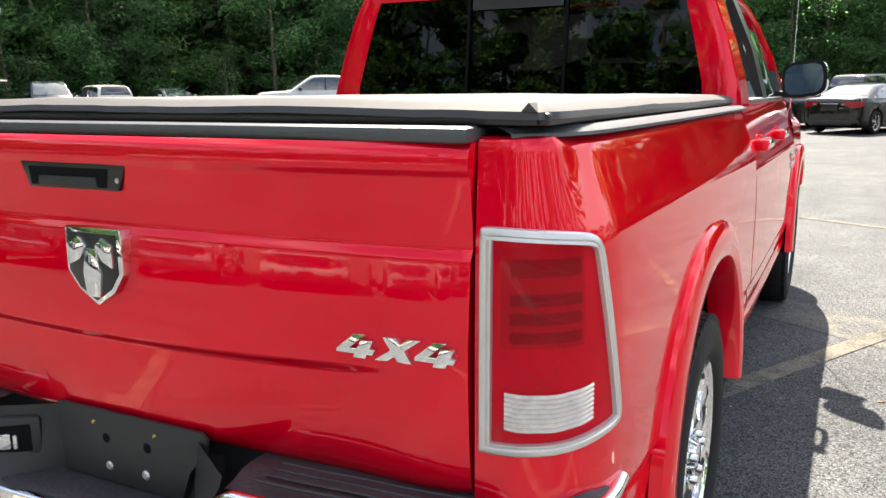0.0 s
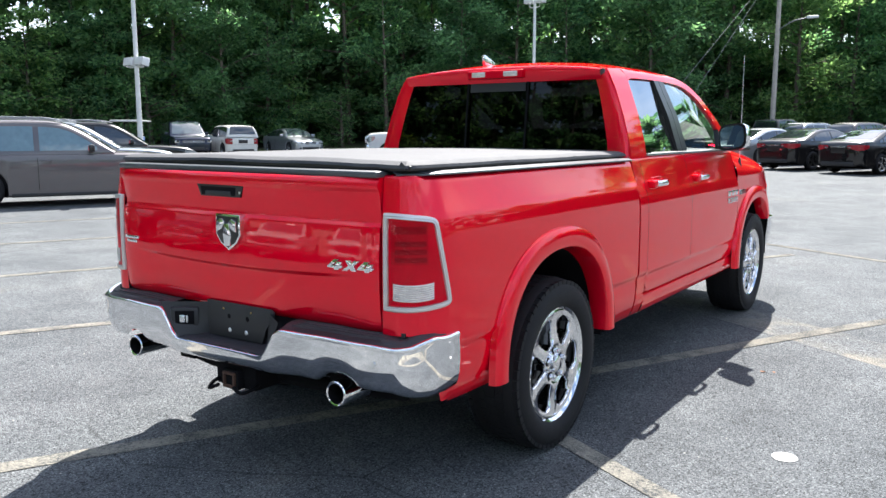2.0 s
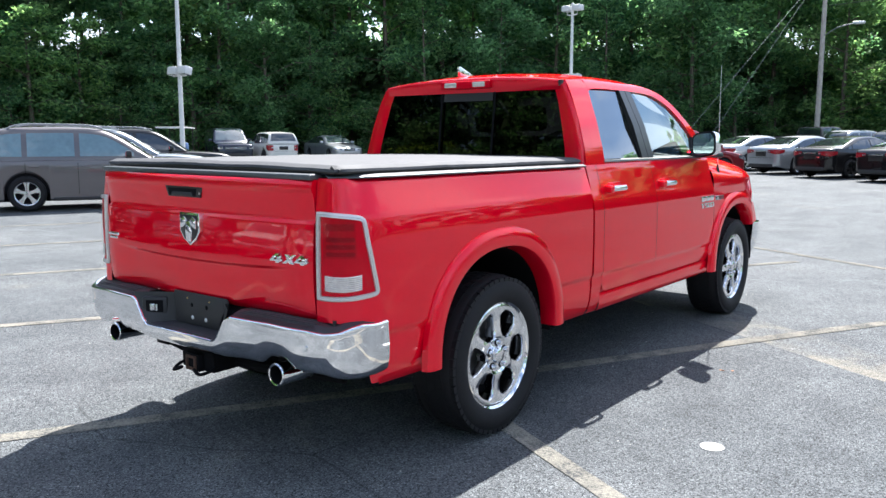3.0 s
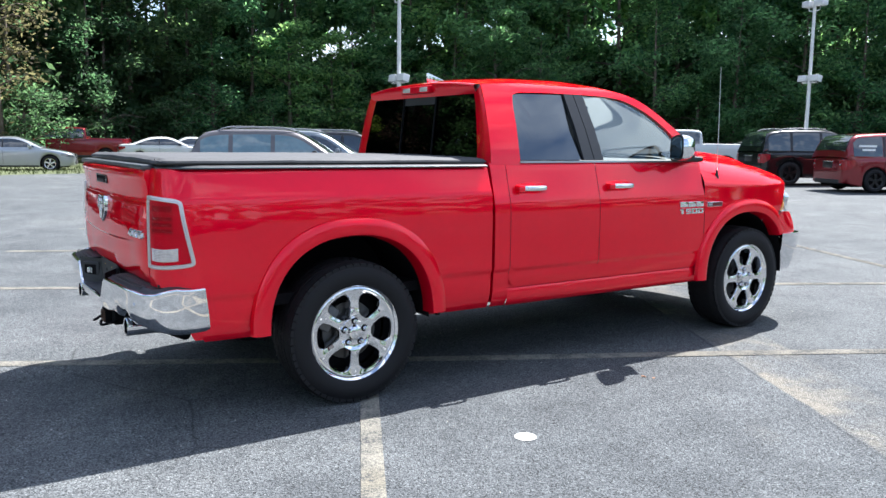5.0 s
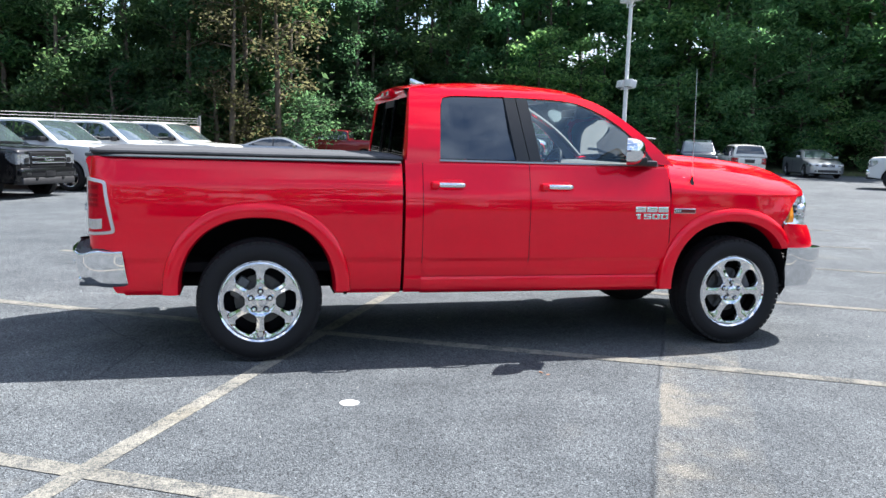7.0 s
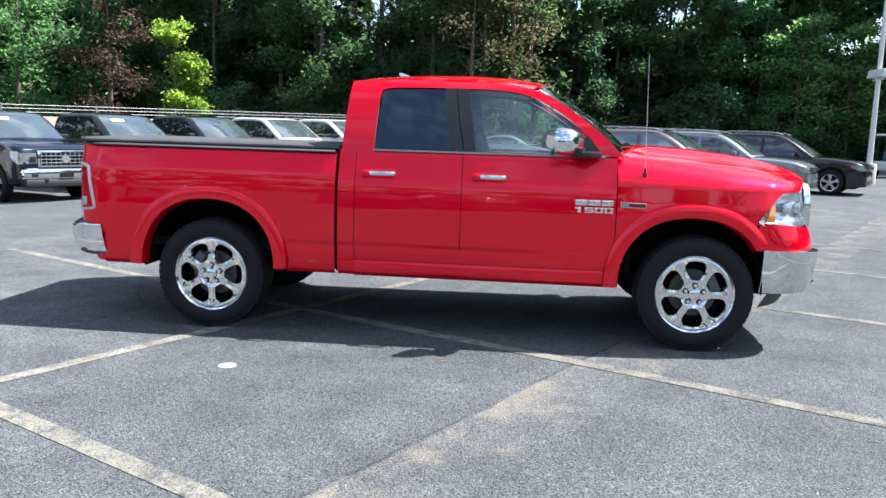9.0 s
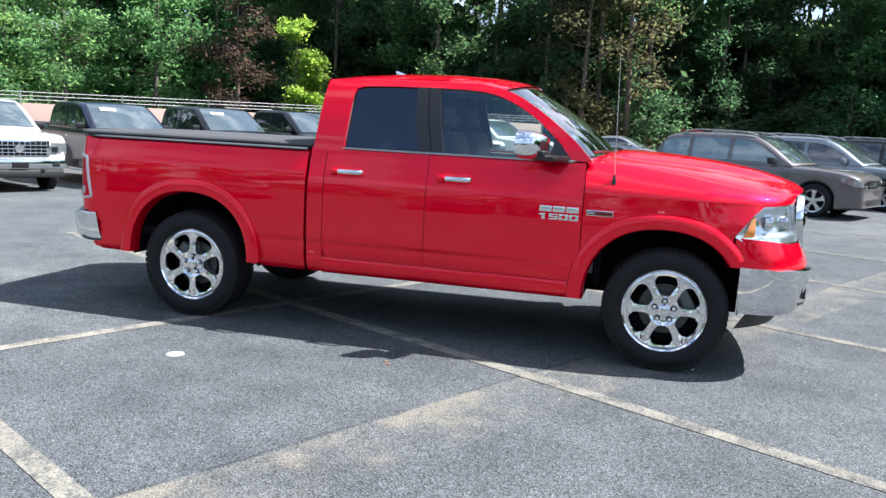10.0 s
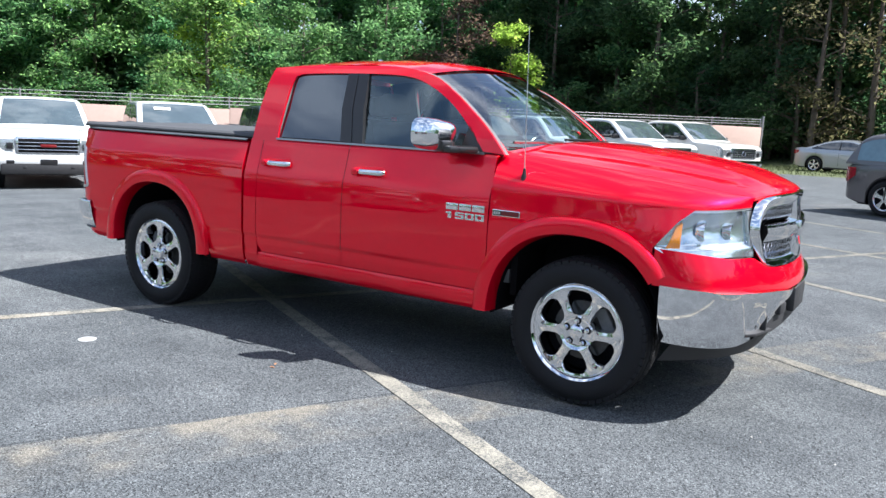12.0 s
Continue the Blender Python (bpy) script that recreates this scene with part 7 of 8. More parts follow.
# the row of pickups along the wall
for off, nose, paint, label, chrome, low_mat, flare, card in (
        (0.9, -14.0, P_WHITE, "white full-size pickup with a chrome-barred grille", True, BLACK, None, False),
        (-2.0, -13.9, P_WHITE, "white pickup with a wide dark grille and chrome bumper", True, None, None, True),
        (-4.9, -13.6, P_NAVY, "dark navy pickup with a chrome slatted grille", True, None, None, True),
        (-7.9, -13.7, P_BLACK, "black pickup nosed out from the wall", False, None, None, True),
        (-10.8, -13.7, P_BLACK, "black pickup with a dark crossbar grille", False, None, None, False),
        (-13.7, -13.7, P_WHITE, "white mid-size pickup with black lower bumper", False, BLACK, None, False),
        (-16.6, -13.6, P_WHITE, "white pickup with dark wheel arches and chrome grille", True, None, BLACK, False),
        (-19.5, -13.5, P_CREAM, "white pickup at the end of the wall", True, None, None, False),
        (3.8, -14.2, P_WHITE, "white pickup parked by the wall", True, None, None, True),
        (6.7, -14.3, P_WHITE, "white pickup parked by the wall", True, None, None, False),
        (9.6, -14.4, P_SILVER, "silver pickup parked by the wall", False, None, None, False)):
    parked_car("pickup", paint, stall(off, nose + 2.15, 5.85), label, "pickup truck", group="pickups along the wall", chrome_grille=chrome, lower=low_mat, arches=flare, card=card)

parked_car("suv", P_GREY, stall(-14.6, 0.76, 4.72), "dark grey crossover with roof rails and silver wheels", "suv", glass_mat=CAR_GLASS_PALE, roofrails=True)
parked_car("suv", P_STEEL, stall(-18.2, 1.25, 4.80), "steel-blue suv with roof rails beside a grey crossover", "suv", roofrails=True)
parked_car("suv", P_BLACK, stall(-21.2, 2.3, 4.80), "black suv with silver roof rails", "suv", roofrails=True)

# silver sedan and friends beyond the grass edge
parked_car("sedan", P_SILVER, (-33.9, 1.6, HEAD + 14), "silver sedan parked on the grass edge", "sedan")
parked_car("pickup", P_MAROON, (-42.7, 5.2, HEAD + 190), "maroon pickup under the trees", "pickup truck")
parked_car("sedan", P_WHITE, (-43.5, 11.6, HEAD + 205), "white sedan under the trees", "sedan")
parked_car("sedan", P_WHITE, (-40.0, 9.4, HEAD + 20), "white sedan seen from its nose", "sedan")
parked_car("sedan", P_BLACK, (-45.0, 15.0, HEAD + 200), "black sedan in the tree shade", "sedan")

# far row under the trees
parked_car("big_suv", P_NAVY, (-33.75, 24.2, ACROSS), "dark blue suv with a bright front grille", "suv")
parked_car("hatch", P_CREAM, (-31.9, 25.65, ACROSS + 188), "boxy white hatchback, its tail to the lot", "hatchback")
parked_car("sedan", P_SILVER, (-31.0, 29.5, ACROSS + 8), "grey sedan facing the lot", "sedan")
parked_car("pickup", P_WHITE, (-18.76, 26.22, 222.6), "long white crew pickup", "pickup truck", chrome_grille=True)
parked_car("sedan", P_WHITE, (-18.6, 31.4, HEAD), "white sedan seen from behind", "sedan")

# right-hand rows
parked_car("big_suv", P_BLACK, (-11.3, 24.4, HEAD), "black suv with black wheels", "suv", rim=DARK_ALLOY, roofrails=True)
parked_car("van", P_MAROON, (-7.8, 23.5, HEAD), "dark red minivan with black wheels and window stickers", "minivan", rim=DARK_ALLOY, sign=True)
parked_car("sedan", P_SILVER, stall(-18.6, 26.6, 4.75), "silver sedan with red tail lamps", "sedan")
parked_car("sedan", P_SILVER, stall(-21.4, 26.9, 4.75), "silver sedan with red tail lamps", "sedan")
parked_car("sedan", P_BLACK, stall(-15.8, 26.0, 4.75), "black sedan with dark spoked wheels", "sedan", rim=DARK_ALLOY)
parked_car("sedan", P_BLACK, stall(-13.1, 25.8, 4.75), "black sedan with red tail lamps", "sedan")
parked_car("sedan", P_BLACK, stall(-10.3, 25.6, 4.75), "black sedan with red tail lamps", "sedan")
parked_car("suv", P_STEEL, stall(-7.5, 25.4, 4.80), "grey crossover parked in the row", "suv")
for k, (kind, paint, label, cat) in enumerate((("pickup", P_GREY, "dark pickup in the far row", "pickup truck"), ("suv", P_SILVER, "silver suv in the far row", "suv"), ("suv", P_GREY, "dark suv in the far row", "suv"),
                                             ("suv", P_GREY, "dark suv in the far row", "suv"), ("big_suv", P_BLACK, "black suv in the far row", "suv"), ("van", P_WHITE, "white van in the far row", "van"))):
    parked_car(kind, paint, stall(-29.4 + 3.0 * k, 40.0, 5.0), label, cat)

# cars across the aisle, mirrored in the red truck's side
for kind, paint, along, label, cat in (("suv", P_BLACK, -3.6, "black suv parked across the aisle", "suv"), ("van", P_SILVER, -0.4, "silver minivan parked across the aisle", "minivan"),
                                       ("sedan", P_NAVY, 5.6, "navy sedan parked across the aisle", "sedan"), ("suv", P_GREY, 8.8, "grey suv parked across the aisle", "suv"), ("big_suv", P_BLACK, 12.0, "black suv parked across the aisle", "suv")):
    x, y = lot(17.0, along)
    parked_car(kind, paint, (x, y, ACROSS), label, cat)

# ---- wall, poles, grass, trees ----
WALL_MAT = material("tan_block_wall", (0.37, 0.265, 0.225), 0.85, 0.0, 0.10, 1.2, 0.3, 25.0)
GALV = material("galvanised_steel", (0.24, 0.245, 0.25), 0.55, 0.3, 0.12, 8.0)
POLE_MAT = material("pale_pole_paint", (0.62, 0.63, 0.62), 0.5, 0.1, 0.08, 3.0)
CONCRETE = material("concrete", (0.40, 0.38, 0.34), 0.85, 0.0, 0.15, 4.0, 0.4, 60.0)
TIMBER = material("weathered_timber", (0.36, 0.33, 0.29), 0.85, 0.0, 0.2, 5.0, 0.4, 40.0)
BLUE_CLOTH = material("blue_plastic", (0.03, 0.08, 0.20), 0.6, 0.0, 0.15, 6.0)


def build_wall():
    a, b = Vector(lot(-28.9, -18.3)), Vector(lot(14, -21.0))
    d = (b - a).normalized()
    n = Vector((-d.y, d.x))
    w = thing("boundary_wall", "tan masonry wall topped with three galvanised rails", "wall", kind="structure")
    length = (b - a).length
    k = 0.0
    while k < length:
        e = min(length, k + 3.0)
        p = a + d * (k + e) / 2
        m = Matrix.Translation((p.x, p.y, ground_z(p.x, p.y))) @ Matrix.Rotation(math.atan2(d.y, d.x), 4, "Z")
        bm = bmesh.new()
        box(bm, -(e - k) / 2 + 0.006, (e - k) / 2 - 0.006, -0.10, 0.10, -0.4, 1.93, 0.006, m)
        part("wall_panel", bm, WALL_MAT, w)
        q = a + d * k
        v, f = tube([(q.x, q.y, ground_z(q.x, q.y) + 1.8), (q.x, q.y, ground_z(q.x, q.y) + 2.32)], 0.022, 8)
        link_mesh("rail_post", v, f, GALV, w)
        k = e
    for h in (2.05, 2.16, 2.27):
        pts = [(a.x + d.x * s, a.y + d.y * s, ground_z(a.x + d.x * s, a.y + d.y * s) + h) for s in np.linspace(0, length, 14)]
        v, f = tube(pts, 0.011, 6)
        link_mesh("rail", v, f, GALV, w)
    z = ground_z(a.x, a.y)
    v, f = tube([(a.x - d.x * 0.15, a.y - d.y * 0.15, z), (a.x - d.x * 0.15, a.y - d.y * 0.15, z + 2.42)], 0.05, 10)
    link_mesh("end_post", v, f, GALV, w)


build_wall()


def light_pole(x, y, turn, label, mid=3.72, up=0.0):
    z = ground_z(x, y)
    p = thing("lamp_post", label, "lamp post", "lot lamp posts", at=pose(x, y, z, 0, 0, turn))
    link_mesh("footing", *lathe([(0.0, 0.75), (0.24, 0.75), (0.26, 0.72), (0.26, -0.2)], "z", 20), CONCRETE, p)
    link_mesh("pole", *lathe([(0.10, 0.74), (0.085, 3.0), (0.07, 7.6 + up), (0.0, 7.62 + up)], "z", 16), POLE_MAT, p)
    # floodlights half way up
    for s in (1, -1):
        bm = bmesh.new()
        m = Matrix.Translation((s * 0.33, 0, mid)) @ Matrix.Rotation(radians(-12), 4, "X")
        box(bm, -0.24, 0.24, -0.16, 0.16, -0.14, 0.16, 0.03, m)
        fl = part("floodlight", bm, POLE_MAT, p, "pale box floodlight")
        bm = bmesh.new()
        box(bm, -0.20, 0.20, -0.14, 0.14, -0.155, -0.145, 0.0, m)
        part("flood_lens", bm, LAMP_WHITE, fl)
    part("cross_arm", boxes((-0.4, 0.4, -0.03, 0.03, mid - 0.20, mid - 0.15), bevel=0.008), POLE_MAT, p)
    for s in (1, -1):
        v, f = tube([(0, 0, 7.0 + up), (s * 0.30, 0, 7.05 + up), (s * 0.32, 0, 7.25 + up)], 0.03, 8)
        link_mesh("head_bracket", v, f, POLE_MAT, p)
        bm = bmesh.new()
        box(bm, s * 0.34 - 0.22, s * 0.34 + 0.22, -0.22, 0.22, 7.22 + up, 7.50 + up, 0.04)
        part("lamp_head", bm, POLE_MAT, p)


light_pole(-24.1, 14.9, ACROSS + 30, "pale steel lot lamp post with two box floodlights", 3.95)
light_pole(-17.5, 33.5, ACROSS + 20, "pale steel lot lamp post with two box floodlights", 4.4, 0.5)


def utility_pole(x, y):
    z = ground_z(x, y)
    p = thing("utility_pole", "weathered timber utility pole with cobra lamp and wires", "utility pole", at=pose(x, y, z))
    link_mesh("pole", *lathe([(0.17, -0.2), (0.15, 5.0), (0.12, 13.0), (0.0, 13.02)], "z", 14), TIMBER, p)
    v, f = tube(spline([(0, 0, 7.4), (0.9, -0.4, 7.83), (1.9, -0.8, 7.95)], 10), 0.035, 8)
    link_mesh("lamp_arm", v, f, GALV, p)
    part("lamp_head", boxes((1.8, 2.45, -1.0, -0.72, 7.87, 8.03), bevel=0.05), POLE_MAT, p)
    for h, dx in ((9.8, 0.0), (9.2, 0.2), (10.4, 0.0)):
        pts = [(dx + 40 * k, -14 * k, h + 1.2 * k - 2.2 * k * (1 - k)) for k in np.linspace(0, 1, 14)]
        v, f = tube(pts, 0.018, 5)
        link_mesh("wire", v, f, TRIM, p)
    for q in ((-6.0, -9.0), (-4.6, -8.0)):
        v, f = tube([(0, 0, 11.5), (q[0], q[1], 0.0)], 0.011, 5)
        link_mesh("guy_wire", v, f, GALV, p)


utility_pole(-9.45, 49.9)


def golf_cart(x, y):
    z = ground_z(x, y)
    c = thing("golf_cart", "small golf cart with white canopy and blue seat", "golf cart", at=pose(x, y, z, 0, 0, 40))
    part("cart_body", boxes((-0.6, 0.6, -1.1, 1.1, 0.3, 0.72), bevel=0.08), P_WHITE, c)
    part("cart_seat", boxes((-0.55, 0.55, -0.3, 0.2, 0.72, 1.15), bevel=0.06), BLUE_CLOTH, c)
    part("cart_canopy", boxes((-0.65, 0.65, -0.9, 1.0, 1.80, 1.88), bevel=0.03), P_WHITE, c)
    for sx in (-0.55, 0.55):
        for sy in (-0.8, 0.9):
            v, f = tube([(sx, sy, 0.6), (sx, sy, 1.82)], 0.025, 8)
            link_mesh("canopy_post", v, f, TRIM, c)
        for sy in (-0.75, 0.8):
            far_wheel(c, sx * 1.05, sy, 0.24, 1 if sx > 0 else -1, ALLOY)


golf_cart(-30.2, 18.6)

# edge of the lot and line of the woods
EDGE = [(-30, -52), (-46, -24), (-40, -8), (-38, 0), (-47, 9), (-44, 24), (-35, 34), (-24, 42), (-12, 56), (4, 64), (26, 68), (48, 56), (62, 30), (66, 0), (58, -34), (34, -58), (0, -64), (-30, -52)]


def edge_points(step, offset):
    P = [Vector(p) for p in EDGE]
    centre = Vector((2, 2))
    out, carry = [], 0.0
    for a, b in zip(P, P[1:]):
        L = (b - a).length
        s = carry
        while s < L:
            p = a + (b - a) * (s / L)
            out.append(p + (p - centre).normalized() * offset)
            s += step
        carry = s - L
    return out


def soil_material():
    m = bpy.data.materials.new("woodland_floor")
    m.use_nodes = True
    nt = m.node_tree
    b = nt.nodes["Principled BSDF"]
    co = nt.nodes.new("ShaderNodeTexCoord").outputs["Object"]
    col = ramp(nt, texnoise(nt, 0.8, 8, 0.7, co), [(0.35, (0.05, 0.038, 0.022)), (0.52, (0.055, 0.075, 0.022)), (0.7, (0.12, 0.13, 0.045))])
    nt.links.new(col, b.inputs["Base Color"])
    b.inputs["Roughness"].default_value = 0.95
    bump(nt, b, texnoise(nt, 12.0, 6, 0.7, co), 0.8, 0.06)
    return m


SOIL = soil_material()


def build_woodland_floor():
    inner, outer = edge_points(3.0, -1.5), edge_points(3.0, 40.0)
    rows = []
    for i, (p, q) in enumerate(zip(inner, outer)):
        p = p + (q - p).normalized() * 1.2 * noise.noise((p.x * 0.3, p.y * 0.3, 0))
        row = []
        for k in (0, 0.02, 0.05, 0.15, 0.4, 1.0):
            x, y = p.x + (q.x - p.x) * k, p.y + (q.y - p.y) * k
            row.append((x, y, ground_z(x, y) + 0.015 + min(0.10, k * 3) + k * 1.5))
        rows.append(row)
    ob = link_mesh("woodland_floor", *sheet(rows), SOIL)
    tagged(ob, "leaf litter and thin grass under the trees", "ground", kind="structure")


build_woodland_floor()

def build_verge():
    """Grassy verge beyond the end of the wall."""
    rows = []
    for y in np.linspace(-5.0, 9.5, 30):
        x0 = -29.9 + 0.5 * noise.noise((0.0, y * 0.9, 3.0)) - 0.12 * max(0.0, y - 5) ** 1.6
        rows.append([(x0 + (-41.0 - x0) * k, y, ground_z(x0 + (-41.0 - x0) * k, y) + 0.004 + 0.03 * min(1.0, k * 12)) for k in (0, 0.03, 0.08, 0.2, 0.5, 1.0)])
    ob = link_mesh("grass_verge", *sheet(rows), VERGE)
    tagged(ob, "thin yellow-green grass verge at the lot's edge", "grass", kind="structure")


VERGE = material("verge_turf", (0.075, 0.092, 0.036), 0.9, 0.0, 0.5, 1.5, 0.6, 30.0)
build_verge()
GRASS_BLADE = material("dry_grass", (0.095, 0.115, 0.038), 0.8, 0.0, 0.35, 2.0)


def build_grass():
    rng = random.Random(5)
    v, f = [], []
    pts = edge_points(0.35, -1.2)
    for p in pts:
        if p.x > 10 or p.y < -30:
            continue
        for _ in range(14):
            x, y = p.x + rng.uniform(-0.9, 0.9), p.y + rng.uniform(-0.9, 0.9)
            z = ground_z(x, y)
            h, a = rng.uniform(0.06, 0.28), rng.uniform(0, 6.28)
            w = 0.02
            o = len(v)
            v += [(x - w * math.cos(a), y - w * math.sin(a), z), (x + w * math.cos(a), y + w * math.sin(a), z), (x + rng.uniform(-0.08, 0.08), y + rng.uniform(-0.08, 0.08), z + h)]
            f.append((o, o + 1, o + 2))
    for _ in range(5200):
        x, y = rng.uniform(-39.0, -29.8), rng.uniform(-5.0, 9.3)
        z = ground_z(x, y)
        h, a, w = rng.uniform(0.05, 0.20), rng.uniform(0, 6.28), 0.022
        o = len(v)
        v += [(x - w * math.cos(a), y - w * math.sin(a), z), (x + w * math.cos(a), y + w * math.sin(a), z), (x + rng.uniform(-0.08, 0.08), y + rng.uniform(-0.08, 0.08), z + h)]
        f.append((o, o + 1, o + 2))
    me = bpy.data.meshes.new("grass")
    me.from_pydata(v, [], f)
    ob = finish("grass", me, GRASS_BLADE, smooth=0)
    tagged(ob, "ragged dry grass along the edge of the lot", "grass", kind="stuff")


build_grass()


def leaf_material(name, dark, light):
    m = bpy.data.materials.new(name)
    m.use_nodes = True
    nt = m.node_tree
    b = nt.nodes["Principled BSDF"]
    geo = nt.nodes.new("ShaderNodeNewGeometry")
    info = nt.nodes.new("ShaderNodeObjectInfo")
    col = ramp(nt, geo.outputs["Random Per Island"], [(0.0, dark), (0.6, tuple((a + c) / 2 for a, c in zip(dark, light))), (1.0, light)])
    tree = ramp(nt, info.outputs["Random"], [(0.0, (0.72, 0.84, 0.88)), (0.5, (1.0, 1.0, 1.0)), (1.0, (1.18, 1.08, 0.90))])
    col = blend(nt, 1.0, col, tree, "MULTIPLY")
    nt.links.new(col, b.inputs["Base Color"])
    b.inputs["Roughness"].default_value = 0.65
    b.inputs["Specular IOR Level"].default_value = 0.10
    tr = nt.nodes.new("ShaderNodeBsdfTranslucent")
    nt.links.new(blend(nt, 1.0, col, (2.75, 3.0, 2.45), "MULTIPLY"), tr.inputs["Color"])
    mix = nt.nodes.new("ShaderNodeMixShader")
    mix.inputs["Fac"].default_value = 0.58
    nt.links.new(b.outputs[0], mix.inputs[1])
    nt.links.new(tr.outputs[0], mix.inputs[2])
    nt.links.new(mix.outputs[0], nt.nodes["Material Output"].inputs["Surface"])
    return m


LEAF = leaf_material("green_leaves", (0.026, 0.070, 0.038), (0.155, 0.255, 0.115))
LEAF_BRIGHT = leaf_material("yellow_green_leaves", (0.10, 0.155, 0.03), (0.23, 0.29, 0.06))
LEAF_LIGHT = leaf_material("pale_green_leaves", (0.036, 0.080, 0.036), (0.135, 0.210, 0.095))
LEAF_DARK = leaf_material("dark_foliage", (0.022, 0.047, 0.026), (0.074, 0.118, 0.060))
LEAF_RUST = leaf_material("reddish_leaves", (0.045, 0.030, 0.028), (0.085, 0.052, 0.042))
LEAF_BROWN = leaf_material("withered_needles", (0.040, 0.036, 0.024), (0.085, 0.078, 0.048))
BARK = material("bark", (0.11, 0.085, 0.065), 0.9, 0.0, 0.3, 3.0, 0.8, 14.0)


def tree_meshes(seed, height, spread, base, leaves, leaf, limbs=26):
    """Trunk with limbs, and a crown of many small leaf sprays about the limbs."""
    rng = random.Random(seed)
    parts = []
    lean = (rng.uniform(-0.4, 0.4), rng.uniform(-0.4, 0.4))
    trunk = [(lean[0] * k, lean[1] * k, height * 0.92 * k) for k in np.linspace(0, 1, 7)]
    parts.append(tube(trunk, [0.19, 0.16, 0.14, 0.11, 0.08, 0.05, 0.02], 7))
    tips = []
    for i in range(limbs):
        h = base + (height - base) * (i + rng.random()) / limbs * 0.97
        a = rng.uniform(0, 6.283)
        k = (h - base) / (height - base)
        reach = spread * (0.45 + 0.75 * math.sin(math.pi * min(1, 0.18 + k * 0.85))) * rng.uniform(0.6, 1.15)
        o = Vector((lean[0] * h / height, lean[1] * h / height, h))
        e = o + Vector((math.cos(a) * reach, math.sin(a) * reach, rng.uniform(-0.1, 0.45) * reach))
        mid = (o + e) / 2 + Vector((0, 0, reach * 0.12))
        parts.append(tube([o, mid, e], [0.05, 0.03, 0.012], 5))
        tips.append((o, mid, e, reach))
    trunk_mesh = merged(*parts)
    n = leaves
    P = np.zeros((n, 3))
    for i in range(n):
        o, mid, e, reach = tips[rng.randrange(len(tips))]
        k = rng.random() ** 0.6
        c = o * (1 - k) + e * k if k < 0.5 else mid * (2 - 2 * k) + e * (2 * k - 1)
        s = 0.22 + 0.30 * reach / 3
        P[i] = (c.x + rng.gauss(0, s), c.y + rng.gauss(0, s), c.z + rng.gauss(0, s * 0.6))
    R = np.random.RandomState(seed)
    size = R.uniform(0.6, 1.35, n)[:, None] * leaf
    a = R.normal(size=(n, 3))
    a[:, 2] *= 0.6
    a /= np.linalg.norm(a, axis=1)[:, None]
    up = R.normal(size=(n, 3)) * 0.95 + np.array((0, 0, 1.0))
    b = np.cross(up, a)
    b /= np.linalg.norm(b, axis=1)[:, None]
    V = np.stack([P - a * size, P + b * size * 0.42, P + a * size, P - b * size * 0.42], 1).reshape(-1, 3)
    F = np.arange(4 * n).reshape(-1, 4)
    return trunk_mesh, V, F


TREES = {}


def tree_kind(key, seed, height, spread, base, leaves, leaf, mat):
    (tv, tf), V, F = tree_meshes(seed, height, spread, base, leaves, leaf, 8 if key[0] in ("back", "dark_back") else 17)
    tm = bpy.data.meshes.new("trunk")
    tm.from_pydata([tuple(p) for p in tv], [], tf)
    tm.materials.append(BARK)
    tm.polygons.foreach_set("use_smooth", [True] * len(tm.polygons))
    cm = bpy.data.meshes.new("crown")
    cm.from_pydata(V.tolist(), [], F.tolist())
    cm.materials.append(mat)
    TREES[key] = (tm, cm)


for i in range(6):
    tree_kind(("tall", i), 20 + i, 13.5 + 0.9 * i, 3.0 + 0.25 * (i % 3), 1.4 + 0.7 * (i % 3), 6700, 0.19, LEAF)
for i in range(3):
    tree_kind(("edge", i), 40 + i, 9.0 + 1.5 * i, 2.6, 0.5, 5600, 0.153, LEAF)
for i in range(3):
    tree_kind(("shrub", i), 60 + i, 3.6 + 0.8 * i, 1.9, 0.1, 2200, 0.125, LEAF)
for i in range(3):
    tree_kind(("back", i), 90 + i, 17.0 + i, 3.6, 0.15, 3400, 0.43, LEAF)
# back trees again in the dark leaf colour, to dim that stretch of wood
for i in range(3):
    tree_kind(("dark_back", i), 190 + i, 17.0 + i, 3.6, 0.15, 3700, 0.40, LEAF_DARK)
# leafy filler, added to block bright sky gaps under the crowns
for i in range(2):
    tree_kind(("leaf_filler", i), 150 + i, 6.0 + i, 3.0, 0.05, 1700, 0.40, LEAF_DARK)
for i in range(3):
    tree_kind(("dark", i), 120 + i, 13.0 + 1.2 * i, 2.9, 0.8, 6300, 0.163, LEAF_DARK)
for i in range(2):
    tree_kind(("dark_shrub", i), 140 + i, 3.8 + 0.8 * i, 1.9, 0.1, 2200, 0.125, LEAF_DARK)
tree_kind(("light", 0), 131, 10.0, 2.9, 1.0, 7500, 0.15, LEAF_LIGHT)
tree_kind(("light", 1), 132, 3.6, 2.0, 0.1, 2600, 0.13, LEAF_LIGHT)
tree_kind(("bright", 0), 80, 11.0, 2.2, 0.8, 7000, 0.19, LEAF_BRIGHT)
tree_kind(("brown", 0), 83, 11.0, 2.3, 0.8, 3000, 0.12, LEAF_BROWN)
tree_kind(("rust", 0), 81, 9.0, 2.2, 1.2, 3600, 0.12, LEAF_RUST)


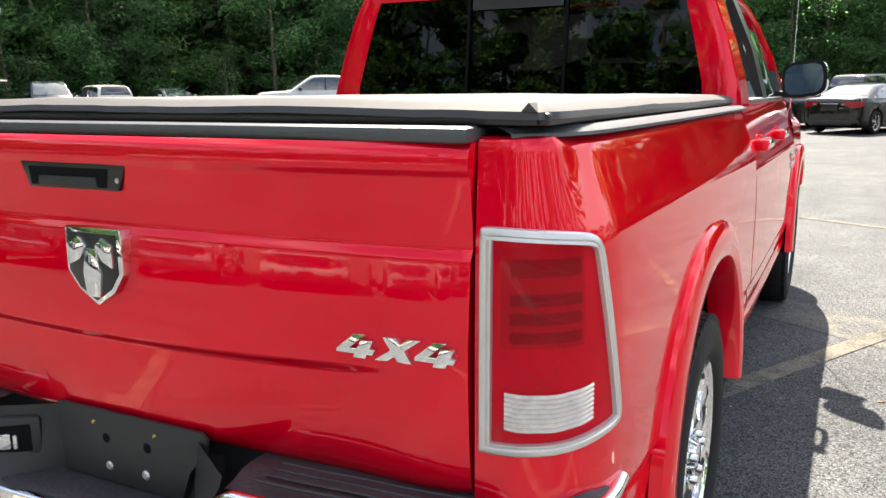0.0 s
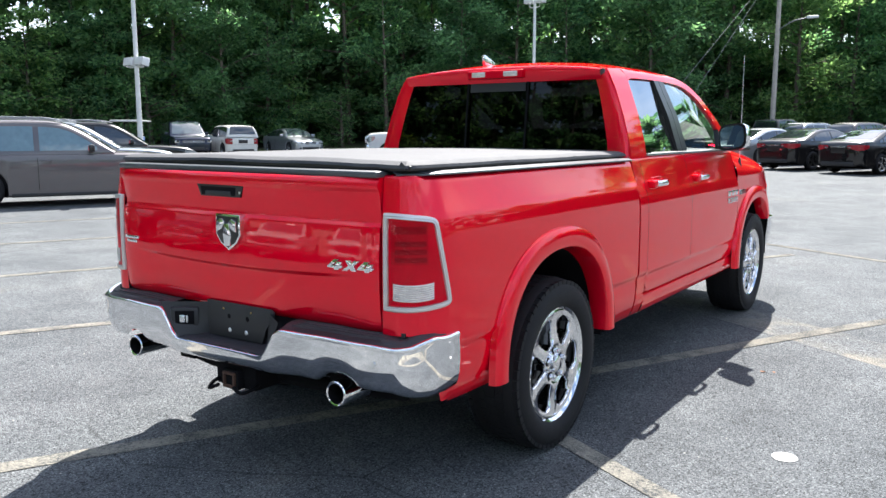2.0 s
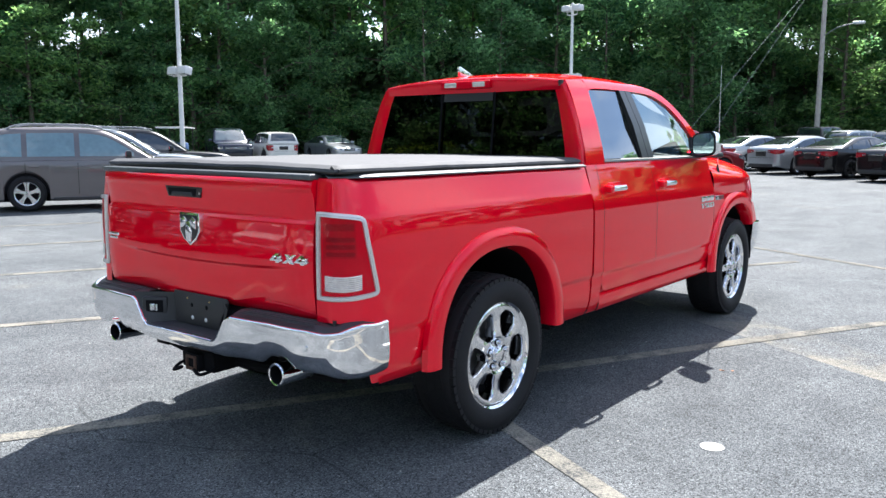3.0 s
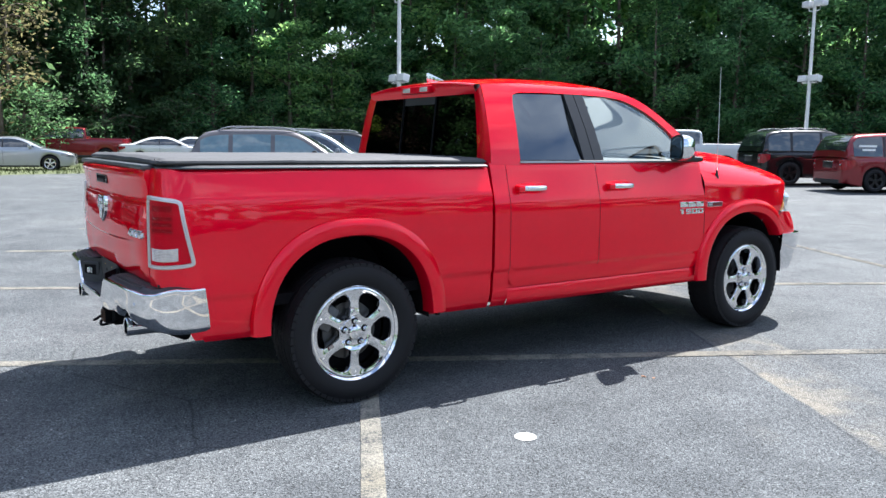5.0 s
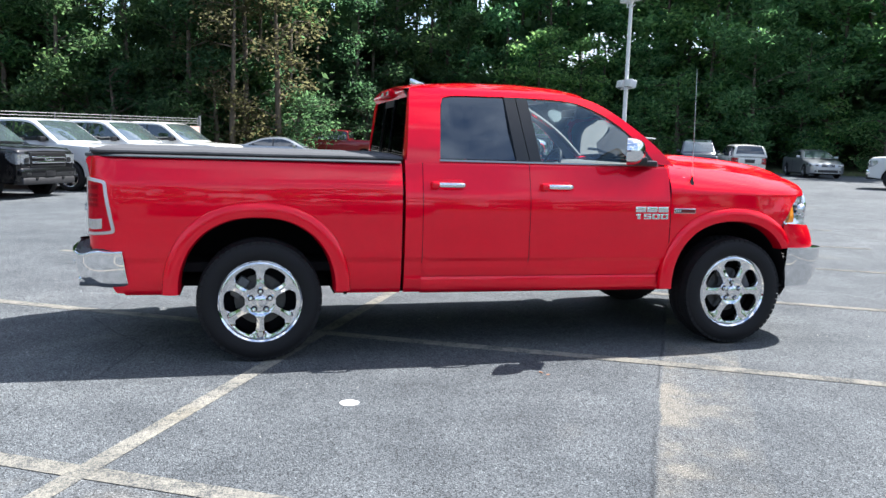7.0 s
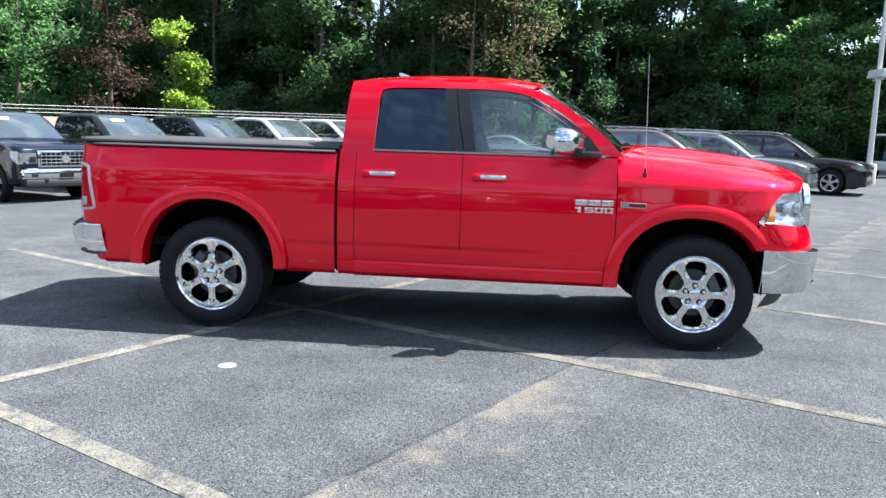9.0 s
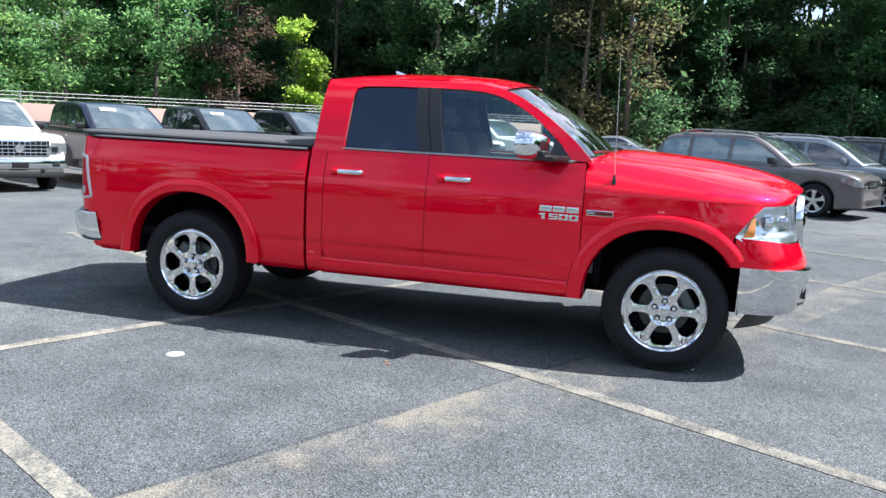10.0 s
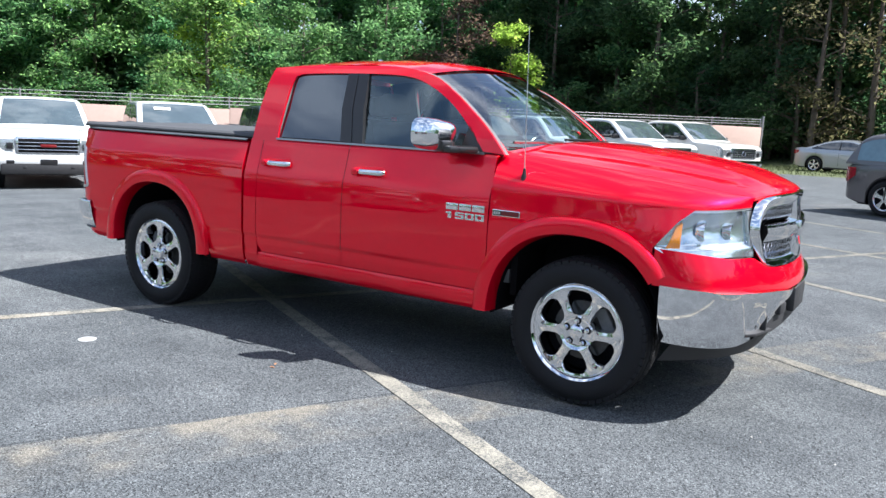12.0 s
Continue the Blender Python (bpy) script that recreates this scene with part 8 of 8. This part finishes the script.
def plant(key, x, y, turn, scale, label, category="tree", group="woodland trees", tall=1.0):
    tm, cm = TREES[key]
    t = thing("shrub" if category == "shrub" else "tree", label, category, group, at=Matrix.Translation((x, y, ground_z(x, y) + 0.1)) @ Matrix.Rotation(turn, 4, "Z") @ Matrix.Diagonal((scale, scale, scale * tall, 1)))
    for nm, me in (("trunk", tm), ("crown", cm)):
        o = new(nm, me)
        o.parent = t


def build_woods():
    rng = random.Random(11)
    seen = lambda p: p.x < -18 or (p.y > 30 and p.x < 42)
    # hidden: a ring added out of view too, only to be mirrored in the truck
    for step, off, keys, hidden in ((4.2, 1.5, "edge", False), (3.4, 4.5, "tall", False), (3.6, 9.0, "back", False), (2.8, 14.0, "back", True), (2.8, 20.0, "back", False)):
        for p in edge_points(step, off):
            if not seen(p) and not hidden:
                continue
            if keys == "edge" and rng.random() < 0.35:
                continue
            x, y = p.x + rng.uniform(-1.2, 1.2), p.y + rng.uniform(-1.2, 1.2)
            k = rng.randrange(6 if keys == "tall" else 3)
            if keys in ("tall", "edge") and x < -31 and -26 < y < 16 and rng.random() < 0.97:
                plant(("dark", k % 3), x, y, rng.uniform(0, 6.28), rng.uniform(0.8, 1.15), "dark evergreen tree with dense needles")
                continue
            # unseen trees and back-row tops are stretched, to darken what the truck's glass reflects
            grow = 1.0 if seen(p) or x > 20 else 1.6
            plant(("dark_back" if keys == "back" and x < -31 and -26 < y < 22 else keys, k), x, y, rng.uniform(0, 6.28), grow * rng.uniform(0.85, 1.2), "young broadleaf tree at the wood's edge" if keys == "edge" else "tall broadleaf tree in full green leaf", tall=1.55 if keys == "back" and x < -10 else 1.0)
    for p in edge_points(2.1, 1.0):
        if seen(p) and rng.random() < 0.8:
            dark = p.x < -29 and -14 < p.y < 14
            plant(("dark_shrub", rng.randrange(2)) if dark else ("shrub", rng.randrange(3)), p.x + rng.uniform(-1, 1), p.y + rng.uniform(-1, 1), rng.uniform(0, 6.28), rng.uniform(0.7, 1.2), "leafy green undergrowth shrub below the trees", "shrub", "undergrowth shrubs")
    # added filler rows that keep the sky from showing between the trunks
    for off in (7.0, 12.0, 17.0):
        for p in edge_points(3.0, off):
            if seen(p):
                plant(("leaf_filler", rng.randrange(2)), p.x + rng.uniform(-1, 1), p.y + rng.uniform(-1, 1), rng.uniform(0, 6.28), rng.uniform(0.85, 1.2), "dense dark leaf filler closing gaps between the tree trunks", "shrub", "undergrowth shrubs")
    plant(("bright", 0), -38.6, -18.1, 0.4, 0.72, "yellow-green leafy tree in the sun")
    for x, y, a, k in ((-39.5, -28.5, 0.3, 1.1), (-35.5, -32.0, 1.7, 1.05), (-31.5, -36.5, 3.1, 1.1), (-37.5, 30.2, 2.2, 0.95), (-17.0, 49.0, 0.9, 1.15), (-9.5, 56.5, 2.9, 1.2), (-3.0, 60.5, 1.2, 1.1), (4.5, 63.0, 0.2, 1.2), (-26.5, 40.0, 4.0, 1.0)):
        plant(("light", 0), x, y, a, k, "pale green leafy tree catching the sun")
    for x, y, a, k in ((-29.0, -31.0, 0.5, 1.1), (-25.5, -33.0, 2.0, 1.0)):
        plant(("light", 1), x, y, a, k, "pale green vines and brush behind the wall", "shrub", "undergrowth shrubs")
    for x, y, a, k in ((-39.0, -1.0, 0.7, 1.05), (-40.0, 1.6, 3.3, 1.15)):
        plant(("brown", 0), x, y, a, k, "thin brown half-withered tree at the wood's edge")
    plant(("rust", 0), -40.2, -22.9, 1.4, 1.15, "reddish-leaved tree among the green")
    plant(("bright", 0), -33.0, -38.0, 2.4, 1.0, "yellow-green leafy tree in the sun")


build_woods()


# loose grit and a few dry leaves on the asphalt
def build_grit():
    rng = random.Random(77)
    v, f = [], []
    for _ in range(260):
        x, y = rng.uniform(-4.5, 6.5), rng.uniform(-3.5, 7.0)
        h = rng.uniform(0.002, 0.007)
        z = ground_z(x, y)
        o = len(v)
        for k in range(5):
            a = 2 * math.pi * k / 5 + rng.random()
            v.append((x + h * math.cos(a), y + h * math.sin(a), z))
        v.append((x, y, z + h * 0.9))
        f += [(o + k, o + (k + 1) % 5, o + 5) for k in range(5)]
    me = bpy.data.meshes.new("grit")
    me.from_pydata(v, [], f)
    tagged(finish("grit", me, material("pale_stone_chips", (0.42, 0.40, 0.36), 0.8, 0.0, 0.4, 30.0), smooth=0), "pale loose stone chips scattered on asphalt", "gravel", kind="stuff")
    leaf = material("dry_leaf", (0.22, 0.11, 0.06), 0.8, 0.0, 0.3, 40.0)
    for x, y, a in ((1.49, 1.80, 0.4), (1.55, 1.83, 1.9)):
        z = ground_z(x, y) + 0.002
        pts = [(-0.018, 0, 0.003), (-0.008, 0.009, 0.006), (0.008, 0.008, 0.004), (0.020, 0, 0.0), (0.008, -0.008, 0.005), (-0.008, -0.009, 0.003)]
        m = Matrix.Translation((x, y, z)) @ Matrix.Rotation(a, 4, "Z")
        ob = link_mesh("dry_leaf", [m @ Vector(p) for p in pts] + [m @ Vector((0, 0, 0.0))], [(k, (k + 1) % 6, 6) for k in range(6)], leaf)
        tagged(ob, "curled brown dry leaf on the asphalt", "leaf", "dry leaves")


build_grit()
